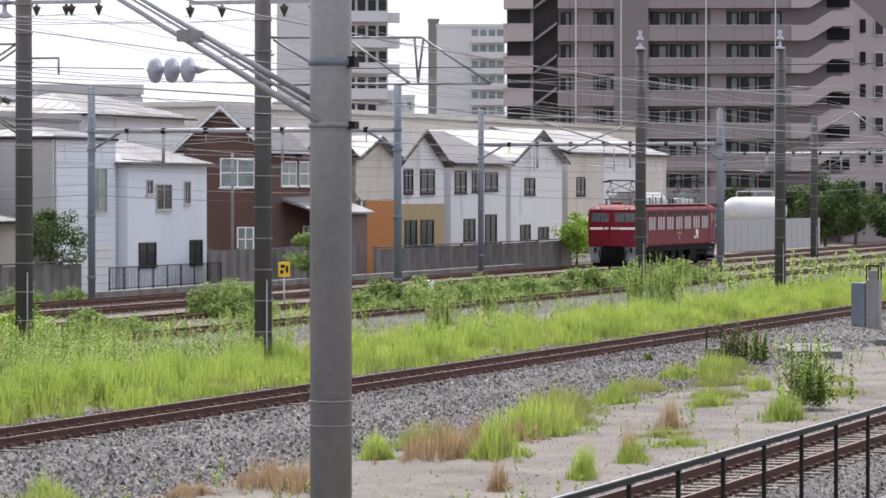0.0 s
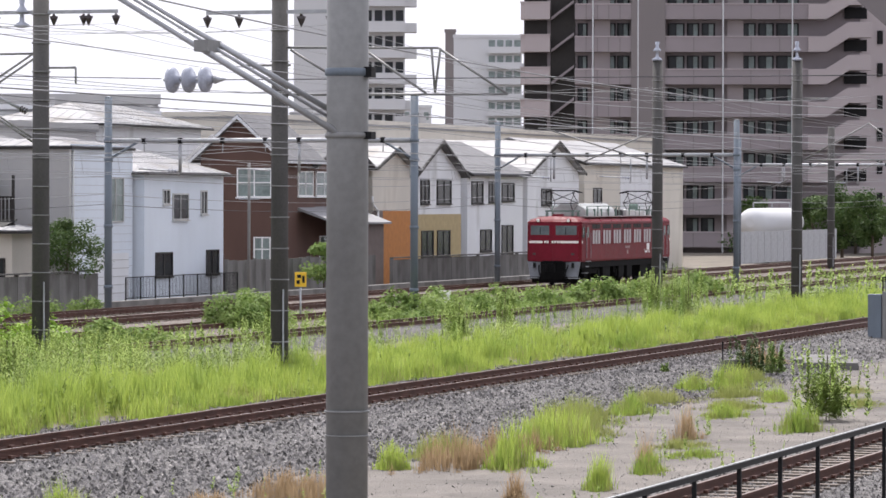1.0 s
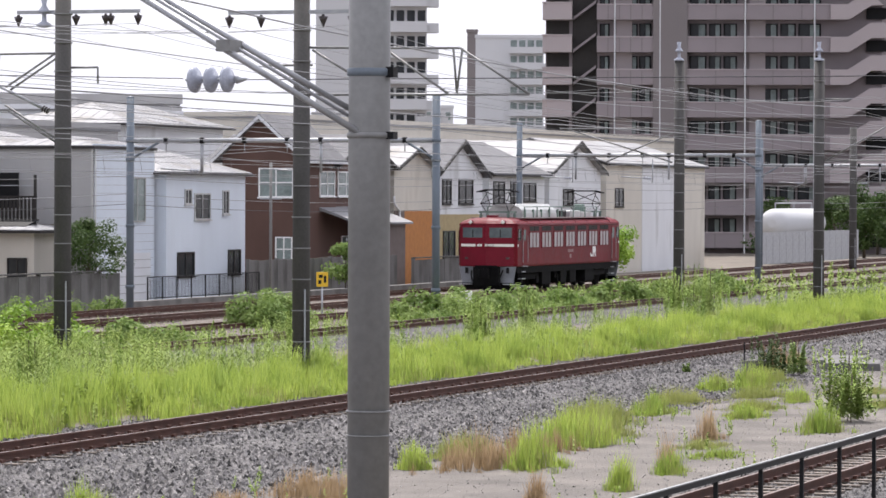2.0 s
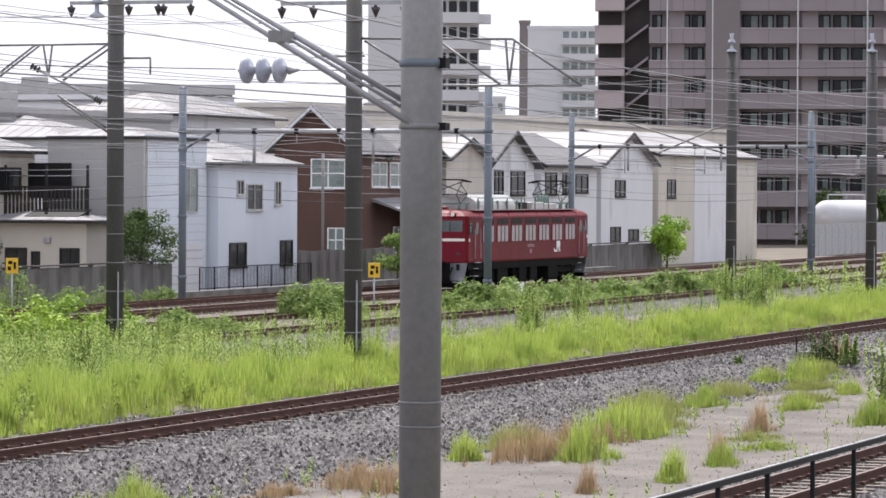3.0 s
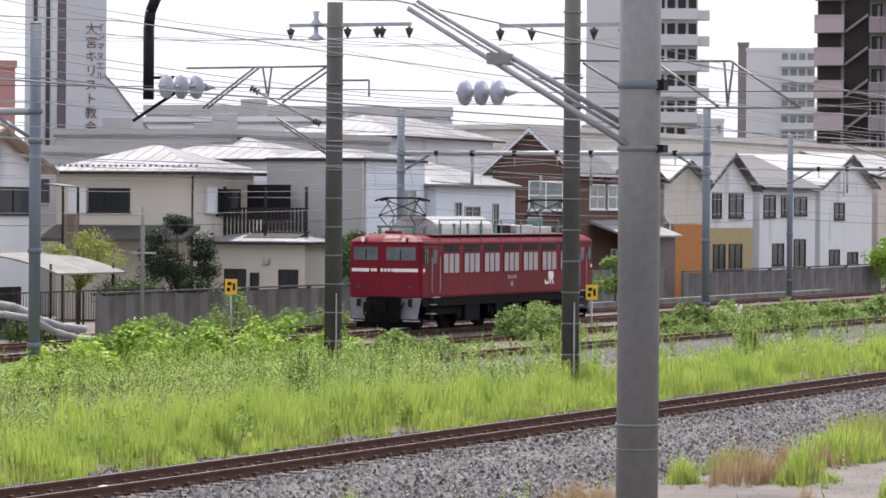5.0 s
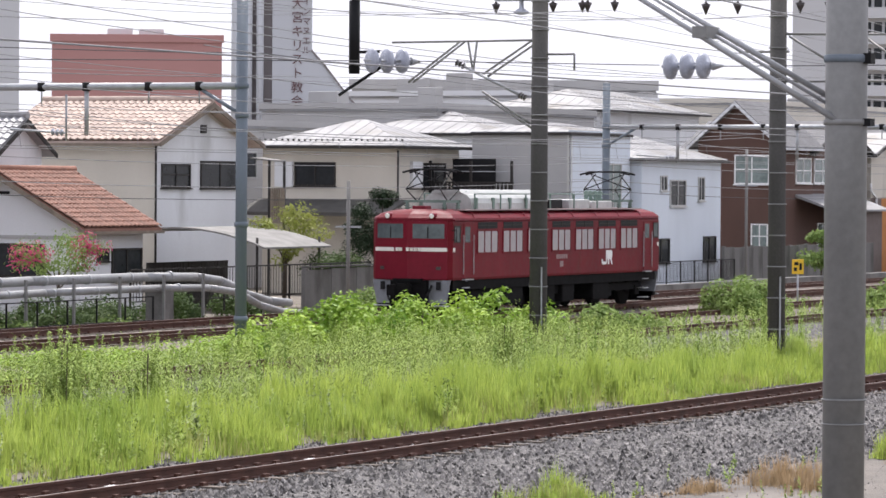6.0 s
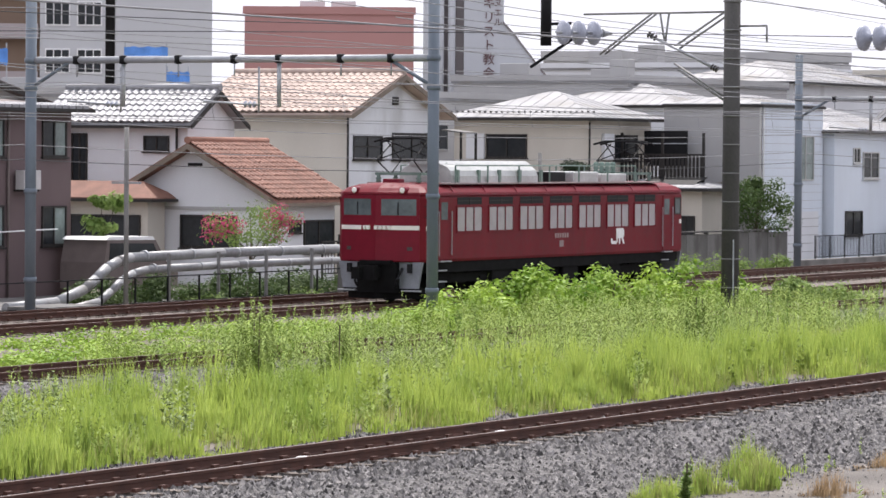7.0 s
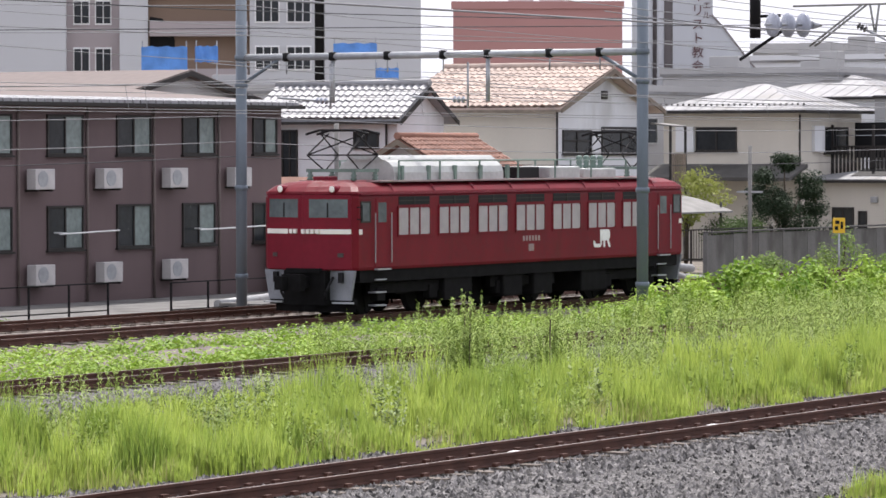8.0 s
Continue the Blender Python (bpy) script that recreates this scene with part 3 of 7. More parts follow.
    part("cover_cap", prism(bmesh.new(), [(-0.55, 3.93), (0.55, 3.93), (0.4, 4.04), (-0.4, 4.04)], "y", 2.75, 8.4), M["silver"], roof)
    for y in (3.2, 4.5, 5.8, 7.1, 8.5):
        for s in (-1, 1):
            part("cover_strap", box(s * 0.82, s * 0.9, y - 0.06, y + 0.06, 3.36, 3.78), M["green_gear"], roof)
    part("roof_box", box(-0.6, 0.7, 9.4, 10.5, 3.38, 3.72, 0.04), M["dark_steel"], roof)
    part("roof_box", box(-0.7, 0.78, 10.9, 12.6, 3.38, 3.72, 0.04), M["silver"], roof)
    part("roof_box", box(-0.7, 0.7, 13.0, 14.8, 3.38, 3.66, 0.04), M["silver"], roof)
    for y in (13.3, 13.7, 14.1, 14.5):
        bm = bmesh.new()
        lathe(bm, (0.35, y, 3.66), (0.35, y, 4.02), [(0, 0.07), (0.2, 0.1), (0.3, 0.06), (0.5, 0.1), (0.6, 0.06), (0.8, 0.1), (1, 0.05)], 10)
        part("bushing", bm, M["green_gear"], roof)
    part("busbar", rods([((0.5, 2.9, 3.85), (0.5, 3.2, 3.98)), ((0.9, 3.0, 3.9), (0.9, 15.0, 3.9)), ((-0.9, 3.0, 3.9), (-0.9, 15.0, 3.9))], 0.018), M["green_gear"], roof)
    for y in np.arange(3.0, 15.1, 2.0):
        for s in (-1, 1):
            part("busbar_post", rods([((s * 0.9, y, 3.38), (s * 0.9, y, 3.9))], 0.03), M["green_gear"], roof)
    part("horn_box", box(-0.25, 0.25, 0.75, 1.15, 3.33, 3.52, 0.03), M["red"], roof)
    pantograph(roof, 1.75)
    pantograph(roof, LOCO_L - 1.75)
    # running gear
    fr = part("underframe", boxes([(-1.33, 1.33, 0.5, LOCO_L - 0.5, 0.86, 1.18)]), M["under"], lo, "grimy underframe blackened as shade below the body")
    for y0, y1 in ((4.6, 6.0), (7.6, 8.6), (9.2, 10.2), (11.8, 13.2)):
        part("equipment_box", box(-1.28, 1.28, y0, y1, 0.28, 1.05, 0.04), M["under"], fr)
    axles = []
    for yc in (3.0, LOCO_L / 2, LOCO_L - 3.0):
        bogie = part("bogie", boxes([(s * 1.05 - 0.07, s * 1.05 + 0.07, yc - 1.7, yc + 1.7, 0.55, 0.82) for s in (-1, 1)] + [(-1.0, 1.0, yc - 0.3, yc + 0.3, 0.5, 0.9)]), M["under"], lo, "black two-axle bogie")
        for s in (-1, 1):
            for k in (-1, 1):
                part("axle_box", box(s * 1.05 - 0.1, s * 1.05 + 0.12, yc + k * 1.25 - 0.2, yc + k * 1.25 + 0.2, 0.36, 0.72, 0.03), M["under"], bogie)
                part("spring", box(s * 1.06 - 0.06, s * 1.06 + 0.06, yc + k * 0.5 - 0.09, yc + k * 0.5 + 0.09, 0.8, 1.02), M["under"], bogie)
                part("sand_pipe", rods([((s * 0.62, yc + k * 1.95, 0.9), (s * 0.62, yc + k * 2.05, 0.16))], 0.03), M["under"], bogie)
        for k in (-1.25, 1.25):
            bm = bmesh.new()
            rod(bm, (-0.75, 0, 0), (0.75, 0, 0), 0.09, 10)
            for s in (-1, 1):
                lathe(bm, (s * 0.5, 0, 0), (s * 0.64, 0, 0), [(0, 0.59), (0.22, 0.59), (0.24, 0.56), (1, 0.55)], 28)
            quad_box(bm, 0.63, 0.66, -0.06, 0.06, -0.5, 0.5)
            ws = part("wheelset", bm, M["under"], lo, "steel wheel pair on its axle")
            ws.matrix_basis = pose(0, yc + k, 0.56)
            axles.append((ws, yc + k))
    return lo, axles


loco, loco_axles = locomotive()

# ---- poles, portals and wires ----
def insulator_string(bm, a, b, discs, r):
    a, b = Vector(a), Vector(b)
    prof = [(0, r * 0.2)]
    for i in range(discs):
        c, w = (i + 0.5) / discs, 0.5 / discs
        prof += [(c - w * 0.75, r * 0.25), (c - w * 0.55, r), (c - w * 0.2, r * 0.92), (c - w * 0.1, r * 0.35), (c + w * 0.7, r * 0.3)]
    prof += [(1, r * 0.15)]
    return lathe(bm, a, b, prof, 18)


def pin_insulator(bm, x, y, z, s=1.0):
    lathe(bm, (x, y, z), (x, y, z - 0.34 * s), [(0, 0.03 * s), (0.15, 0.05 * s), (0.2, 0.13 * s), (0.5, 0.09 * s), (0.9, 0.03 * s), (1, 0.02 * s)], 10)


def concrete_pole(x, y, top, r=0.2, arms=(), label="dark weathered concrete catenary pole standing in the weeds"):
    th = thing("catenary_pole", (x, y, GROUND), label, "pole", "concrete poles")
    h = top - GROUND
    bm = bmesh.new()
    rod(bm, (0, 0, -0.3), (0, 0, h), r * 1.04, 20, r * 0.92)
    part("shaft", bm, M["dark_concrete"], th)
    for k in np.arange(0.9, h - 0.4, 0.82):
        bm = bmesh.new()
        lathe(bm, (0, 0, k), (0, 0, k + 0.035), [(0, r * 1.09), (1, r * 1.09)], 20)
        part("band", bm, M["main_steel"], th, "thin steel band")
    for z0, x0, x1, at in arms:
        a = part("crossarm", box(x0, x1, -0.05, 0.05, z0 - GROUND - 0.05, z0 - GROUND + 0.05), M["galv"], th, "steel crossarm with hanging insulators")
        for x in at:
            bm = bmesh.new()
            pin_insulator(bm, x, 0, z0 - GROUND - 0.06)
            part("insulator", bm, M["porcelain_dark"], a)
    part("cable_guard", rods([((r * 0.8, -r * 0.9, 0.4), (r * 0.8, -r * 0.9, 2.3))], 0.025, 6), M["galv"], th, "pale cable tube on the shaft")
    return th


def bracket(th, bars, braces):
    """Trussed cantilever arm: slim angle bars and thicker tube braces, each row (x, z, x, z) above the rails."""
    def tube(row, r, name, label=""):
        x0, z0, x1, z1 = row
        part(name, rods([((x0, 0, z0 - GROUND), (x1, 0, z1 - GROUND))], r, 8), M["main_steel"], th, label)
    for row in bars:
        tube(row, 0.032, "bracket_bar", "grey steel angle bar")
    for row in braces:
        tube(row, 0.033, "bracket_brace")


def steady_tube(th, x0, z0, x1, z1):
    """Pale insulated tube that ends in ribbed porcelain."""
    g = -GROUND
    a, b = Vector((x0, -0.1, z0 + g)), Vector((x1, -0.1, z1 + g))
    t = part("steady_tube", rods([(a, b)], 0.045, 10), M["galv"], th, "pale insulated steady tube")
    for p, q in ((a, a + (b - a) * 0.14), (b, b + (a - b) * 0.1)):
        bm = bmesh.new()
        insulator_string(bm, p, q, 3, 0.1)
        part("insulator", bm, M["porcelain_dark"], t)


def bell_stack(th, x, z):
    """Two dark bell insulators on an upright pin."""
    bm = bmesh.new()
    lathe(bm, (x, -0.1, z - GROUND - 0.85), (x, -0.1, z - GROUND), [(0, 0.05), (0.04, 0.24), (0.12, 0.2), (0.22, 0.07), (0.5, 0.06), (0.52, 0.19), (0.6, 0.15), (0.75, 0.06), (1, 0.1)], 16)
    part("bell_insulator", bm, M["porcelain"], th, "grey bell insulators on a pin")


p1 = concrete_pole(-35.0, 93.3, 9.9, 0.23, arms=[(9.15, -2.07, 1.45, (-2.05, -1.15, 0.6, 1.4))])
bracket(p1, [(0.2, 8.21, 4.39, 8.16), (0.2, 6.97, 6.28, 6.95), (4.2, 8.16, 4.3, 7.0), (4.45, 8.16, 4.3, 7.0), (-1.1, 7.75, 0.3, 7.75)], [(4.39, 8.16, 6.28, 6.95), (2.3, 8.17, 4.06, 6.98), (0.3, 8.15, 1.4, 7.5)])
p2 = concrete_pole(-44.5, 99.2, 10.2, 0.25, arms=[(9.55, -1.43, 2.37, (-1.4, 0.4, 1.32, 1.48, 2.32))])
bracket(p2, [(-0.2, 8.37, -4.74, 8.35), (-2.28, 8.33, -2.12, 7.45), (-2.0, 8.35, -2.12, 7.45), (0.2, 7.96, 1.08, 7.96), (1.08, 7.96, 1.08, 7.5)], [(-2.56, 8.34, -4.21, 7.18), (-2.4, 8.34, -4.05, 7.18), (-0.24, 8.37, -1.82, 7.39), (-0.1, 8.3, -1.7, 7.3), (-1.82, 6.9, -0.24, 5.94), (-1.7, 6.72, -0.24, 5.84)])
steady_tube(p2, -2.62, 7.75, -0.4, 6.71)
bell_stack(p2, -0.55, 9.95)
p3 = concrete_pole(-42.8, 161.5, 10.4, 0.24)
p4 = concrete_pole(-36.8, 162.8, 10.5, 0.24)
for p in (p3, p4):
    bell_stack(p, 0.0, 11.2)
bracket(p3, [(-5.5, 7.4, 0.2, 7.4), (-5.0, 6.2, -0.2, 6.2)], [(-5.2, 7.4, -0.3, 5.9), (-3.4, 5.9, -0.3, 7.2)])
bracket(p4, [(0.2, 8.7, 1.4, 8.7), (0.2, 6.0, 4.6, 6.0)], [(0.3, 6.0, 3.2, 7.6), (3.2, 7.6, 4.8, 6.4)])
p5 = concrete_pole(-52.0, 240.0, 9.0, 0.24)
bracket(p5, [(0.2, 7.2, 5.0, 7.2), (-4.5, 6.0, 0.2, 6.0)], [(0.2, 5.4, 4.0, 7.1), (-4.0, 5.0, -0.2, 6.9)])


def portal(y, x0, x1, top, beam_z, label):
    """Two steel tube masts joined by a round beam, with drop tubes over the tracks."""
    th = thing("catenary_portal", (0, y, GROUND), label, "portal", "steel portals")
    g = -GROUND
    for x in (x0, x1):
        bm = bmesh.new()
        rod(bm, (x, 0, -0.3), (x, 0, top + g), 0.15, 18)
        m = part("mast", bm, M["blue_steel"], th)
        for z in (beam_z + g - 0.75, beam_z + g, 1.2, 3.6):
            bm = bmesh.new()
            lathe(bm, (x, 0, z - 0.07), (x, 0, z + 0.07), [(0, 0.16), (0.1, 0.18), (0.9, 0.18), (1, 0.16)], 18)
            part("collar", bm, M["blue_steel"], m)
        bm = bmesh.new()
        lathe(bm, (x, 0, top + g), (x, 0, top + g + 0.05), [(0, 0.155), (0.6, 0.12), (1, 0.05)], 18)
        part("cap", bm, M["blue_steel"], m)
    bm = bmesh.new()
    rod(bm, (x0, 0, beam_z + g), (x1, 0, beam_z + g), 0.095, 12)
    beam = part("beam", bm, M["galv"], th, "round galvanised cross beam")
    for s, x in ((1, x0), (-1, x1)):
        part("brace", rods([((x, 0, beam_z + g - 0.75), (x + s * 1.25, 0, beam_z + g - 0.05))], 0.05, 8), M["blue_steel"], th)
    k = (x1 - x0)
    for i, f in enumerate((0.12, 0.24, 0.38, 0.52, 0.63, 0.78, 0.9)):
        x = x0 + k * f
        long = 1.25 if i in (1, 4) else 0.45
        part("hanger", rods([((x, 0, beam_z + g), (x, 0, beam_z + g - long))], 0.022 if i not in (1, 4) else 0.06, 8), M["galv"], beam)
        bm = bmesh.new()
        lathe(bm, (x, 0, beam_z + g - 0.12), (x, 0, beam_z + g + 0.12), [(0, 0.06), (0.1, 0.12), (0.9, 0.12), (1, 0.06)], 12)
        part("clamp", bm, M["dark_steel"], beam)
    for xt in (-57.0, -52.7):
        # registration arm and its insulator above each track
        arm = part("steady_arm", rods([((xt + 1.3, 0, beam_z + g - 1.2), (xt - 0.4, 0, beam_z + g - 1.1)), ((xt + 1.3, 0, beam_z + g - 0.2), (xt + 1.3, 0, beam_z + g - 1.4))], 0.03, 8), M["galv"], beam)
        bm = bmesh.new()
        insulator_string(bm, (xt + 1.2, 0, beam_z + g - 1.19), (xt + 0.8, 0, beam_z + g - 1.17), 3, 0.09)
        part("insulator", bm, M["porcelain"], arm)
    return th


portal(84.5, -58.6, -46.2, 8.9, 6.68, "blue-grey steel portal with round beam over two tracks")
portal(137.3, -58.7, -46.0, 8.2, 6.5, "blue-grey steel portal with round beam over two tracks")
portal(188.6, -58.6, -45.8, 8.3, 6.55, "grey steel portal with round beam over two tracks")
portal(242.0, -58.6, -46.0, 8.3, 6.55, "grey steel portal with round beam over two tracks")


def main_mast():
    th = thing("catenary_mast", (-11.0, 31.0, 0.9), "thick grey steel tube mast with twin-tube bracket near the platform", "pole")
    g = -0.9
    bm = bmesh.new()
    rod(bm, (0, 0, -1.5), (0, 0, 9.5 + g), 0.182, 40)
    part("shaft", bm, M["main_steel"], th)
    for z, h in ((5.33, 0.035), (4.78, 0.025), (2.38, 0.012), (2.17, 0.008)):
        bm = bmesh.new()
        lathe(bm, (0, 0, z + g - h), (0, 0, z + g + h), [(0, 0.184), (0.1, 0.196), (0.9, 0.196), (1, 0.184)], 40)
        c = part("clamp_band", bm, M["blue_steel"] if z > 5 else M["main_steel"], th)
        if z > 4:
            part("bolt_lug", boxes([(0.17, 0.24, -0.06, 0.06, z + g - h * 1.3, z + g + h * 1.3)]), M["dark_steel"], c)
    # twin tubes rising away from the clamp
    bm = bmesh.new()
    dx, dy, dz = -1.83, -0.66, 1.2
    rod(bm, (-0.02, -0.15, 4.79 + g), (-0.02 + dx, -0.15 + dy, 4.79 + g + dz), 0.028, 12)
    rod(bm, (-0.1, 0.05, 4.96 + g), (-0.02 + dx, 0.05 + dy, 4.86 + g + dz), 0.026, 12)
    rod(bm, (-0.06, -0.02, 4.88 + g), (-0.02 + dx, -0.02 + dy, 4.83 + g + dz), 0.016, 10)
    arm = part("bracket_arm", bm, M["galv"], th, "twin galvanised bracket tubes")
    part("spacer_clamp", boxes([(-1.19, -1.06, -0.62, -0.3, 5.5 + g, 5.6 + g)]), M["main_steel"], arm)
    return th


main_mast()


def strain_insulators(x, y, z, ux, uy, uz, label):
    """Three large discs strung on a taut wire."""
    th = thing("strain_insulator", (x, y, z), label, "insulator", "strain insulators")
    bm = bmesh.new()
    a, b = Vector((-0.33 * ux, -0.33 * uy, -0.33 * uz)), Vector((0.33 * ux, 0.33 * uy, 0.33 * uz))
    for k in (-0.2, 0.0, 0.2):
        c = Vector((ux, uy, uz)) * k
        d = Vector((ux, uy, uz)).normalized()
        dm = bmesh.new()
        lathe(dm, c - d * 0.05, c + d * 0.07, [(0, 0.03), (0.05, 0.135), (0.3, 0.14), (0.5, 0.11), (0.62, 0.05), (1, 0.04)], 24)
        part("disc", dm, M["porcelain"], th, "pale blue-grey porcelain disc")
    rod(bm, a, b, 0.016, 8)
    part("link", bm, M["galv"], th)
    dm = bmesh.new()
    d = Vector((ux, uy, uz)).normalized()
    lathe(dm, d * 0.29, d * 0.42, [(0, 0.05), (1, 0.01)], 10)
    part("end_cone", dm, M["galv"], th)
    return th


strain_insulators(-15.0, 37.3, 5.49, 0.99, -0.13, 0.0, "three pale porcelain discs strung on a wire")
strain_insulators(-19.2, 38.6, 5.62, 0.54, 0.84, 0.0, "three pale porcelain discs strung on a wire by the drop tube")


def drop_tube():
    th = thing("drop_tube", (-20.0, 39.3, 5.4), "dark bent steel tube hanging from above the wires", "tube")
    bm = bmesh.new()
    pts = [(0, 0, 0.1), (0, 0, 0.95), (0.02, 0, 1.12), (0.1, 0, 1.3), (0.25, 0, 1.45), (0.6, -0.3, 1.8), (8.85, -8.2, 2.9)]
    for a, b in zip(pts, pts[1:]):
        rod(bm, a, b, 0.064, 14)
    part("tube", bm, M["dark_steel"], th)
    part("stay", rods([((0, 0, 0.35), (0.28, 0.1, 0.36)), ((-0.2, 0, -0.15), (0.3, 0.1, 0.18))], 0.02, 6), M["dark_steel"], th)


drop_tube()


def wire(pts, r, material, sag=0.0, n=10):
    """One hanging wire through its supports."""
    cu = bpy.data.curves.new("overhead_wire", "CURVE")
    cu.dimensions, cu.bevel_depth, cu.bevel_resolution = "3D", r, 1
    rows = []
    for a, b in zip(pts, pts[1:]):
        for i in range(n):
            f = i / n
            rows.append((*[a[k] + (b[k] - a[k]) * f for k in range(2)], a[2] + (b[2] - a[2]) * f - sag * 4 * f * (1 - f)))
    rows.append(tuple(pts[-1]))
    sp = cu.splines.new("POLY")
    sp.points.add(len(rows) - 1)
    for p, q in zip(sp.points, rows):
        p.co = (*q, 1)
    cu.materials.append(material)
    ob = new("overhead_wire", cu)
    return tagged(ob, "thin taut overhead railway wire", "wire", "overhead wires")


SPANS = [31.5, 84.5, 137.3, 188.6, 242.0, 295.0, 400.0]
for xt in (-57.0, -52.7):
    wire([(xt + 0.2 * (-1) ** i, y, 5.15) for i, y in enumerate(SPANS)], 0.011, M["wire"])
    wire([(xt, y, 6.1) for y in SPANS], 0.012, M["wire"], 0.55)
    for a, b in zip(SPANS[:4], SPANS[1:]):
        for i in range(1, 8):
            f = i / 8
            z = 6.1 - 0.55 * 4 * f * (1 - f)
            wire([(xt, a + (b - a) * f, z), (xt + 0.1, a + (b - a) * f, 5.15)], 0.006, M["wire"], 0, 1)
for x, z, s, m in ((-58.4, 8.1, 0.5, "wire"), (-57.9, 7.4, 0.5, "wire"), (-46.4, 8.3, 0.5, "wire"), (-45.6, 7.5, 0.4, "wire_dark"), (-58.9, 4.0, 0.35, "wire_dark"), (-58.9, 4.4, 0.35, "wire"), (-59.0, 5.1, 0.3, "wire"), (-46.0, 6.9, 0.3, "wire")):
    wire([(x, y, z) for y in SPANS], 0.012, M[m], s)
ROW = [50.0, 93.3, 162.8, 240.0, 400.0]
for x, z, s in ((-37.05, 8.8, 0.9), (-34.4, 8.8, 0.92), (-33.6, 8.8, 0.9), (-33.0, 7.1, 0.5), (-31.0, 7.05, 0.5), (-35.3, 5.6, 0.4), (-30.8, 5.7, 0.2), (-28.0, 5.3, 0.0), (-28.0, 6.3, 0.5)):
    wire([(x, y, z) for y in ROW], 0.008, M["wire"], s)
ROW2 = [45.0, 99.2, 161.5, 240.0, 400.0]
for x, z, s in ((-45.9, 9.2, 0.9), (-43.1, 9.2, 0.92), (-42.2, 9.2, 0.9), (-47.4, 7.3, 0.4), (-42.0, 5.4, 0.0), (-42.0, 6.3, 0.5), (-47.4, 5.4, 0.0)):
    wire([(x, y, z) for y in ROW2], 0.008, M["wire"], s)
# nearer wires over the platform track
for x, z, s, r in ((-13.3, 5.15, 0.0, 0.008), (-13.3, 6.1, 0.4, 0.008), (-16.0, 5.95, 0.25, 0.006)):
    wire([(x, y, z) for y in (0.0, 31.0, 75.0, 125.0, 300.0)], r, M["wire"], s)
# cross wire that carries the strain discs
wire([(-30.0, 32.0, 5.55), (-19.5, 38.45, 5.62)], 0.006, M["wire_dark"])
wire([(-18.9, 38.75, 5.62), (-15.3, 37.2, 5.5)], 0.006, M["wire_dark"])
wire([(-14.7, 37.4, 5.49), (-4.0, 41.0, 5.6)], 0.006, M["wire_dark"])

# ---- houses ----
def window_on_x(house, o, x, y0, y1, z0, z1, frame="dark_frame", pane="pane", mull=1, rail=0.0, sill=True):
    """A window in a wall that faces +x."""
    x, y0, y1 = x - o[0], y0 - o[1], y1 - o[1]
    w = 0.06
    rows = [(x - 0.05, x + 0.06, y0, y1, z0, z0 + w), (x - 0.05, x + 0.06, y0, y1, z1 - w, z1), (x - 0.05, x + 0.06, y0, y0 + w, z0 + w, z1 - w), (x - 0.05, x + 0.06, y1 - w, y1, z0 + w, z1 - w)]
    for i in range(mull):
        c = y0 + (y1 - y0) * (i + 1) / (mull + 1)
        rows.append((x - 0.05, x + 0.045, c - w / 2, c + w / 2, z0 + w, z1 - w))
    if rail:
        zr = z0 + (z1 - z0) * rail
        rows.append((x - 0.05, x + 0.045, y0 + w, y1 - w, zr - w / 2, zr + w / 2))
    ob = part("window", boxes(rows), M[frame], house)
    half = (y1 - y0) / 2
    if pane == "mixed":
        part("pane", box(x - 0.04, x + 0.012, y0 + w, y0 + half, z0 + w, z1 - w), M["pane"], ob)
        part("pane", box(x - 0.04, x + 0.016, y0 + half, y1 - w, z0 + w, z1 - w), M["pane_curtain"], ob, "curtained pane")
    else:
        part("pane", box(x - 0.04, x + 0.012, y0 + w, y1 - w, z0 + w, z1 - w), M[pane], ob)
    if sill:
        part("sill", box(x - 0.02, x + 0.11, y0 - 0.05, y1 + 0.05, z0 - 0.06, z0 - 0.003), M[frame], ob)
    return ob


def window_on_y(house, o, y, x0, x1, z0, z1, frame="dark_frame", pane="pane", mull=1, rail=0.0, sill=True):
    """A window in a wall that faces -y."""
    y, x0, x1 = y - o[1], x0 - o[0], x1 - o[0]
    w = 0.06
    rows = [(x0, x1, y - 0.06, y + 0.05, z0, z0 + w), (x0, x1, y - 0.06, y + 0.05, z1 - w, z1), (x0, x0 + w, y - 0.06, y + 0.05, z0 + w, z1 - w), (x1 - w, x1, y - 0.06, y + 0.05, z0 + w, z1 - w)]
    for i in range(mull):
        c = x0 + (x1 - x0) * (i + 1) / (mull + 1)
        rows.append((c - w / 2, c + w / 2, y - 0.045, y + 0.05, z0 + w, z1 - w))
    if rail:
        zr = z0 + (z1 - z0) * rail
        rows.append((x0 + w, x1 - w, y - 0.045, y + 0.05, zr - w / 2, zr + w / 2))
    ob = part("window", boxes(rows), M[frame], house)
    part("pane", box(x0 + w, x1 - w, y - 0.012, y + 0.04, z0 + w, z1 - w), M[pane], ob)
    if sill:
        part("sill", box(x0 - 0.05, x1 + 0.05, y - 0.11, y + 0.02, z0 - 0.06, z0 - 0.003), M[frame], ob)
    return ob


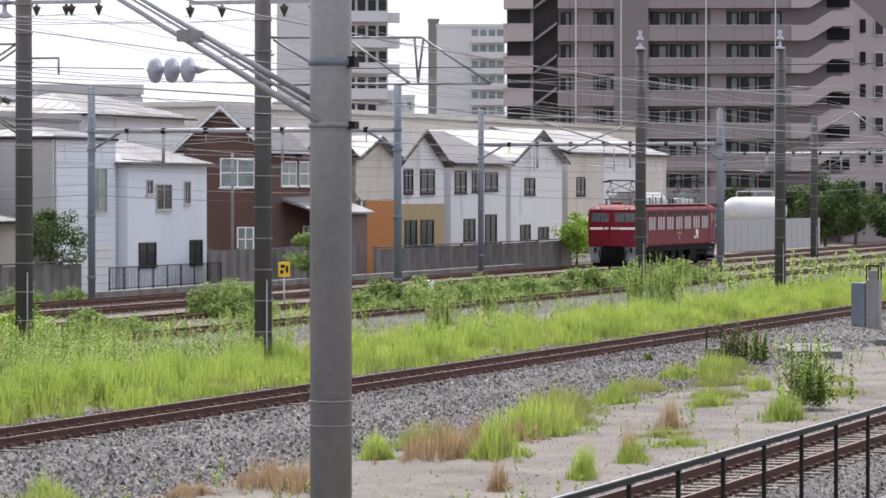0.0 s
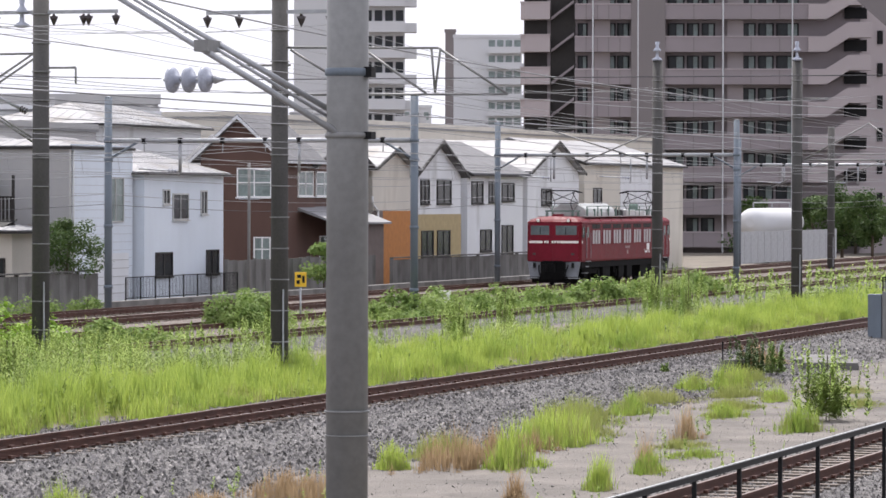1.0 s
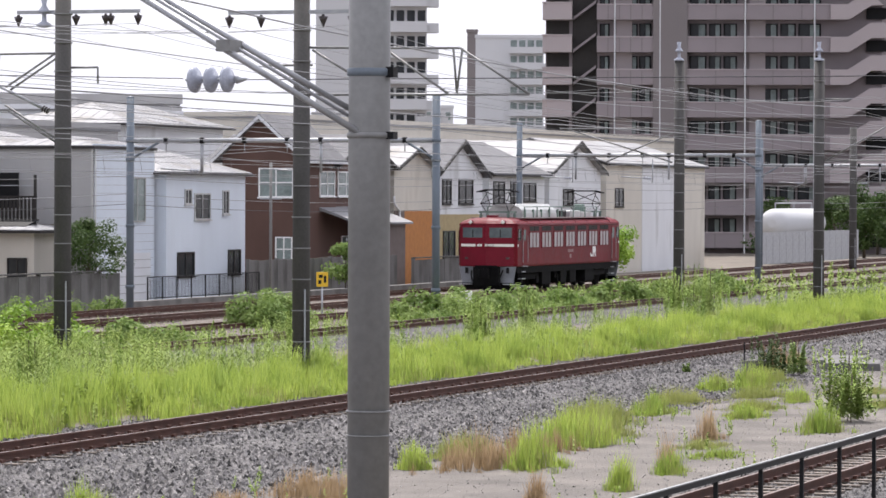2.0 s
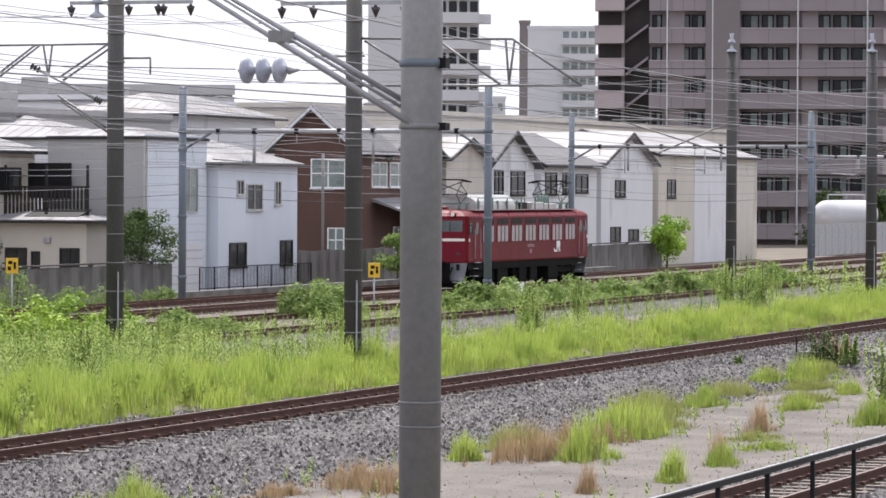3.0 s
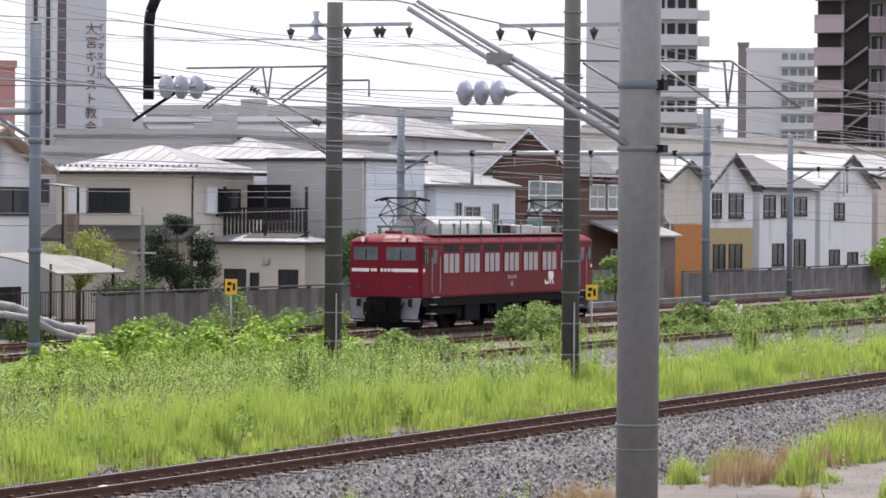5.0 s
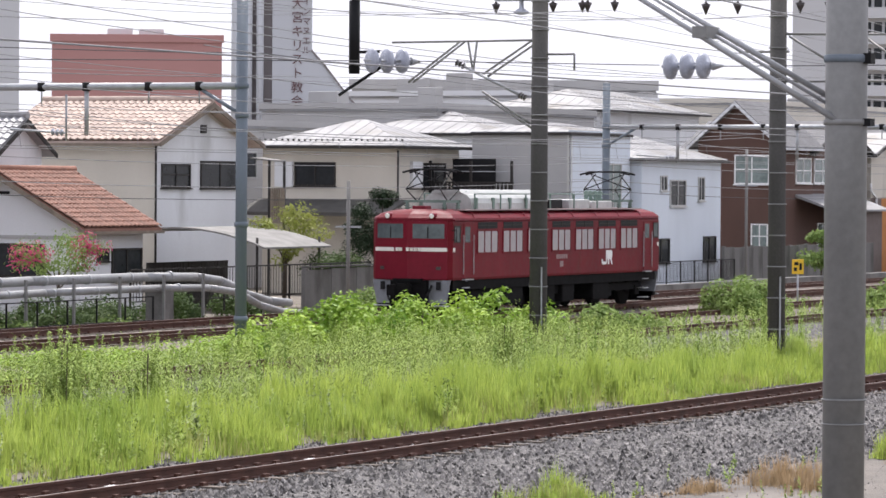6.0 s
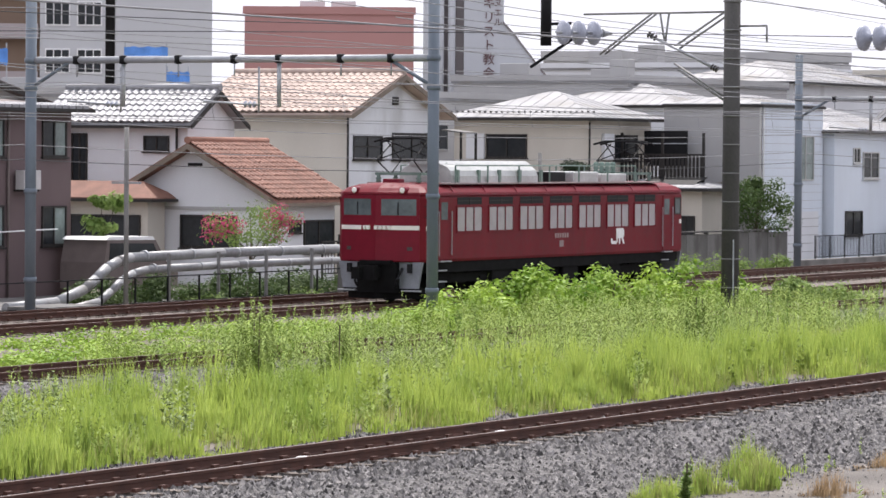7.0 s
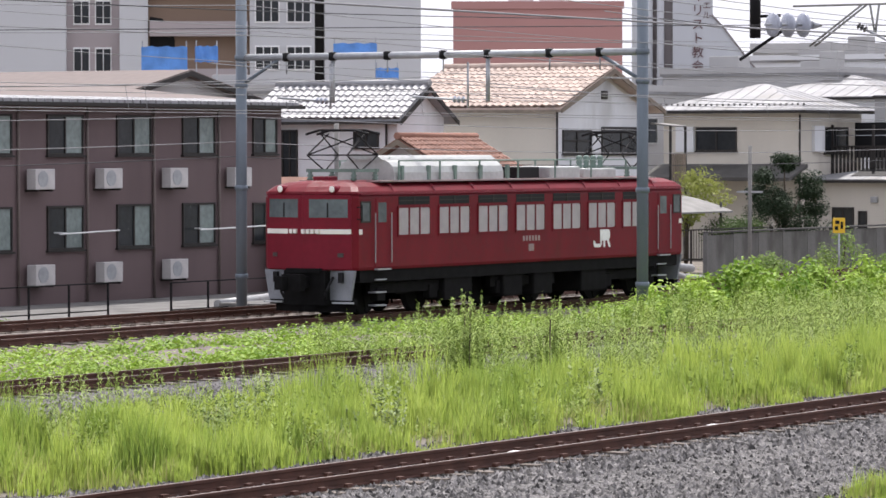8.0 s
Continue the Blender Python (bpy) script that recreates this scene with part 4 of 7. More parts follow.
def seam_bars(th, x0, x1, y0, y1, z, zr, w):
    """Standing seams up the two slopes of a sheet hip roof that look to the railway and along it."""
    n = max(4, int((x1 - x0) / 0.62))
    for i in range(1, n):
        x = x0 + (x1 - x0) * i / n
        run = min(w, x - x0, x1 - x) if x1 - x0 > y1 - y0 else min(w, (x - x0) * w / ((x1 - x0) / 2), (x1 - x) * w / ((x1 - x0) / 2))
        f = run / w
        part("roof_seam", rods([((x, y0, z), (x, y0 + run, z + (zr - z) * f))], 0.022, 4), M["lightroof"], th)
    n = max(4, int((y1 - y0) / 0.62))
    for i in range(1, n):
        y = y0 + (y1 - y0) * i / n
        run = min(w, y - y0, y1 - y)
        f = run / w
        part("roof_seam", rods([((x1, y, z), (x1 - run, y, z + (zr - z) * f))], 0.022, 4), M["lightroof"], th)


def house(label, xb, xf, y0, y1, ze, wall, roof=None, kind="flat", zr=None, over=0.45, base=GROUND, name="house", roof_label="", gutter="dark_frame"):
    """A house on the plan xb..xf (xf faces the railway), y0..y1, with eaves at ze and a roof of one of several kinds.
    Local axes: origin at the corner xf, y0."""
    o = (xf, y0, 0)
    th = thing(name, (xf, y0, 0), label, "house", "houses along the railway")
    a, d = xb - xf, y1 - y0
    t = 0.16
    if kind == "gable_x":
        pts = [(0, base), (d, base), (d, ze), (d / 2, zr), (0, ze)]
        part("wall", prism(bmesh.new(), pts, "x", a, 0), M[wall], th)
        s = (zr - ze) / (d / 2)
        e = over
        pr = [(-e, ze - s * e + 0.02), (d / 2, zr + 0.02), (d + e, ze - s * e + 0.02), (d + e, ze - s * e + t + 0.02), (d / 2, zr + t + 0.05), (-e, ze - s * e + t + 0.02)]
        part("roof", prism(bmesh.new(), pr, "x", a - over, over), M[roof], th, roof_label)
        part("fascia", prism(bmesh.new(), [(p[0], p[1] - 0.05) for p in pr[:3]] + [(d + e, ze - s * e + t - 0.03), (d / 2, zr + t), (-e, ze - s * e + t - 0.03)], "x", over, over + 0.05), M[gutter], th)
        part("gutter", boxes([(a - over, over, -e - 0.12, -e, ze - s * e, ze - s * e + 0.1)]), M[gutter], th)
    elif kind == "gable_y":
        pts = [(a, base), (0, base), (0, ze), (a / 2, zr), (a, ze)]
        part("wall", prism(bmesh.new(), pts, "y", 0, d), M[wall], th)
        s = (zr - ze) / (-a / 2)
        e = over
        pr = [(a - e, ze - s * e + 0.02), (a / 2, zr + 0.02), (e, ze - s * e + 0.02), (e, ze - s * e + t + 0.02), (a / 2, zr + t + 0.05), (a - e, ze - s * e + t + 0.02)]
        part("roof", prism(bmesh.new(), pr, "y", -over, d + over), M[roof], th, roof_label)
        part("fascia", prism(bmesh.new(), [(p[0], p[1] - 0.05) for p in pr[:3]] + [(e, ze - s * e + t - 0.03), (a / 2, zr + t), (a - e, ze - s * e + t - 0.03)], "y", -over - 0.05, -over), M[gutter], th)
        part("gutter", boxes([(e, e + 0.12, -over, d + over, ze - s * e, ze - s * e + 0.1)]), M[gutter], th)
    else:
        part("wall", box(a, 0, 0, d, base, ze), M[wall], th)
        e = over
        if kind == "hip":
            bm = bmesh.new()
            lo = [bm.verts.new(p) for p in ((a - e, -e, ze), (e, -e, ze), (e, d + e, ze), (a - e, d + e, ze))]
            up = [bm.verts.new((p.co.x, p.co.y, ze + 0.12)) for p in lo]
            w = min(-a, d) / 2 + e
            if -a > d:
                r = [bm.verts.new((a - e + w, d / 2, zr)), bm.verts.new((e - w, d / 2, zr))]
                fs = [(up[0], up[1], r[1], r[0]), (up[1], up[2], r[1]), (up[2], up[3], r[0], r[1]), (up[3], up[0], r[0])]
            else:
                r = [bm.verts.new((a / 2, -e + w, zr)), bm.verts.new((a / 2, d + e - w, zr))]
                fs = [(up[0], up[1], r[0]), (up[1], up[2], r[1], r[0]), (up[2], up[3], r[1]), (up[3], up[0], r[0], r[1])]
            for f in fs:
                bm.faces.new(f)
            bm.faces.new(lo[::-1])
            for i in range(4):
                bm.faces.new([lo[i], lo[(i + 1) % 4], up[(i + 1) % 4], up[i]])
            part("roof", bm, M[roof], th, roof_label)
            if roof == "lightroof":
                seam_bars(th, a - e, e, -e, d + e, ze + 0.12, zr, w)
            part("gutter", boxes([(a - e, e + 0.1, -e - 0.1, -e, ze - 0.03, ze + 0.08), (e, e + 0.1, -e, d + e, ze - 0.03, ze + 0.08)]), M[gutter], th)
        elif kind == "flat":
            part("roof", boxes([(a - 0.1, 0.1, -0.1, d + 0.1, ze, ze + 0.12), ]), M[roof or wall], th)
    return th, o


def downpipe(th, o, x, y, z0, z1, material="dark_frame"):
    x, y = x - o[0], y - o[1]
    part("downpipe", rods([((x, y, z0), (x, y, z1))], 0.045, 8), M[material], th)


# brown two-storey apartment block
def apartment():
    th, o = house("two-storey mauve-brown apartment block with tiled roof edge", -77, -68, 70.0, 100.3, 5.5, "aptwall", "plum", "hip", 6.25, 0.5, name="apartment_house", roof_label="grey tiled roof with a corrugated edge")
    for y0 in (84.65, 88.05, 91.45, 94.83):
        for z0, z1 in ((4.03, 5.22), (1.24, 2.54)):
            window_on_x(th, o, -68, y0, y0 + 1.74, z0, z1, pane="mixed")
    window_on_x(th, o, -68, 98.65, 100.0, 4.05, 5.2, pane="mixed")
    window_on_x(th, o, -68, 98.65, 100.0, 1.24, 2.5, pane="mixed")
    for y in (86.9, 90.2, 93.56, 97.0):
        downpipe(th, o, -67.93, y - 0.25, GROUND, 5.45, "plum")
        for z in (3.03, 0.24):
            if y == 97.0 and z < 1:
                continue
            ac = thing("air_conditioner", (-67.7, y + 0.5, z), "white wall-hung air conditioner on the brown wall", "air conditioner", "air conditioners")
            part("case", box(-0.17, 0.17, -0.46, 0.46, 0, 0.6, 0.02), M["appliance"], ac)
            bm = bmesh.new()
            lathe(bm, (0.171, -0.12, 0.31), (0.185, -0.12, 0.31), [(0, 0.24), (1, 0.24)], 18)
            part("fan_grille", bm, M["galv"], ac)
            for k in (-0.35, 0.35):
                part("wall_bracket", box(-0.3, 0.17, k - 0.02, k + 0.02, -0.06, -0.002), M["dark_frame"], ac)
    for y0, y1 in ((88.1, 91.0), (95.2, 98.9)):
        part("laundry_rail", rods([((0.45, y0 - o[1], 1.72), (0.45, y1 - o[1], 1.78)), ((0, y0 - o[1] + 0.3, 1.75), (0.45, y0 - o[1] + 0.3, 1.74))], 0.025, 6), M["white"], th)
    for i in range(78):
        y = 0.3 + i * 0.39
        part("edge_tile", prism(bmesh.new(), [(-0.4, 5.66), (0.56, 5.58), (0.56, 5.68), (-0.4, 5.78)], "y", y - 0.15, y + 0.15), M["silvertile"], th)


apartment()

# white house with a silver tile roof
th, o = house("white two-storey house with a silver-grey tiled roof", -79.0, -73.0, 115.1, 118.3, 5.33, "whitewall", "silvertile", "gable_x", 6.3, 0.4, roof_label="silver-grey tiled roof")
silver_roof_house = th
part("ridge_cap", rods([((-6.3, 1.6, 6.6), (0.4, 1.6, 6.6))], 0.14, 10), M["silvertile"], th, "round ridge tiles")
window_on_y(th, o, 115.1, -74.86, -73.77, 4.25, 4.82)
window_on_y(th, o, 115.1, -78.0, -77.3, 2.9, 4.9)
downpipe(th, o, -73.4, 115.0, 0, 5.2)

# large cream house with a pale orange tiled gable roof
th, o = house("large cream house with a pale orange tiled roof", -77.6, -71.0, 123.1, 130.3, 5.75, "cream", "terracotta", "gable_x", 7.1, 0.5, roof_label="orange tiles coloured pale as if sunlit", gutter="wood")
part("gable_cladding", prism(bmesh.new(), [(0.02, 0), (7.18, 0), (7.18, 5.6), (3.6, 6.92), (0.02, 5.6)], "x", 0.0, 0.03), M["whitewall"], th, "white boarded gable wall")
big_roof_house = th
part("ridge_cap", rods([((-7.1, 3.6, 7.4), (0.5, 3.6, 7.4))], 0.14, 10), M["terracotta"], th, "round ridge tiles")
part("gable_ornament", box(0.03, 0.1, 3.38, 3.82, 6.1, 6.42, 0.02), M["dark_frame"], th)
window_on_x(th, o, -70.97, 123.5, 125.7, 4.0, 4.91, rail=0.55)
window_on_x(th, o, -70.97, 126.5, 129.6, 4.0, 5.04)
downpipe(th, o, -70.9, 123.0, 0, 5.6)

# one-storey house with red-brown tiles
th, o = house("low house with red-brown tiled gable roof", -74.6, -68.2, 113.1, 117.4, 2.65, "whitewall", "redtile", "gable_y", 4.37, 0.5, roof_label="red-brown clay tiles", gutter="wood")
low_roof_house = th
part("ridge_cap", rods([((-3.2, -0.55, 4.66), (-3.2, 4.85, 4.66))], 0.13, 10), M["redtile"], th, "round ridge tiles")
part("gable_vent", box(-3.5, -2.9, -0.03, 0.02, 3.75, 3.86), M["black"], th)
part("wall_band", box(-6.4, 0.02, -0.04, 0.0, 2.2, 2.32), M["greywall"], th)
window_on_y(th, o, 113.1, -72.0, -69.64, 0.87, 2.03)
window_on_x(th, o, -68.2, 114.2, 115.0, 1.42, 1.87)
window_on_x(th, o, -68.2, 115.2, 117.3, 0.7, 1.86)
th, o = house("low cream wing with a small red-brown tiled roof", -78.3, -72.6, 111.9, 113.0, 2.5, "cream", "redtile", "hip", 3.2, 0.4, roof_label="red-brown clay tiles")
window_on_y(th, o, 111.9, -75.9, -72.9, 0.5, 2.01)

# cream house with a pale hip roof, lean-to and balcony
th, o = house("cream two-storey house with a pale sheet-metal hip roof", -76.4, -70.0, 141.6, 147.6, 5.7, "cream", "lightroof", "hip", 6.95, 0.55, roof_label="pale sheet-metal roof with snow stops")
window_on_y(th, o, 141.6, -74.84, -72.9, 4.1, 5.1)
for i in range(26):
    part("snow_guard", box(-6.6 + i * 0.27, -6.53 + i * 0.27, 0.02, 0.09, 5.98, 6.08), M["dark_frame"], th)
part("shutter_box", box(-75.75 + 70, -74.9 + 70, -0.15, -0.02, 4.05, 5.12), M["whitewall"], th)
window_on_x(th, o, -70, 143.9, 146.2, 4.0, 5.1)
part("shutter_box", box(0.01, 0.16, 1.15, 2.1, 4.05, 5.15), M["whitewall"], th)
downpipe(th, o, -69.93, 141.5, 0, 5.6)
part("lower_roof", prism(bmesh.new(), [(-1.7, 2.85), (0.0, 3.4), (0.0, 3.55), (-1.7, 3.0)], "x", -6.6, 0.4), M["dark_concrete"], th, "dark slate lower roof along the wall")
th, o = house("cream one-storey lean-to with a grey sheet roof", -70.4, -65.4, 142.9, 146.6, 2.8, "cream", "lightroof", "hip", 3.3, 0.4, roof_label="grey sheet roof")
window_on_y(th, o, 142.9, -69.1, -68.1, 0.85, 1.75)
window_on_y(th, o, 142.9, -67.9, -67.5, 0.9, 1.6, mull=0)
window_on_y(th, o, 142.9, -66.6, -65.7, 0.85, 1.75)
# Black sheet standing in for the shade inside a roof opening.
part("dark_skylight", prism(bmesh.new(), [(0.3, 3.0), (1.6, 3.3), (1.6, 3.36), (0.3, 3.06)], "x", -3.0, -0.5), M["black"], th)
part("wall_lamp", box(-1.9, -1.6, -0.14, -0.01, 1.95, 2.2, 0.02), M["galv"], th)

# grey block
th, o = house("plain grey house with ribbed pale blue side", -69.0, -64.5, 146.8, 153.5, 6.35, "greywall", "lightroof", "hip", 6.9, 0.05, roof_label="white sheet roof")
for i in range(20):
    part("board", box(0.0, 0.03, 0.0, 6.7, GROUND + 0.35 * i - 0.0, GROUND + 0.35 * i + 0.335), M["bluewall"], th)
part("corner_trim", box(-0.04, 0.05, -0.05, 0.06, GROUND, 6.3), M["alu"], th)
g = part("garage_door", box(0.03, 0.06, 2.4, 6.2, GROUND, 1.86), M["whitewall"], th, "pale ribbed garage door")
for i in range(6):
    part("door_rib", box(0.06, 0.075, 2.4, 6.2, GROUND + 0.2 + 0.36 * i, GROUND + 0.23 + 0.36 * i), M["greywall"], g)
w = window_on_x(th, o, -64.46, 150.6, 152.4, 3.2, 5.15, "alu", "pane_curtain", 1, 0.0, False)
downpipe(th, o, -64.4, 146.9, GROUND, 6.3, "alu")

# white house, brown house and the row beyond
th, o = house("white two-storey house with a white sheet roof", -71.5, -64.0, 153.7, 163.2, 5.3, "bluewall", "lightroof", "hip", 6.7, 0.25, roof_label="white sheet-metal roof")
for y0, y1, z0, z1 in ((156.94, 158.82, 3.28, 4.47), (160.34, 161.1, 3.52, 4.61), (155.81, 156.6, 3.97, 4.65), (154.95, 156.93, 0.76, 1.85), (161.02, 162.57, 0.76, 1.9)):
    window_on_x(th, o, -64, y0, y1, z0, z1, "alu" if z0 > 3 else "dark_frame", "pane")

th, o = house("dark red-brown house with white-framed windows", -70.2, -66.0, 175.9, 181.0, 6.4, "brownwall", "slate", "gable_y", 8.25, 0.45, roof_label="grey slate roof with white barge boards", gutter="whitewall")
window_on_y(th, o, 175.9, -68.25, -66.4, 4.31, 5.77, "white", "pane_curtain", 1, 0.5)
window_on_y(th, o, 175.9, -67.35, -66.45, 1.11, 2.34, "white", "pane_curtain", 1, 0.5)
window_on_x(th, o, -66, 178.5, 180.7, 4.37, 5.64, "white", "pane_curtain", 1, 0.5)
th, o = house("dark red-brown wing with a pale lean-to roof", -73.0, -66.1, 181.0, 189.5, 5.9, "brownwall", "slate", "gable_x", 7.4, 0.35, roof_label="grey slate roof")
for y0, y1, z0, z1 in ((181.4, 184.0, 4.37, 5.64), (182.0, 183.6, 1.17, 2.35), (186.6, 188.4, 1.17, 2.35)):
    window_on_x(th, o, -66.1, y0, y1, z0, z1, "white", "pane_curtain", 1, 0.5)
part("porch_roof", prism(bmesh.new(), [(0, 3.7), (2.2, 2.95), (2.2, 3.05), (0, 3.85)], "y", -2.5, 6.0), M["lightroof"], th, "pale porch roof")
part("porch_wall", boxes([(0, 1.9, 2.0, 5.6, GROUND, 2.95)]), M["plum"], th)

th, o = house("house with cream upper wall and orange lower wall", -72.0, -66.0, 190.0, 196.5, 5.9, "cream", "lightroof", "gable_x", 6.9, 0.4)
part("orange_wall", boxes([(0, 0.03, 1.6, 6.5, GROUND, 3.6)]), M["orange"], th, "orange lower wall")
part("grey_wall", boxes([(0, 0.03, 0.0, 1.6, GROUND, 3.6)]), M["plum"], th)
part("downpipe", rods([((0.1, -0.3, 4.0), (0.1, -0.3, 4.4)), ((0.1, -0.3, 4.0), (0.1, 0.6, 3.6)), ((0.1, 0.6, 3.6), (0.1, 0.6, 0))], 0.06, 8), M["white"], th)
th, o = house("steep white gabled house with mustard lower wall", -72.0, -66.0, 196.7, 205.3, 5.6, "whitewall", "slate", "gable_x", 7.4, 0.4, roof_label="slate roof")
part("mustard_wall", boxes([(0, 0.03, 0.0, 8.6, GROUND, 3.4)]), M["mustard"], th, "mustard lower wall")
for y0, y1, z0, z1 in ((198.0, 199.5, 3.97, 5.35), (200.9, 203.4, 3.97, 5.35), (198.1, 200.2, 1.0, 2.5), (200.9, 203.2, 1.0, 2.5)):
    window_on_x(th, o, -65.97, y0, y1, z0, z1, "dark_frame", "pane", 1)
th, o = house("pale grey house with dark windows and grey roof", -74.0, -66.0, 206.6, 217.5, 5.75, "whitewall", "slate", "gable_y", 7.5, 0.4, roof_label="weathered grey roof")
for y0, y1, z0, z1 in ((207.3, 209.5, 3.99, 5.29), (210.62, 212.06, 4.06, 5.31), (213.19, 215.69, 4.12, 5.22), (208.98, 211.18, 1.21, 2.49), (213.19, 215.47, 0.6, 2.72)):
    window_on_x(th, o, -66, y0, y1, z0, z1, "dark_frame", "pane", 1)
th, o = house("white gabled house with small windows", -73.0, -66.0, 218.5, 229.7, 5.9, "whitewall", "lightroof", "gable_x", 7.7, 0.4, roof_label="pale sheet roof")
for y0, y1, z0, z1 in ((221.36, 223.55, 3.87, 4.91), (220.4, 222.57, 1.13, 2.06), (224.29, 226.54, 1.15, 1.88)):
    window_on_x(th, o, -66, y0, y1, z0, z1, "dark_frame", "pane", 1)
th, o = house("cream building with a white end", -76.0, -66.0, 231.0, 256.0, 6.5, "cream", "lightroof", "gable_y", 8.0, 0.2, roof_label="pale sheet roof")
window_on_x(th, o, -66, 233, 235, 3.8, 5.0)
part("white_wall", boxes([(0, 0.04, 8.5, 18.0, GROUND, 6.4)]), M["whitewall"], th)

# ---- distant buildings ----
def heading(px, py):
    """Turn that lets a front face the railway bridge side, for a building at px, py."""
    return math.degrees(math.atan2(-px, py))


def tower_block():
    """Taupe apartment tower: balcony bands, a plain pier, a stair recess and stepped end balconies.
    Local axes: x along the front, y away from it."""
    th = thing("apartment_tower", (-97.5, 320.5, GROUND), "tall taupe apartment tower with banded balconies", "building", "distant buildings")
    th.rotation_euler = (0, 0, radians(14.3))
    top = 34.0
    part("wall", boxes([(0.2, 30.0, 2.0, 16, 0, top)]), M["tower"], th, "taupe tiled wall")
    # The pale tone puts sunlight into the end wall's colour.
    part("side_wall", prism(bmesh.new(), [(30.0, 2.0), (38.5, 10.0), (38.5, 20), (30.0, 16)], "z", 0, top), M["tower_pale"], th, "end wall coloured pale as if sunlit")
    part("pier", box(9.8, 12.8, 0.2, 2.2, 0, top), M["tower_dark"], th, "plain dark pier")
    # Flat dark panel painted for the shade of the stair recess.
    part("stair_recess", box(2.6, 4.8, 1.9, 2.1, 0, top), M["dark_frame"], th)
    for k in range(11):
        z = 0.5 + 2.88 * k
        # left stack of rounded balconies
        bm = bmesh.new()
        prism(bm, [(0.0, 2.0), (0.0, 0.3), (0.4, 0.0), (2.6, 0.0), (2.6, 2.0)], "z", z, z + 1.45)
        b = part("balcony", bm, M["tower_pale"], th, "rounded balcony coloured pale as if lit")
        part("coping", box(-0.05, 2.65, -0.06, 0.12, z + 1.45, z + 1.56), M["tower_pale"], b)
        part("window", box(0.3, 2.3, 1.9, 2.04, z + 1.56, z + 2.85), M["dark_frame"], th)
        # stair flight that zigzags in the recess
        part("stair_flight", prism(bmesh.new(), [(2.7, z), (4.7, z + 1.5), (4.7, z + 1.75), (2.7, z + 0.25)], "y", 0.9, 1.7), M["tower"], th)
        for x0, x1, wins in ((4.8, 9.8, ((5.0, 5.9), (7.4, 8.4), (8.5, 9.6))), (12.8, 25.4, ((13.0, 14.5), (14.7, 15.8), (16.0, 17.2), (19.5, 20.8), (21.0, 22.4), (22.6, 24.6)))):
            b = part("balcony", boxes([(x0, x1, 0.3, 0.5, z, z + 1.3), (x0, x1, 0.5, 2.0, z, z + 0.2)]), M["tower"], th, "taupe balcony front")
            part("coping", box(x0, x1, 0.25, 0.55, z + 1.3, z + 1.4), M["tower_pale"], b)
            part("joint", boxes([(x0 + (x1 - x0) * i / 5 - 0.04, x0 + (x1 - x0) * i / 5 + 0.04, 0.28, 0.3, z, z + 1.3) for i in range(1, 5)]), M["tower_dark"], b)
            for a0, a1 in wins:
                w = part("window", box(a0, a1, 1.93, 2.02, z + 0.4, z + 2.6), M["black"], th)
                part("pane", box(a0 + 0.15, (a0 + a1) / 2 - 0.03, 1.9, 1.94, z + 0.6, z + 2.5), M["pane"], w)
                part("pane", box((a0 + a1) / 2 + 0.03, a1 - 0.15, 1.9, 1.95, z + 0.6, z + 2.5), M["pane_curtain"], w)
            part("party_panel", boxes([((x0 + x1) / 2 - 0.8, (x0 + x1) / 2 + 0.6, 1.6, 2.0, z + 0.2, z + 2.88)]), M["tower_pale"], th)
        # stepped end balconies
        bm = bmesh.new()
        prism(bm, [(25.4, z), (27.0, z), (29.0, z + 1.25), (30.9, z + 1.25), (30.9, z + 2.6), (28.9, z + 2.6), (26.9, z + 1.35), (25.4, z + 1.35)], "y", 0.0, 1.6)
        b = part("stair_parapet", bm, M["tower_pale"], th, "stepped stair parapet coloured pale as if lit")
        part("window", box(28.6, 30.6, 1.7, 2.05, z + 0.1, z + 1.1), M["black"], th)
        part("window", box(31.6, 32.1, 3.4, 3.6, z + 0.8, z + 2.0), M["black"], th)
        for i in range(2):
            x, y = 33.0 + i * 2.4, 4.6 + i * 2.25
            w = part("end_window", box(x - 0.1, x + 0.8, y - 0.02, y + 0.3, z + 0.6, z + 2.0), M["farwhite"], th, "window in a pale frame")
            part("pane", box(x, x + 0.7, y - 0.06, y, z + 0.7, z + 1.9), M["pane"], w)
    for x in (6.4, 10.4, 17.9, 24.0):
        part("drainpipe", rods([((x, 0.22, 0), (x, 0.22, top))], 0.07, 6), M["farwhite"], th)


tower_block()


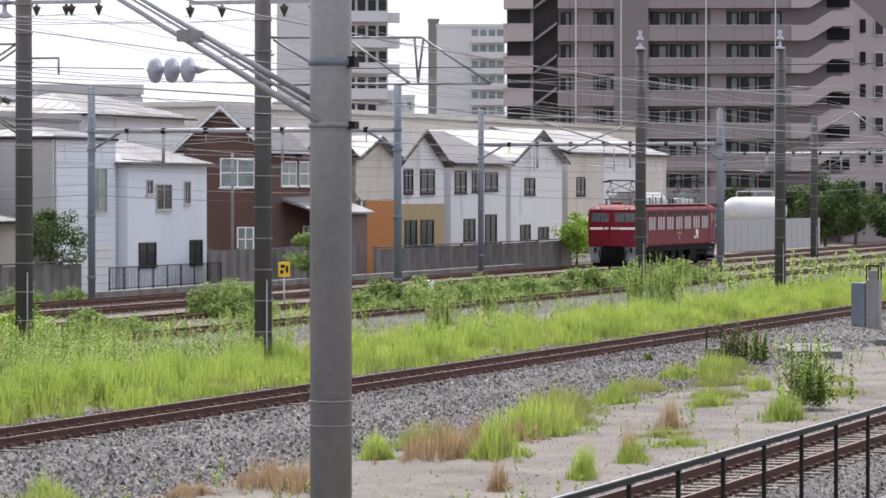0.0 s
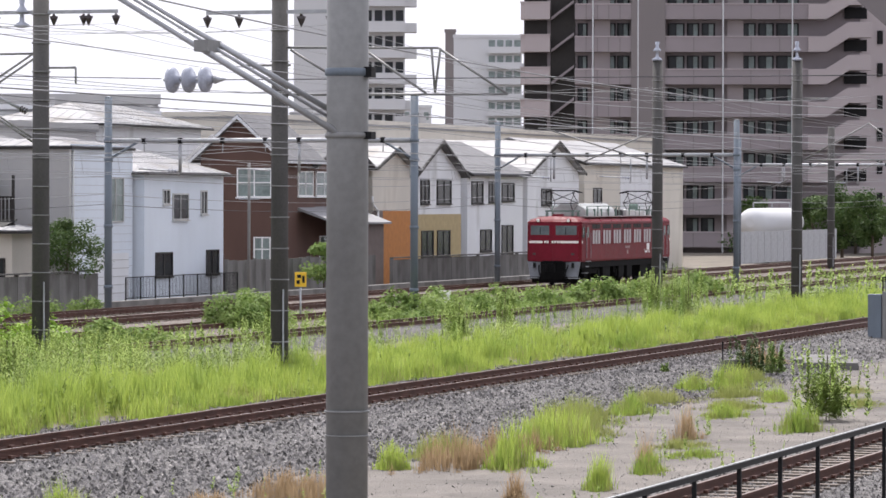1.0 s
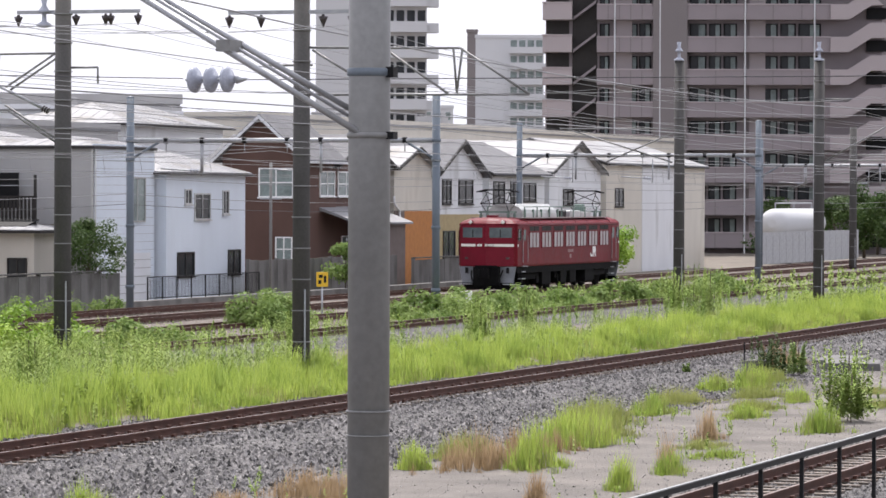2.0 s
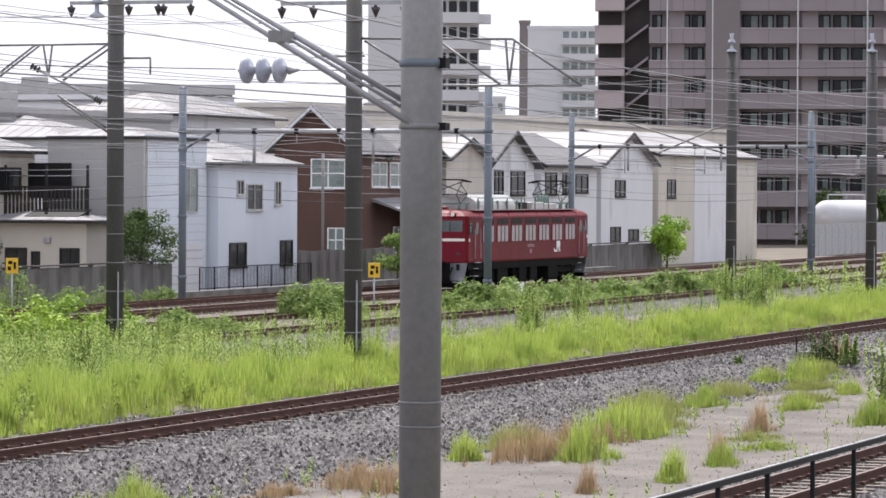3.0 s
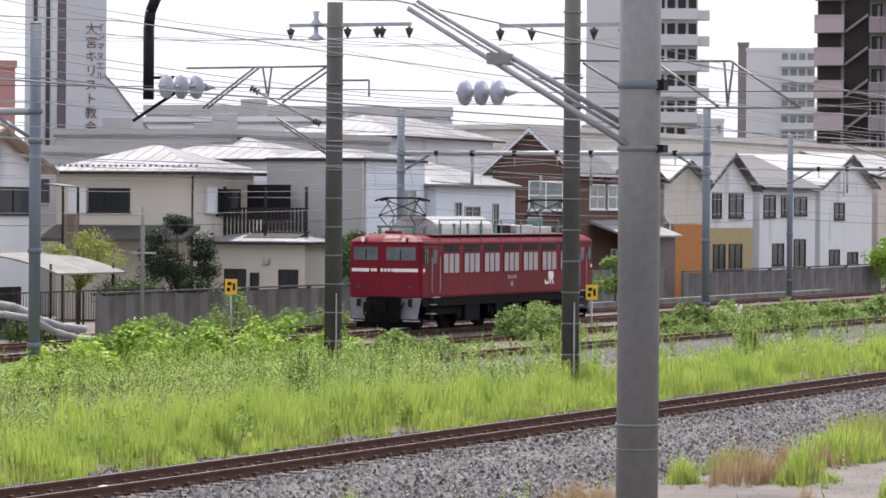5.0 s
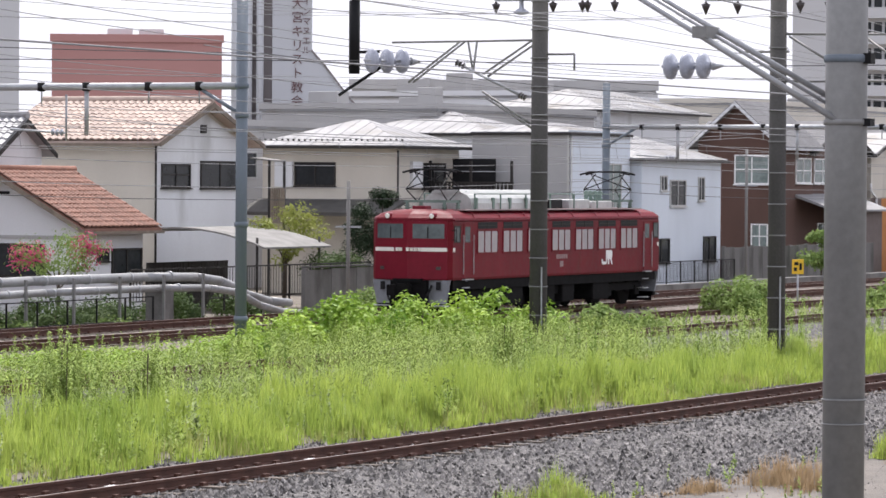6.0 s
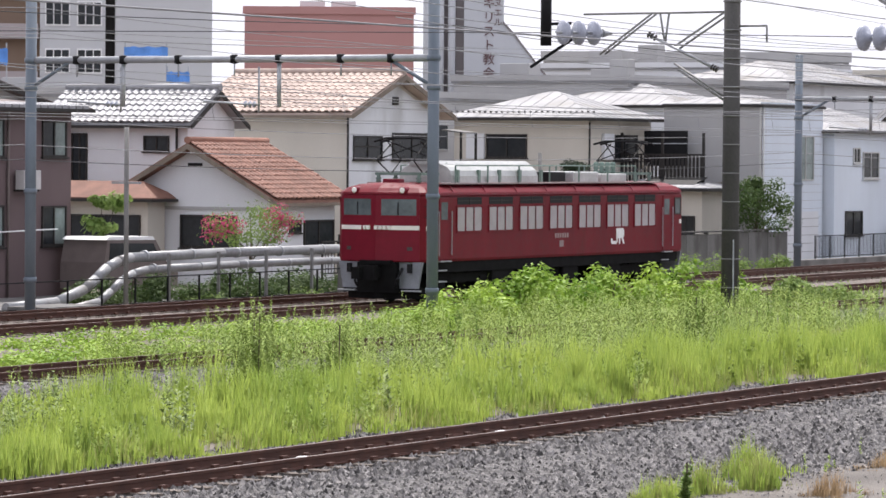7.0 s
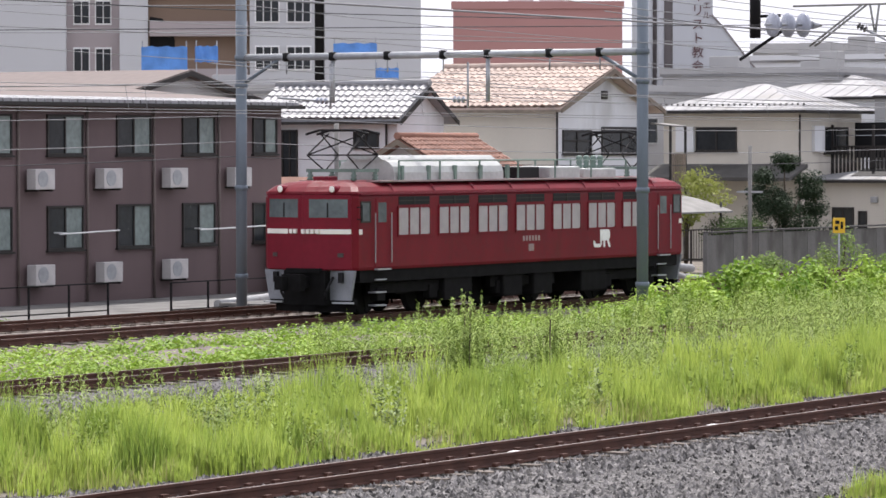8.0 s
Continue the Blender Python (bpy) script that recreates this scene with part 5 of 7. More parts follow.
def far_block(label, at, turn, width, depth, top, wall, floors, bays, balcony=False, wing=0.0, name="far_building", pane="pane", side=None):
    """A plain distant block. Local axes: x along the front, y away."""
    th = thing(name, (*at, GROUND), label, "building", "distant buildings")
    th.rotation_euler = (0, 0, radians(turn))
    part("wall", box(0, width, 0, depth, 0, top), M[wall], th)
    part("parapet", boxes([(-0.15, width + 0.15, -0.15, 0.1, top, top + 0.6)]), M[wall], th)
    if not floors:
        return th
    h = top / floors
    for k in range(floors):
        z = h * k
        for i in range(bays):
            w = width / bays
            if balcony:
                continue
            part("window", box(i * w + w * 0.25, i * w + w * 0.72, -0.06, 0.05, z + h * 0.32, z + h * 0.78), M[pane], th)
        if balcony:
            b = part("balcony", boxes([(width * wing, width, -1.3, -1.1, z, z + h * 0.42), (width * wing, width, -1.1, 0, z, z + 0.2)]), M[wall], th, "pale balcony band")
            for i in range(bays):
                w = width * (1 - wing) / bays
                part("window", box(width * wing + i * w + w * 0.12, width * wing + i * w + w * 0.86, -0.06, 0.05, z + 0.2, z + h * 0.86), M[pane], th)
            part("end_balcony", boxes([(width, width + 1.4, -0.6, 2.2, z, z + h * 0.36)]), M[wall], th)
    return th


far_block("tall pale grey apartment tower with balconies", (-156.5, 421.9), 20.0, 13.2, 14, 46, "farwhite", 15, 4, True, 0.62)
far_block("distant pale apartment block with a dark corner shaft", (-215.5, 665.9), 17.8, 12.6, 20, 34.6, "farwhite", 12, 4, True, 0.5, pane="pane_curtain")
far_block("dark corner shaft of a distant apartment block", (-217.0, 665.5), 17.8, 1.9, 6, 35.6, "tower_dark", 0, 0, name="lift_shaft")
far_block("low pale far apartment block", (-226, 640), 18.5, 14, 12, 21.0, "farwhite", 7, 8, pane="pane_curtain")
far_block("long pink-brown building with roof tanks", (-156.9, 255.7), 29.6, 13.4, 20, 15.7, "pink", 0, 0)
for x in (4.3, 6.8):
    ob = single("roof_tank", box(x, x + 2.0, 3, 5, 15.7, 16.9, 0.1), M["farwhite"], (-156.9, 255.7, GROUND), "pale water tank on a flat roof", "tank")
    ob.rotation_euler = (0, 0, radians(29.6))
far_block("grey low factory with rooftop sheds", (-104.5, 205.0), 23.5, 18.5, 14, 10.4, "greywall", 3, 7)
far_block("pale flat-roofed block behind the houses", (-98.0, 190.0), 25.0, 11.5, 10, 8.7, "farwhite", 3, 5)
def far_apartments():
    """Stepped apartment block: pale bays between brown recesses. Local x along the front, y away."""
    th = thing("apartment_block", (-141.5, 178.8, GROUND), "pale and brown apartment block behind the houses", "building", "distant buildings")
    th.rotation_euler = (0, 0, radians(35.2))
    top = 20.0
    for x0, x1 in ((-9.0, 3.9), (7.1, 8.8), (14.9, 18.8), (19.4, 25.2)):
        part("pale_bay", box(x0, x1, 0, 9, 0, top), M["farwhite"], th, "pale rendered bay")
    part("brown_recess", box(3.9, 7.1, 1.0, 9, 0, top), M["tower_pale"], th, "brown tiled recess")
    part("brown_recess", box(8.8, 14.9, 0.8, 9, 0, top), M["tan"], th, "brown tiled recess")
    # Near-black face painted for the shade in the narrow gap.
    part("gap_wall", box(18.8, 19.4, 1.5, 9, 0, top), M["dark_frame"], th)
    # Solid black panel painted as the shade inside the arch.
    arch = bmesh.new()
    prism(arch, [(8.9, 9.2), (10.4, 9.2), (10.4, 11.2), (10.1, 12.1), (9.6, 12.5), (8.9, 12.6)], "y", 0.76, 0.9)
    part("arch", arch, M["black"], th, "black panel painted as the shaded arch opening")
    for k in range(7):
        z = 2.85 * k
        for x in (4.3, 5.6):
            w = part("window", box(x, x + 1.0, 0.93, 1.05, z + 0.7, z + 2.2), M["white"], th)
            for i in (0, 1):
                part("pane", box(x + 0.07 + i * 0.46, x + 0.47 + i * 0.46, 0.9, 0.94, z + 0.8, z + 2.1), M["pane"], w)
        for x in (15.2, 17.1):
            w = part("window", box(x, x + 1.5, -0.07, 0.05, z + 0.8, z + 2.3), M["white"], th)
            for i in range(3):
                part("pane", box(x + 0.08 + i * 0.47, x + 0.48 + i * 0.47, -0.1, -0.06, z + 0.9, z + 2.2), M["pane"], w)
        part("balcony", box(8.9, 14.8, -0.3, 0.8, z, z + 0.9), M["tower_pale"], th, "low brown balcony front")


far_apartments()


def tarpaulin(x, y, w, z0, z1):
    th = thing("tarpaulin", (x, y, z0), "bright blue tarpaulin tied to a roof scaffold", "tarpaulin", "tarpaulins")
    th.rotation_euler = (0, 0, radians(34))
    bm = bmesh.new()
    n = 9
    front = [[bm.verts.new((w * i / n, dy + 0.06 * math.sin(i * 1.7 + k), (z1 - z0) * k / 3 + 0.03 * math.sin(i * 2.1 + k * 1.3))) for i in range(n + 1)] for dy in (0.0, 0.02) for k in range(4)]
    for half in (front[:4], front[4:]):
        for a, b in zip(half, half[1:]):
            for i in range(n):
                bm.faces.new([a[i], a[i + 1], b[i + 1], b[i]]).smooth = True
    part("sheet", bm, M["blue_tarp"], th)
    for px in (0.05, w - 0.05):
        part("scaffold_pole", rods([((px, 0.12, GROUND - z0), (px, 0.12, z1 - z0 + 0.25))], 0.03, 6), M["galv"], th)


def low_block(label, x0, x1, y0, y1, top, wall, boxes_on=(), wins=0):
    """A flat-roofed low building behind the front row, with plant on its roof."""
    th, o = house(label, x0, x1, y0, y1, top, wall, "lightroof", "flat", name="low_building")
    part("parapet", boxes([(x0 - x1 - 0.12, 0.14, -0.14, 0.06, top + 0.12, top + 0.4), (0.02, 0.14, 0.06, y1 - y0, top + 0.12, top + 0.4)]), M[wall], th)
    for bx, by, w, h in boxes_on:
        part("roof_plant", box(bx, bx + w, by, by + w * 0.8, top + 0.12, top + 0.12 + h, 0.03), M["greywall"], th, "small rooftop plant box")
    for i in range(wins):
        yy = y0 + (y1 - y0) * (i + 0.3) / wins
        window_on_x(th, o, x1, yy, yy + (y1 - y0) / wins * 0.5, top - 2.2, top - 1.0, "alu", "pane", 1, 0.0, False)
        xx = x0 + (x1 - x0) * (i + 0.3) / wins
        window_on_y(th, o, y0, xx, xx + (x1 - x0) / wins * 0.5, top - 2.2, top - 1.0, "alu", "pane", 1, 0.0, False)
    return th


low_block("long beige hall with a flat roof behind the houses", -105, -79.5, 205, 300, 8.9, "cream", ((-10, 6, 2.0, 0.8), (-5, 22, 1.6, 0.8), (-4, 40, 1.8, 0.9), (-6, 60, 2.0, 0.7)))
low_block("flat-roofed grey works building behind the houses", -88, -78.5, 163, 182, 7.7, "greywall", ((-8, 2, 1.6, 0.9), (-5, 6, 1.2, 0.7), (-2.5, 3, 1.0, 1.1)), 5)
low_block("pale flat-roofed building with roof plant", -96, -84, 186, 204, 8.9, "whitewall", ((-9, 2, 2.0, 1.0), (-6, 2, 1.2, 1.3), (-3, 5, 1.6, 0.8)), 4)
low_block("long grey flat-roofed hall", -92, -80, 140, 157, 6.6, "greywall", ((-7, 3, 1.5, 0.8),), 4)
low_block("low white annex behind the cream house", -86, -79.5, 129, 138, 6.2, "whitewall", ((-4, 2, 1.2, 0.7),), 3)
low_block("grey house frame with sheets on its roof", -112, -92, 136, 150, 6.6, "greywall", ((-12, 2, 2.0, 0.9), (-6, 3, 1.4, 0.8)), 4)
th, o = house("small house with a low pale roof in the second row", -82.0, -74.6, 160.2, 168, 6.5, "whitewall", "lightroof", "hip", 7.7, 0.35)
th, o = house("brown-roofed house behind the apartment block", -92, -81, 106, 120, 5.4, "greywall", "plum", "gable_x", 6.9, 0.4)
th, o = house("white house with a pale pitched roof in the second row", -86.0, -79.0, 184.0, 198.0, 8.1, "whitewall", "lightroof", "hip", 9.4, 0.5)
tarpaulin(-97.56, 133.07, 2.0, 7.55, 8.65)
tarpaulin(-96.25, 135.25, 1.0, 8.0, 8.7)
tarpaulin(-90.7, 137.83, 1.9, 8.2, 8.8)
tarpaulin(-88.62, 138.0, 1.0, 7.2, 7.7)


def church():
    """Church tower of three fluted piers beside a lettered slab with a sweeping shoulder."""
    th = thing("church_tower", (-91.6, 166.4, GROUND), "grey church tower with fluted piers and dark vertical lettering", "church")
    th.rotation_euler = (0, 0, radians(28.0))
    # Recess coloured darker than the piers to draw their shade.
    part("wall", boxes([(0, 2.3, 0.25, 5, 0, 22)]), M["tower_dark"], th, "recessed bays of the tower darkened as shade")
    for x0, x1 in ((0.0, 0.42), (0.62, 1.05), (1.25, 1.62)):
        bm = bmesh.new()
        lathe(bm, ((x0 + x1) / 2, 0.0, 0), ((x0 + x1) / 2, 0.0, 22), [(0, (x1 - x0) / 2), (1, (x1 - x0) / 2)], 16)
        part("pier", bm, M["church"], th, "rounded grey pier")
    part("lettered_slab", prism(bmesh.new(), [(2.05, 0), (8.6, 0), (8.6, 6.2), (7.2, 7.4), (5.9, 8.9), (4.6, 10.6), (4.05, 11.2), (4.05, 22), (2.05, 22)], "y", 0.0, 3.0), M["church"], th, "pale slab with a sweeping shoulder")
    part("edge", prism(bmesh.new(), [(4.0, 11.4), (4.6, 10.75), (5.9, 9.05), (7.2, 7.55), (8.7, 6.3), (8.7, 6.15), (7.2, 7.4), (5.9, 8.9), (4.6, 10.6), (4.0, 11.25)], "y", -0.08, 3.0), M["tower_dark"], th)
    for text, x, z, size in (("\u5927\u5bae\u30ad\u30ea\u30b9\u30c8\u6559\u4f1a", 3.3, 13.45, 0.62), ("\u30a4\u30f3\u30de\u30cc\u30a8\u30eb", 3.75, 13.6, 0.43)):
        for i, ch in enumerate(text):
            cu = bpy.data.curves.new("letter", "FONT")
            cu.body, cu.size, cu.extrude, cu.align_x = ch, size, 0.02, "CENTER"
            cu.materials.append(M["church_text"])
            ob = new("letter", cu)
            ob.parent = th
            ob.matrix_basis = pose(x, -0.02, z - i * size * 1.13, 90)


church()

# ---- vegetation ----
def blades(name, spots, material, label, height, width, lean, per, category="grass", seed=1, parent=None, spread=0.11):
    """Tufts of tapering, bending blades, as one mesh. spots: rows of (x, y, z, size)."""
    rng = np.random.default_rng(seed)
    s = np.repeat(np.asarray(spots, float), per, axis=0)
    n = len(s)
    ang = rng.uniform(0, 2 * np.pi, n)
    h = height * s[:, 3] * rng.uniform(0.5, 1.1, n)
    ln = lean * h * rng.uniform(0.1, 1.0, n)
    w = width * rng.uniform(0.6, 1.3, n)
    base = s[:, :3] + np.stack([rng.normal(0, spread, n), rng.normal(0, spread, n), np.zeros(n)], 1)
    d = np.stack([np.cos(ang), np.sin(ang), np.zeros(n)], 1)
    tw = rng.uniform(-0.9, 0.9, n) + 0.5
    p = np.stack([np.cos(tw), np.sin(tw), np.zeros(n)], 1)
    up = np.array([0, 0, 1.0])
    mid = base + d * (ln * 0.3)[:, None] + up * (h * 0.6)[:, None]
    tip = base + d * ln[:, None] + up * h[:, None]
    k = p * (w / 2)[:, None]
    co = np.stack([base - k, base + k, mid + k * 0.85, mid - k * 0.85, tip], 1).reshape(-1, 3)
    i = np.arange(n)[:, None] * 5
    me = bpy.data.meshes.new(name)
    me.from_pydata(co.tolist(), [], (i + np.array([0, 1, 2, 3])).tolist() + (i + np.array([3, 2, 4])).tolist())
    me.materials.append(material)
    # soft shading, as a stand of grass scatters light: normals lean up and with the blade
    nv = np.repeat(d * 0.6 + up + rng.normal(0, 0.25, (n, 3)), 5, axis=0)
    nv /= np.linalg.norm(nv, axis=1)[:, None]
    me.normals_split_custom_set_from_vertices(nv.tolist())
    ob = new(name, me)
    ob.parent = parent
    return tagged(ob, label, category if parent is None else "", kind="stuff" if parent is None else "")


def leaves(name, centres, material, size, per, label="", parent=None, category="plant", flat=0.5, seed=1, kind="stuff"):
    """Small bent leaves round given centres: rows of (x, y, z, rx, ry, rz)."""
    rng = np.random.default_rng(seed)
    s = np.repeat(np.asarray(centres, float), per, axis=0)
    n = len(s)
    v = rng.normal(0, 1, (n, 3))
    v /= np.linalg.norm(v, axis=1)[:, None]
    r = rng.uniform(0.5, 1.08, n)[:, None]
    c = s[:, :3] + v * s[:, 3:6] * r
    nrm = v + rng.normal(0, 0.5, (n, 3)) + np.array([0, 0, flat])
    nrm /= np.linalg.norm(nrm, axis=1)[:, None]
    a = np.cross(nrm, rng.normal(0, 1, (n, 3)))
    a /= np.linalg.norm(a, axis=1)[:, None]
    b = np.cross(nrm, a)
    w = (size * rng.uniform(0.6, 1.3, n))[:, None]
    co = np.stack([c - a * w, c + b * w * 0.55 + nrm * w * 0.15, c + a * w, c - b * w * 0.55 + nrm * w * 0.15], 1).reshape(-1, 3)
    i = np.arange(n)[:, None] * 4
    me = bpy.data.meshes.new(name)
    me.from_pydata(co.tolist(), [], (i + np.array([0, 1, 2])).tolist() + (i + np.array([0, 2, 3])).tolist())
    me.materials.append(material)
    ob = new(name, me)
    ob.parent = parent
    return tagged(ob, label, category if parent is None else "", kind=kind if parent is None else "")


def scatter(x0, x1, y0, y1, n, z, seed, keep=None, size=(0.6, 1.2), power=1.25, amp=0.6):
    """Random spots in a strip, sized and thinned by a patchy noise."""
    rng = np.random.default_rng(seed)
    out = []
    while len(out) < n:
        x, y = rng.uniform(x0, x1), y0 + (y1 - y0) * rng.uniform(0, 1) ** power
        k = noise.noise((x * 0.35, y * 0.17, seed)) + 0.5 * noise.noise((x * 1.1, y * 0.6, seed + 5))
        if keep is None or keep(x, y, k):
            out.append((x, y, z, rng.uniform(*size) * (1 + amp * k)))
    return out


def edge(x, y):
    """Uneven edge of the grass along the siding."""
    return x < -30.6 + 0.7 * noise.noise((0, y * 0.4, 2))


GZ = GROUND + 0.02


def belt(spots, f, gap, grow, bunch=1):
    """Gathers plants into stands with gaps between them; grow(x, y) gives the stand's height."""
    rng = np.random.default_rng(len(spots) + bunch)
    out = []
    for x, y, z, s in spots:
        k = noise.noise((x * f, y * f * 0.8, 7.7)) + 0.4 * noise.noise((x * 3.1, y * 2.6, 3.3))
        if k > gap:
            h = s * grow(x, y) * (0.42 + 1.5 * min(0.55, k - gap))
            if h > 0.12:
                out.append((x, y, z, h))
                for _ in range(bunch - 1):
                    out.append((x + rng.normal(0, 0.13), y + rng.normal(0, 0.15), z, h * rng.uniform(0.6, 1.05)))
    return out


def clear_pole(x, y):
    """Low growth round the foot of the pole and in front of it."""
    u = (y - 93.3) + (x + 35.0) * -2.4
    return 0.3 if abs(u) < 1.8 and -36.5 < x else 1.0


def front_height(x, y):
    ramp = min(1.0, max(0.35, (-30.1 - x) / 1.2))
    return ramp * (0.95 if y < 78 else 0.74) * clear_pole(x, y)


def back_height(x, y):
    """Height of the weeds behind the grass: open over the far stretch of the siding."""
    if x > -37.8:
        return (1.05 if y < 92 else 0.7) * clear_pole(x, y)
    if y < 64:
        return 0.0 if x < -38.4 else 0.6
    if y < 94:
        return 1.1
    if x < -41.2:
        return 0.35
    return 0.5 + 0.35 * noise.noise((x * 0.4, y * 0.25, 1.5))


def plumes(name, spots, material, label, height, reach, leaf, per, category="weeds", seed=1, parent=None):
    """Upright leafy stalks: narrow leaves set all round a stem, shorter towards the tip."""
    rng = np.random.default_rng(seed)
    s = np.repeat(np.asarray(spots, float), per, axis=0)
    n = len(s)
    k = len(spots)
    lean = np.repeat(rng.normal(0, 0.1, (k, 2)), per, axis=0)
    stout = np.repeat(rng.uniform(0.7, 1.3, k), per)
    f = rng.uniform(0.05, 1.0, n) ** 0.8
    h = height * s[:, 3]
    a = rng.uniform(0, 2 * np.pi, n)
    root = s[:, :3] + np.stack([lean[:, 0] * h * f, lean[:, 1] * h * f, h * f], 1)
    d = np.stack([np.cos(a), np.sin(a), rng.uniform(0.4, 1.7, n)], 1)
    d /= np.linalg.norm(d, axis=1)[:, None]
    ln = (reach * stout * (1.1 - 0.8 * f) * np.clip(s[:, 3], 0.4, 1.3) * rng.uniform(0.6, 1.2, n))[:, None]
    side = np.stack([-np.sin(a), np.cos(a), rng.normal(0, 0.4, n)], 1)
    w = (leaf * rng.uniform(0.7, 1.3, n))[:, None]
    mid = root + d * ln * 0.5
    tip = root + d * ln + np.array([0, 0, -0.25]) * ln
    co = np.stack([root, mid - side * w, tip, mid + side * w], 1).reshape(-1, 3)
    i = np.arange(n)[:, None] * 4
    me = bpy.data.meshes.new(name)
    me.from_pydata(co.tolist(), [], (i + np.array([0, 1, 2, 3])).tolist())
    me.materials.append(material)
    nv = np.repeat(d * 0.7 + np.array([0, 0, 0.7]) + rng.normal(0, 0.35, (n, 3)), 4, axis=0)
    nv /= np.linalg.norm(nv, axis=1)[:, None]
    me.normals_split_custom_set_from_vertices(nv.tolist())
    ob = new(name, me)
    ob.parent = parent
    return tagged(ob, label, category if parent is None else "", kind="stuff" if parent is None else "")


blades("tall_grass", belt(scatter(-35.6, -29.9, 40, 175, 12500, GZ, 11, lambda x, y, k: edge(x, y), (0.7, 1.1), amp=0.4), 1.15, -0.04, front_height), G_TALL, "tall bright yellow-green grass in clumps beside the siding", 0.92, 0.0125, 0.3, 30, seed=3, spread=0.09)
blades("short_grass", belt(scatter(-37.5, -30.0, 40, 170, 3600, GZ, 21, lambda x, y, k: edge(x, y)), 1.6, -0.3, lambda x, y: clear_pole(x, y) + 0.3), G_STRAW, "short yellowing grass among the tall grass", 0.3, 0.012, 0.6, 10, seed=4, spread=0.14)
plumes("feathery_weeds", belt(scatter(-44.2, -33.4, 44, 175, 2300, GZ, 31, lambda x, y, k: k > -0.45 and (x > -41.3 or 65 < y < 150), (0.7, 1.15)), 0.6, -0.22, back_height, 3), G_ROD, "feathery upright weeds standing behind the grass", 1.05, 0.15, 0.011, 36, seed=7)
plumes("weed_stand", belt(scatter(-44.6, -36.3, 65.5, 98, 1500, GZ, 43, None, (0.75, 1.1), power=1.0), 0.5, -0.7, lambda x, y: 0.78 + 0.2 * noise.noise((x * 0.5, y * 0.3, 9.1)), 3), G_ROD, "dense stand of feathery weeds over the old siding", 1.0, 0.16, 0.012, 34, seed=17)
plumes("pale_leafy_weeds", belt(scatter(-41.5, -32.2, 44, 170, 1500, GZ, 33, lambda x, y, k: k > 0.05, (0.6, 1.0)), 0.55, 0.05, lambda x, y: min(back_height(x, y), 0.9), 2), G_PALE, "pale broad-leaved weeds among the grass", 0.95, 0.17, 0.02, 40, seed=8)
plumes("front_weeds", belt(scatter(-33.8, -30.3, 44, 170, 1500, GZ, 35, lambda x, y, k: edge(x, y) and k > -0.2, (0.5, 1.0)), 0.9, -0.1, front_height), G_ROD, "low green weeds at the edge of the ballast", 0.8, 0.16, 0.014, 36, seed=9)
plumes("dark_weeds", scatter(-40.0, -34.5, 64, 170, 130, GZ, 37, lambda x, y, k: k > 0.15 and clear_pole(x, y) > 0.5, (0.8, 1.1)), G_DEEP, "tall dark stalks standing in the grass", 1.15, 0.14, 0.013, 110, seed=10)
plumes("siding_weeds", scatter(-51.0, -42.0, 96, 190, 1700, GZ, 39, lambda x, y, k: k > 0.0 and abs(x + 47.6) > 1.0 and not (x < -46.2 and y < 150), (0.3, 0.75)), G_ROD, "low weeds over the disused sidings", 0.8, 0.2, 0.022, 32, seed=11)
plumes("far_weeds", scatter(-49.5, -29.5, 165, 420, 2600, GZ, 13, lambda x, y, k: k > -0.3, (0.4, 0.9)), G_ROD, "distant green weeds along the yard", 0.95, 0.34, 0.05, 20, seed=12)
blades("far_grass", scatter(-38.0, -29.5, 160, 330, 1200, GZ, 14, lambda x, y, k: edge(x, y), (0.5, 0.9)), G_TALL, "distant bright grass along the siding", 0.8, 0.03, 0.4, 12, seed=13, spread=0.2)
blades("low_weeds", scatter(-40.6, -36.8, 42, 72, 520, GZ, 36, lambda x, y, k: k > -0.15, (0.4, 0.9)), G_TALL, "low grass beside the overgrown siding", 0.3, 0.018, 0.6, 14, seed=15)
big = [(-36.0, 59.2, 1.9), (-37.0, 60.9, 2.0), (-36.6, 60.0, 1.7), (-37.2, 142.6, 2.4), (-36.8, 143.6, 2.1), (-36.5, 63.0, 1.5), (-37.0, 80.5, 1.5), (-37.3, 81.5, 1.4), (-39.5, 128.0, 1.6), (-40.0, 150.0, 1.9), (-40.5, 152.0, 1.8), (-38.0, 118.0, 1.4), (-38.5, 119.0, 1.5), (-40.0, 106.0, 1.5)]
for x, y, h in big:
    w = thing("tall_weed", (x, y, GZ), "tall dense weed with feathery stalks in the grass", "weed", "tall weeds")
    rng = np.random.default_rng(int(x * 13 + y * 7) % 9999)
    cl = [(rng.normal(0, 0.2), rng.normal(0, 0.26), 0, f) for f in rng.uniform(0.5, 1.0, 30)]
    plumes("foliage", cl, G_ROD, "", h, 0.17, 0.015, 120, parent=w, seed=int(abs(x * y)) % 997)
    part("stem", rods([((0, 0, -0.05), (0.02, 0.03, h * 0.9))], 0.014, 6), M["bark"], w)


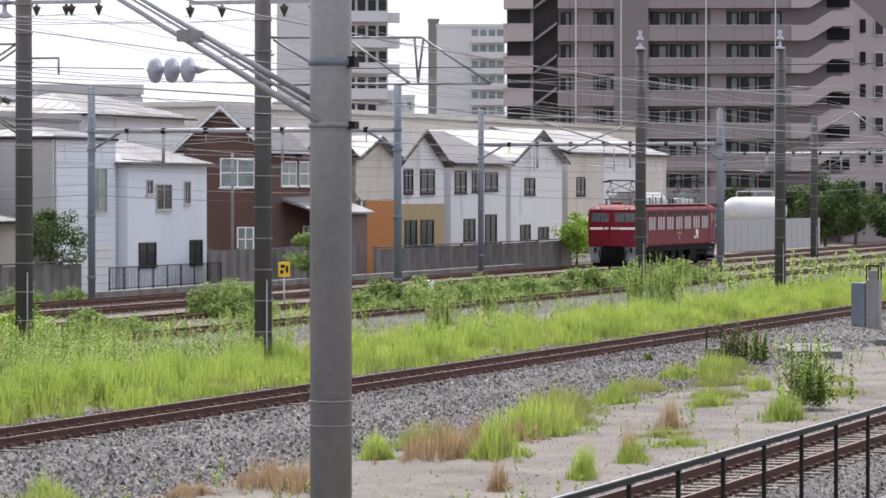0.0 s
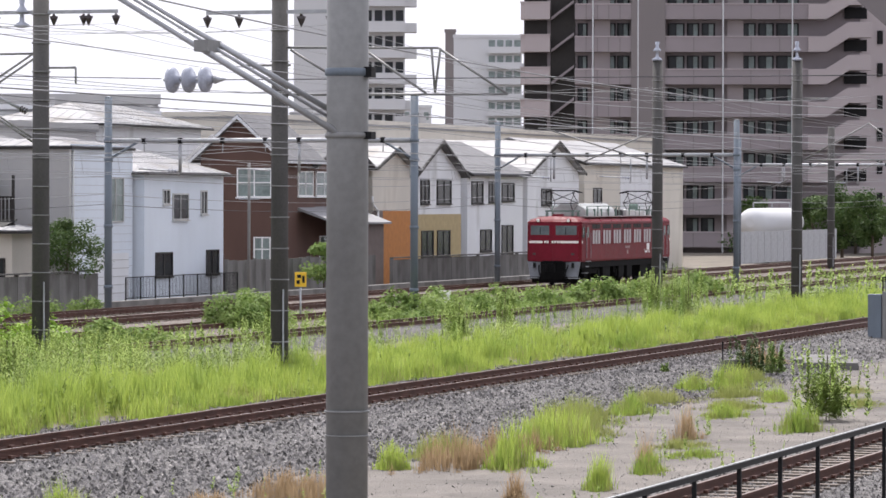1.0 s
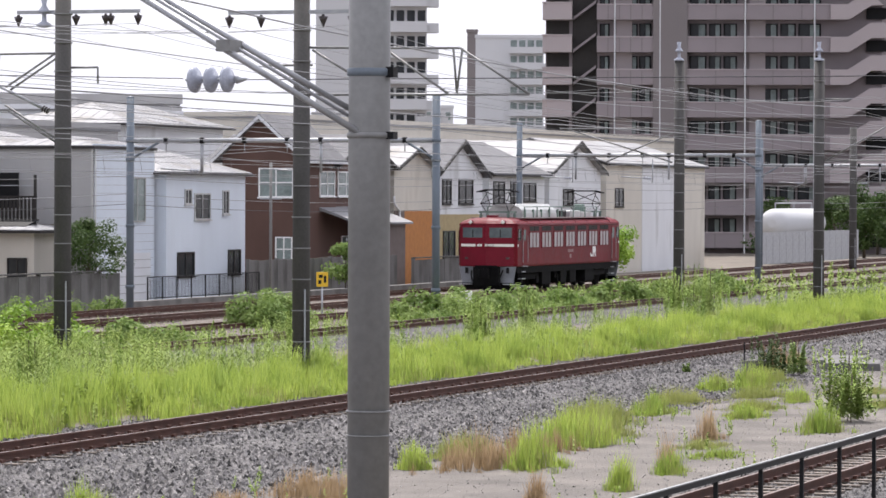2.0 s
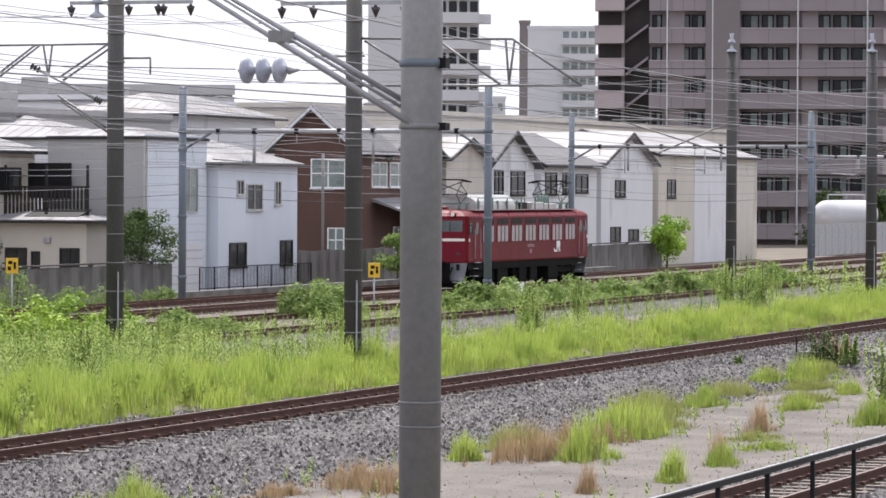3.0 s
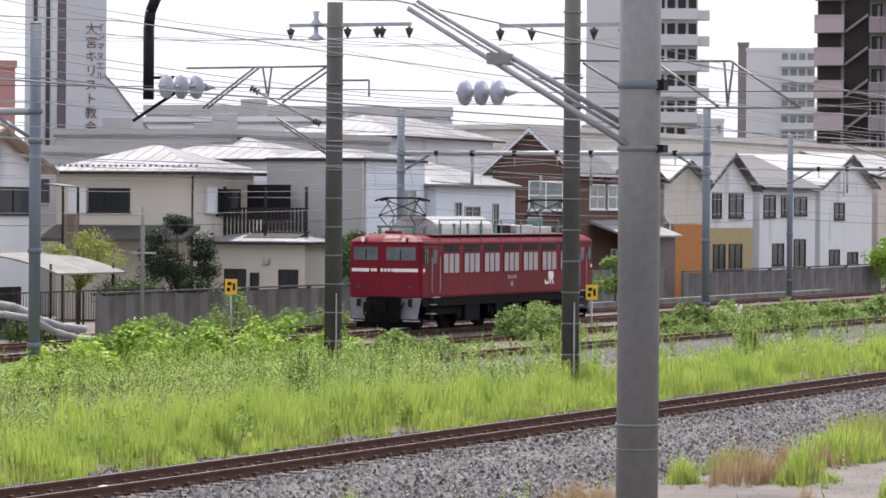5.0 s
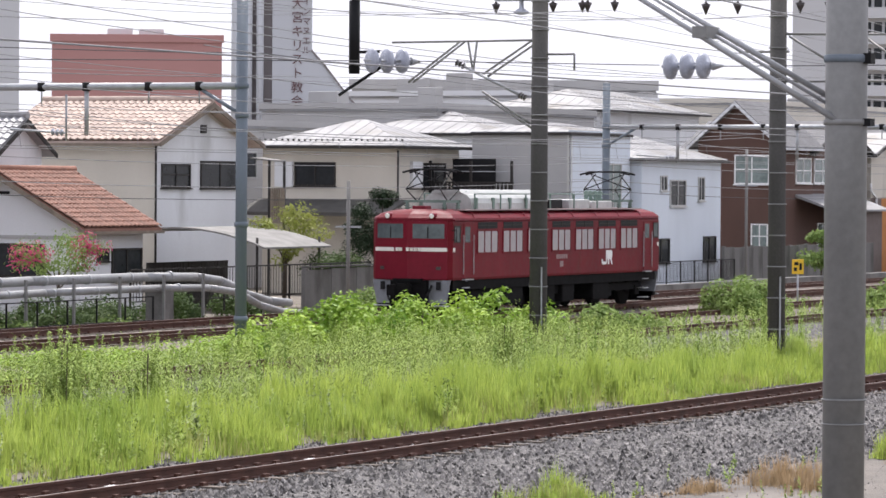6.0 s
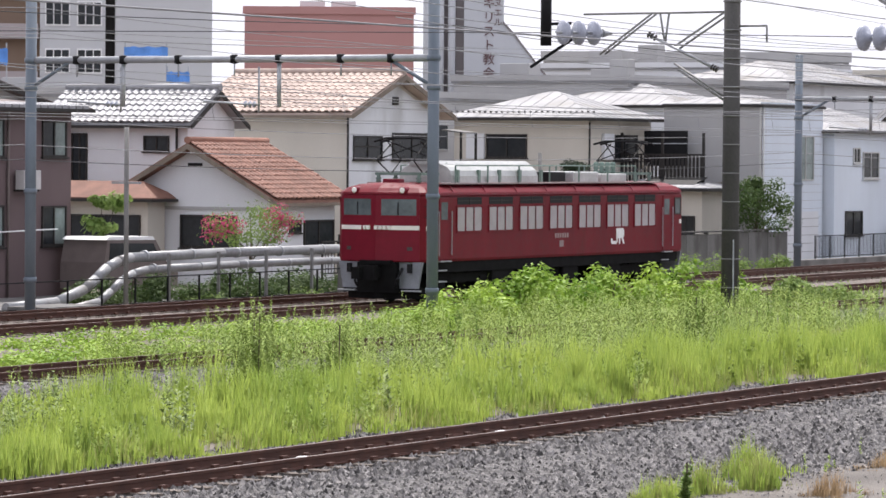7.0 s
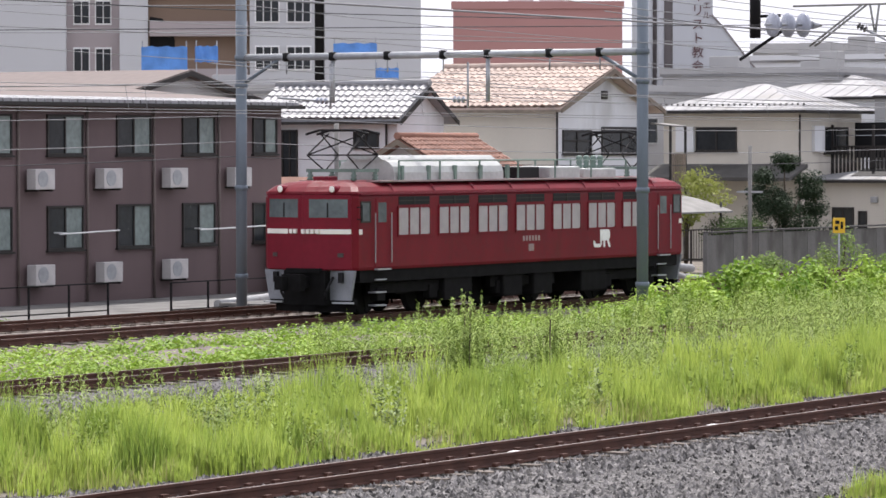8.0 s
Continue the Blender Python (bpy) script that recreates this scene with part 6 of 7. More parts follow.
def mound(seed, rows, per, material, label, name, size=0.085):
    """A creeper thicket: overlapping humps of leaves on a dark core. rows: (x, y, radius, height)."""
    rng = np.random.default_rng(seed)
    x0, y0 = rows[0][0], rows[0][1]
    th = thing(name, (x0, y0, GROUND), label, "bush", "creeper thickets")
    cl = []
    for x, y, r, h in rows:
        for i in range(int(5 + r * 7)):
            a, q = rng.uniform(0, 2 * math.pi), r * math.sqrt(rng.uniform(0, 1)) * 0.85
            top = h * max(0.25, 1 - (q / r) ** 2 * 0.75) * rng.uniform(0.8, 1.12)
            s = rng.uniform(0.28, 0.5)
            cl.append((x - x0 + q * math.cos(a), y - y0 + q * math.sin(a), max(0.1, top - s * 0.8), s, s, s * 0.8))
            cl.append((x - x0 + q * math.cos(a), y - y0 + q * math.sin(a), max(0.05, top * 0.4), s * 1.1, s * 1.1, top * 0.45))
    leaves("foliage", cl, material, size, per, parent=th, flat=0.9, seed=seed)
    part("stem", rods([((0, 0, -0.1), (0.05, 0.1, rows[0][3] * 0.7))], 0.03, 6), M["bark"], th)
    return th


KUDZU = "bright green creeper thicket beside the main line"
mound(41, [(-46.0, 84.0, 1.5, 1.0), (-46.3, 86.5, 1.7, 1.5), (-46.0, 89.3, 2.0, 1.95), (-46.4, 91.8, 1.6, 1.7)], 75, G_KUDZU, KUDZU, "creeper_thicket")
mound(42, [(-46.0, 94.5, 1.7, 1.7), (-46.2, 96.6, 1.7, 1.75), (-45.8, 99.5, 1.8, 1.65), (-46.0, 102.0, 1.4, 1.3)], 75, G_KUDZU, KUDZU, "creeper_thicket")
mound(43, [(-44.6, 104.5, 1.3, 1.2), (-44.2, 107.5, 1.2, 0.9)], 70, G_MID, "green thicket of weeds beside the siding", "weed_thicket")
mound(44, [(-47.2, 121.2, 1.35, 1.75), (-47.0, 123.0, 1.25, 1.6)], 150, G_MID, "round leafy shrub between the tracks", "shrub", 0.07)
mound(45, [(-45.8, 134.0, 1.6, 1.3), (-45.5, 137.0, 1.6, 1.2), (-45.6, 141.0, 1.7, 1.5), (-45.3, 146.0, 1.6, 1.3), (-45.0, 150.0, 1.6, 1.3)], 70, G_MID, "band of tall green weeds beside the main line", "weed_thicket")
mound(46, [(-45.0, 160.0, 1.8, 1.4), (-44.0, 166.0, 1.8, 1.5), (-44.0, 173.0, 1.8, 1.4)], 60, G_MID, "band of tall green weeds beside the main line", "weed_thicket", 0.1)
# low creeper carpet between the two tracks
carpet = [(x, y, GZ + 0.16 + 0.12 * s, 0.32, 0.4, 0.24) for x, y, z, s in scatter(-50.0, -43.8, 45, 96, 1500, GZ, 51, lambda x, y, k: k > -0.35)]
leaves("creeper_carpet", carpet, G_KUDZU, 0.06, 34, "low bright creeper leaves covering the ground by the rails", category="creeper", flat=1.2, seed=9)
carpet = [(x, y, GZ + 0.2, 0.35, 0.4, 0.28) for x, y, z, s in scatter(-50.3, -43.8, 92, 180, 900, GZ, 52, lambda x, y, k: k > 0.1 and abs(x + 47.6) > 1.3 and not 100 < y < 132)]
leaves("weed_carpet", carpet, G_MID, 0.08, 26, "low weeds between the sidings", category="weeds", flat=1.0, seed=10)
# dirt strip: dry tufts, straw and green clumps
GREEN_SPOTS = [(-22.3, 91.2, 0.42, 1.05), (-22.9, 89.8, 0.28, 0.69), (-21.6, 79.3, 0.31, 0.74), (-19.1, 62.5, 0.3, 1.2), (-20.2, 68.8, 0.59, 1.1), (-21.0, 61.5, 0.19, 0.68), (-16.4, 58.3, 0.13, 0.77), (-16.6, 62.2, 0.17, 0.58),
               (-16.8, 74.5, 0.29, 0.91), (-22.2, 50.3, 0.29, 0.74), (-19.9, 85.9, 0.26, 0.53), (-21.3, 48.5, 0.16, 0.83), (-21.7, 47.5, 0.18, 0.62), (-21.6, 45.9, 0.23, 0.57), (-16.9, 66.5, 0.36, 0.31), (-19.4, 78.8, 0.36, 0.49)]
DRY_SPOTS = [(-18.3, 71.2, 0.16, 0.99), (-17.0, 63.5, 0.1, 0.88), (-17.0, 55.7, 0.09, 0.78), (-20.1, 62.2, 0.5, 0.95), (-20.2, 67.1, 0.31, 0.73), (-20.8, 55.5, 0.27, 0.71), (-20.0, 54.8, 0.39, 0.7),
             (-20.0, 48.1, 0.19, 0.55), (-24.2, 103.2, 0.4, 0.95), (-20.4, 65.4, 0.26, 0.8), (-21.2, 53.3, 0.26, 0.34)]
STRAW_SPOTS = [(-21.6, 74.9, 0.6, 0.95), (-20.7, 71.5, 0.5, 0.9), (-22.3, 84.0, 0.45, 0.6), (-21.2, 87.5, 0.5, 0.5), (-20.0, 82.0, 0.5, 0.4), (-21.2, 65.0, 0.4, 0.7), (-22.8, 95.0, 0.4, 0.6), (-19.4, 90.0, 0.6, 0.35), (-17.6, 84.0, 0.5, 0.35), (-17.8, 69.0, 0.4, 0.3)]


def tufts(rows, per, seed):
    """Tuft centres spread over each stand: rows of (x, y, half width, height)."""
    rng = np.random.default_rng(seed)
    out = []
    for x, y, r, h in rows:
        for _ in range(int(5 + per * r)):
            u, v = rng.normal(0, 0.8), rng.normal(0, 0.8)
            low = max(0.25, 1.0 - 0.35 * (u * u + v * v))
            out.append((x + u * r, y + v * r * 2.0, GROUND, h * low * rng.uniform(0.5, 1.0)))
    return out


blades("green_tufts", tufts(GREEN_SPOTS, 80, 61), G_TALL, "bright green tufts on the dirt strip", 1.0, 0.01, 0.28, 22, seed=11, spread=0.06)
blades("straw_tufts", tufts(STRAW_SPOTS, 150, 62) + tufts(GREEN_SPOTS, 30, 64), G_STRAW, "yellowing grass tufts on the dirt strip", 0.9, 0.009, 0.4, 20, seed=12, spread=0.08)
blades("dry_tufts", tufts(DRY_SPOTS, 80, 63), G_DRY, "dry reddish-brown grass tufts on the dirt strip", 1.0, 0.008, 0.3, 22, seed=13, spread=0.05)
plumes("dirt_weeds", scatter(-22.6, -15.6, 44, 110, 260, GROUND, 66, lambda x, y, k: k > 0.1, (0.3, 0.8)), G_ROD, "small scattered weeds on the dirt strip", 0.42, 0.12, 0.012, 36, seed=67)
for x, y, h, m, q in ((-17.1, 78.5, 1.75, G_ROD, 30), (-16.95, 78.1, 1.3, G_ROD, 16), (-23.2, 97.0, 1.15, G_DARK, 18), (-22.7, 98.0, 1.0, G_MID, 14), (-23.7, 99.2, 0.9, G_DRY, 12), (-25.2, 96.0, 0.4, G_MID, 6), (-20.9, 45.2, 0.8, G_MID, 4)):
    w = thing("tall_weed", (x, y, GROUND), "bushy upright weed growing from the dirt", "weed", "tall weeds")
    rng = np.random.default_rng(int(abs(x) * 31 + y * 3))
    cl = [(rng.normal(0, 0.011 * q), rng.normal(0, 0.014 * q), 0, f) for f in rng.uniform(0.5, 1.0, q)]
    plumes("foliage", cl, m, "", h, 0.2, 0.02, 110, parent=w, seed=int(y * 11))
    part("stem", rods([((0, 0, -0.05), (0.02, 0.03, h * 0.8))], 0.012, 6), M["bark"], w)


def stones(name, n, x0, x1, y0, y1, zf, size, label, seed):
    """Loose broken stones lying on the bed, one joined mesh."""
    rng = np.random.default_rng(seed)
    x = rng.uniform(x0, x1, n)
    y = y0 + (y1 - y0) * rng.uniform(0, 1, n) ** 1.5
    z = np.array([zf(a) for a in x]) + rng.uniform(-0.01, 0.02, n)
    s = size * rng.uniform(0.5, 1.35, n)
    octa = np.array([(1, 0, -0.5), (-1, 0, -0.5), (0, 1, -0.5), (0, -1, -0.5), (0.25, 0.15, 0.6)], float)
    pts = octa[None] * s[:, None, None] * rng.uniform(0.6, 1.2, (n, 5, 1)) + rng.normal(0, 0.17, (n, 5, 3)) * s[:, None, None]
    a = rng.uniform(0, 2 * np.pi, n)
    c, t = np.cos(a), np.sin(a)
    rx = pts[:, :, 0] * c[:, None] - pts[:, :, 1] * t[:, None]
    ry = pts[:, :, 0] * t[:, None] + pts[:, :, 1] * c[:, None]
    co = np.stack([rx + x[:, None], ry + y[:, None], pts[:, :, 2] + z[:, None]], 2).reshape(-1, 3)
    f = np.array([(0, 2, 4), (2, 1, 4), (1, 3, 4), (3, 0, 4)])
    me = bpy.data.meshes.new(name)
    me.from_pydata(co.tolist(), [], (np.arange(n)[:, None, None] * 5 + f[None]).reshape(-1, 3).tolist())
    me.materials.append(M["stone"])
    tagged(new(name, me), label, "ballast", kind="stuff")


def shoulder(x):
    return float(np.interp(x, [-31.6, -30.2, -29.1, -28.2, -27.3, -26.4, -25.5, -24.2, -22.4, -21.4, -20], [-0.47, -0.4, -0.24, -0.19, -0.2, -0.19, -0.235, -0.36, -0.43, -0.46, -0.44]))


stones("loose_ballast", 76000, -31.5, -21.3, 38, 105, shoulder, 0.058, "loose broken grey ballast stones along the siding", 81)
stones("loose_ballast_far", 22000, -31.3, -22.2, 100, 170, shoulder, 0.06, "loose broken grey ballast stones along the siding", 82)
stones("platform_ballast", 20000, -16.0, -11.0, 42, 82, lambda x: float(np.interp(x, [-15.9, -15.05, -14.2, -12.4, -11.5, -10.7], [-0.47, -0.24, -0.19, -0.19, -0.24, -0.45])), 0.042, "loose dark ballast beside the platform track", 83)
stones("scattered_gravel", 11000, -22.0, -14.8, 42, 112, lambda x: -0.43, 0.02, "scattered gravel on the dirt strip", 84)
stones("siding_ballast", 9000, -44.6, -39.0, 44, 80, lambda x: float(np.interp(x, [-44.9, -44.05, -43.2, -41.4, -40.5, -39.7], [-0.47, -0.24, -0.19, -0.19, -0.24, -0.45])), 0.045, "loose ballast along the overgrown siding", 85)

# ---- things beside the tracks ----
def sign_board(x, y, z, label):
    th = thing("track_sign", (x, y, GROUND), label, "sign", "yellow track signs")
    part("post", rods([((0, 0, -0.1), (0, 0, z - GROUND))], 0.035, 8), M["galv"], th, "pale steel post")
    b = part("board", box(-0.22, 0.22, -0.06, -0.03, z - GROUND - 0.05, z - GROUND + 0.5, 0.01), M["yellow"], th, "yellow enamel board")
    part("mark", boxes([(-0.13, 0.02, -0.07, -0.061, z - GROUND + 0.28, z - GROUND + 0.4), (-0.15, -0.03, -0.07, -0.061, z - GROUND + 0.06, z - GROUND + 0.2), (0.06, 0.15, -0.07, -0.061, z - GROUND + 0.1, z - GROUND + 0.36)]), M["black"], b, "black bars that cannot be read")
    th.rotation_euler = (0, 0, radians(20))


sign_board(-48.9, 132.6, 1.0, "yellow sign on a pale post beside the main line")
sign_board(-59.5, 123.6, 1.2, "yellow sign on a post before the concrete wall")


def boundary_wall(x, y0, y1, z, label, panel=2.0, cap=True):
    th = thing("boundary_wall", (x, y0, GROUND), label, "wall", "boundary walls")
    me = mesh_of(box(-0.06, 0.06, 0.02, panel - 0.02, 0, z - GROUND - 0.06), "wall_panel", M["wall_concrete"])
    post = mesh_of(box(-0.09, 0.08, -0.06, 0.06, 0, z - GROUND), "wall_post", M["wall_concrete"])
    n = int((y1 - y0) / panel)
    for i in range(n):
        piece("wall_panel", me, th, pose(0, i * panel, random.uniform(-0.03, 0.02)))
        if i % 3 == 0:
            piece("wall_post", post, th, pose(0, i * panel, 0))
    if cap:
        part("coping", box(-0.1, 0.12, 0, n * panel, z - GROUND, z - GROUND + 0.06), M["dark_concrete"], th)
    return th


boundary_wall(-62.5, 119.0, 145.0, 1.2, "stained grey concrete boundary wall", 2.0)
boundary_wall(-61.5, 180.0, 218.0, 1.25, "grey concrete block wall with a dark coping", 2.4)
boundary_wall(-62.2, 159.0, 180.0, 1.5, "weathered grey board wall", 1.2, False)


def steel_fence(x, y0, y1, z0, z1, pitch, label, bar=0.0, name="fence", material="dark_steel", r=0.018):
    th = thing(name, (x, y0, z0), label, "fence", "railway fences")
    h = z1 - z0
    post = mesh_of(box(-r * 1.3, r * 1.3, -r * 1.3, r * 1.3, -0.3, h), "post", M[material])
    for i in range(int((y1 - y0) / pitch) + 1):
        piece("post", post, th, pose(0, i * pitch, 0))
    L = int((y1 - y0) / pitch) * pitch
    for z in (h, h * 0.12):
        part("rail", box(-r, r, 0, L, z - r, z + r), M[material], th)
    if bar:
        b = mesh_of(box(-0.008, 0.008, -0.008, 0.008, h * 0.12, h), "bar", M[material])
        for i in range(int(L / bar)):
            piece("bar", b, th, pose(0, i * bar, 0))
    return th


steel_fence(-61.2, 145.0, 158.0, -0.05, 0.95, 1.6, "low dark steel railing before the white house", 0.16)
steel_fence(-60.6, 84.0, 106.0, -0.3, 0.55, 1.75, "thin dark posts of a low wire fence", 0)
steel_fence(-62.0, 62.0, 84.0, -0.3, 0.55, 1.75, "thin dark posts of a low wire fence", 0)
# kerb under the railing
single("kerb", box(-0.2, 0.2, 0, 62, 0, 0.5, 0.02), M["wall_concrete"], (-60.4, 140, GROUND), "long grey concrete kerb beside the main line", "kerb")
single("paved_strip", box(-6.5, 0, 0, 44, 0, 0.12), M["wall_concrete"], (-61.4, 62, GROUND), "pale concrete apron before the apartment block", "pavement", kind="structure")


def platform_fence():
    th = thing("platform_fence", (-7.35, 18.0, 0.95), "black steel platform railing with its handrail top painted lit grey", "fence")
    post = mesh_of(box(-0.017, 0.017, -0.017, 0.017, 0, 1.07), "post", M["dark_steel"])
    for i in range(24):
        piece("post", post, th, pose(0, 0.4 + i * 1.5, 0))
    rail = part("handrail", box(-0.022, 0.022, 0, 36, 1.065, 1.11), M["dark_steel"], th)
    # Thin pale strip painted as the light along the dark handrail's top.
    part("worn_top", box(-0.022, 0.0, 0, 36, 1.111, 1.114), M["galv"], rail, "grey strip painted as light on the upper face")


platform_fence()
single("platform", box(-0.6, 8.0, -30, 60, -1.45, 0.0, 0.02), M["wall_concrete"], (-7.3, 18, 0.95), "concrete station platform slab", "platform", kind="structure")
single("station_floor", box(-2.0, 5.0, -6, 3.0, -1.9, -1.75), M["wall_concrete"], (0, 0, EYE), "concrete floor of the raised viewing deck", "floor", kind="structure")
single("deck_support", box(-1.6, 4.6, -5.6, 2.6, 0, EYE - 1.9 - 0.95), M["wall_concrete"], (0, 0, 0.95), "concrete block carrying the viewing deck", "support", kind="structure")


def canopy():
    th = thing("station_canopy", (-4.6, 24.5, 0.95), "dark grey platform canopy edge on steel posts", "canopy")
    bm = bmesh.new()
    prism(bm, [(-0.62, 4.66), (0.5, 3.68), (3.6, 3.68), (3.6, 6.0), (-0.62, 6.0)], "y", 0, 1.2)
    part("roof_end", bm, M["tower_dark"], th)
    part("post", rods([((3.2, 0.6, 0), (3.2, 0.6, 4.0))], 0.1, 12), M["main_steel"], th)
    part("roof", box(-0.5, 3.6, 1.2, 20, 5.6, 5.8), M["tower_dark"], th)
    part("post", rods([((3.2, 18, 0), (3.2, 18, 5.6))], 0.1, 12), M["main_steel"], th)


canopy()


def relay_box(x, y):
    th = thing("relay_cabinet", (x, y, GROUND), "pair of grey steel relay cabinets beside the siding", "cabinet")
    part("body", box(-0.3, 0.15, -0.25, 0.25, 0, 1.6, 0.015), M["blue_steel"], th)
    c = part("tall_body", box(0.18, 0.62, -0.25, 0.25, 0, 1.7, 0.015), M["main_steel"], th)
    part("cage", rods([((a, b, 1.7), (a, b, 2.15)) for a in (0.2, 0.6) for b in (-0.23, 0.23)] + [((0.2, -0.23, 2.15), (0.6, -0.23, 2.15)), ((0.2, 0.23, 2.15), (0.6, 0.23, 2.15)), ((0.2, -0.23, 2.15), (0.2, 0.23, 2.15)), ((0.6, -0.23, 2.15), (0.6, 0.23, 2.15))], 0.025, 6), M["dark_steel"], c)
    part("lamp_box", box(0.25, 0.55, -0.15, 0.15, 1.7, 2.0), M["main_steel"], c)


relay_box(-24.95, 122.5)
for i, (x, y, a, w, d, h) in enumerate(((-22.3, 103.0, 12, 1.5, 2.6, 0.25), (-23.4, 106.5, 5, 1.2, 3.6, 0.2), (-23.6, 97.2, 0, 0.5, 1.0, 0.5), (-21.6, 112.0, -8, 1.0, 2.0, 0.22))):
    ob = single("concrete_slab", box(-w / 2, w / 2, -d / 2, d / 2, 0, h, 0.02), M["wall_concrete"], (x, y, GROUND - 0.02), "worn concrete slab lying by the siding", "slab", "concrete slabs")
    ob.rotation_euler = (0, 0, radians(a))
for y in (46.4, 52.5):
    single("marker_board", box(-0.3, 0.3, -0.12, 0.12, 0, 0.05, 0.008), M["white"], (-27.2, y, -0.15), "pale board lying between the rails", "board", "boards between rails")
single("cable_post", rods([((0, 0, 0), (0, 0, 0.8))], 0.02, 6), M["dark_steel"], (-24.9, 101.0, GROUND), "small dark post beside the rail", "post")
for x, y, h in ((-60.5, 92.1, 5.4), (-60.5, 118.5, 4.75), (-60.5, 157.4, 6.3), (-59.9, 167.0, 4.4)):
    th = thing("utility_post", (x, y, GROUND), "slim grey utility post beside the main line", "post", "utility posts")
    part("shaft", rods([((0, 0, -0.2), (0, 0, h))], 0.07, 10), M["concrete"], th)
    part("crosspiece", box(-0.5, 0.5, -0.03, 0.03, h - 1.65, h - 1.58), M["galv"], th)
single("equipment_case", box(-0.3, 0.3, -0.3, 0.3, 0, 0.95, 0.02), M["white"], (-47.9, 146.5, GROUND), "white trackside equipment case among weeds", "case")


def pipe_run():
    """Two silver lagged pipes on posts that dip into the ground at both ends."""
    th = thing("pipe_rack", (-61.5, 90.0, GROUND), "pair of silver lagged pipes on concrete posts", "pipes")
    g = -GROUND
    for dx, dz, r, name in ((0.0, 0.0, 0.15, "upper_pipe"), (0.32, -0.36, 0.12, "lower_pipe")):
        pts = [(-2.5, -0.2), (0.0, -0.1), (1.4, 0.22), (2.0, 0.5), (2.6, 0.82), (3.2, 1.0), (3.9, 1.1), (9.0, 1.15), (16.0, 1.14), (19.3, 1.08), (21.0, 0.92), (22.0, 0.7), (22.9, 0.42), (24.5, 0.15), (26.0, 0.05)]
        bm = bmesh.new()
        for a, b in zip(pts, pts[1:]):
            rod(bm, (dx, a[0] + dx, max(a[1] + dz, -0.3) + g), (dx, b[0] + dx, max(b[1] + dz, -0.3) + g), r, 14)
        p = part(name, bm, M["lagging"], th, "silver lagged pipe")
        for y in (4.6, 7.2, 9.8, 12.4, 15.0, 17.6):
            bm = bmesh.new()
            lathe(bm, (dx, y - 0.05, 1.14 + dz + g), (dx, y + 0.05, 1.14 + dz + g), [(0, r * 1.12), (1, r * 1.12)], 14)
            part("joint_band", bm, M["galv"], p)
    for y in (5.2, 8.0, 10.8, 13.6, 16.4, 19.0):
        part("post", box(0.45, 0.53, y - 0.04, y + 0.04, 0, 1.66), M["main_steel"], th)
    part("concrete_pier", box(-0.3, 0.4, 16.6, 17.2, 0, 1.15), M["wall_concrete"], th)
    single("concrete_base", box(-0.7, 0.7, -1.3, 1.3, 0, 0.35, 0.02), M["wall_concrete"], (-60.2, 88.0, GROUND), "low pale concrete footing by the rails", "footing")


pipe_run()


def van():
    th = thing("van", (-66.0, 99.2, GROUND), "white-roofed dark brown van parked before the low house", "car")
    prof = [(0.0, 0.35), (4.3, 0.35), (4.35, 0.9), (3.7, 1.1), (3.0, 1.85), (2.8, 1.92), (0.25, 1.95), (0.02, 1.2)]
    part("body", prism(bmesh.new(), prof, "x", -1.65, 0), M["plum"], th)
    part("roof", prism(bmesh.new(), [(0.1, 1.9), (2.95, 1.86), (2.8, 1.98), (0.3, 2.0)], "x", -1.66, 0.01), M["white"], th, "white roof")
    part("side_glass", prism(bmesh.new(), [(0.3, 1.2), (3.3, 1.2), (2.85, 1.75), (0.35, 1.8)], "x", -0.02, 0.012), M["pane"], th)
    part("windscreen", prism(bmesh.new(), [(3.62, 1.16), (3.68, 1.16), (3.06, 1.82), (3.0, 1.82)], "x", -1.5, -0.15), M["pane_curtain"], th)
    for y in (0.8, 3.5):
        for x in (-1.5, -0.1):
            bm = bmesh.new()
            rod(bm, (x - 0.1, y, 0.33), (x + 0.1, y, 0.33), 0.33, 18)
            w = part("wheel", bm, M["black"], th)
            bm = bmesh.new()
            rod(bm, (x + 0.1, y, 0.33), (x + 0.115, y, 0.33), 0.19, 14)
            part("rim", bm, M["galv"], w)


van()


def tree(x, y, h, rows, leaf, size, per, label, name="tree", trunk=0.1, seed=1, extra=None):
    """Tapered trunk with limbs and a crown of leaf clumps. rows: (dx, dy, z, r)."""
    th = thing(name, (x, y, GROUND), label, "tree", "garden trees")
    bm = bmesh.new()
    rod(bm, (0, 0, -0.1), (0.04, 0.03, h * 0.55), trunk, 9, trunk * 0.6)
    part("trunk", bm, M["bark"], th)
    for dx, dy, z, r in rows:
        bm = bmesh.new()
        rod(bm, (0.03, 0.02, min(z * 0.55, h * 0.5)), (dx, dy, z), trunk * 0.4, 6, trunk * 0.15)
        part("limb", bm, M["bark"], th)
    rng = np.random.default_rng(seed)
    cl = []
    for dx, dy, z, r in rows:
        for _ in range(8):
            v = rng.normal(0, 0.42, 3) * r
            q = r * rng.uniform(0.45, 0.75)
            cl.append((dx + v[0], dy + v[1], z + v[2] * 0.7, q, q, q * 0.75))
    leaves("crown", cl, leaf, size, per, parent=th, flat=0.6, seed=seed)
    if extra:
        leaves("blossom", [c for c in cl if abs(c[1]) > 1.15], extra, size, per, parent=th, flat=0.4, seed=seed + 1)
    return th


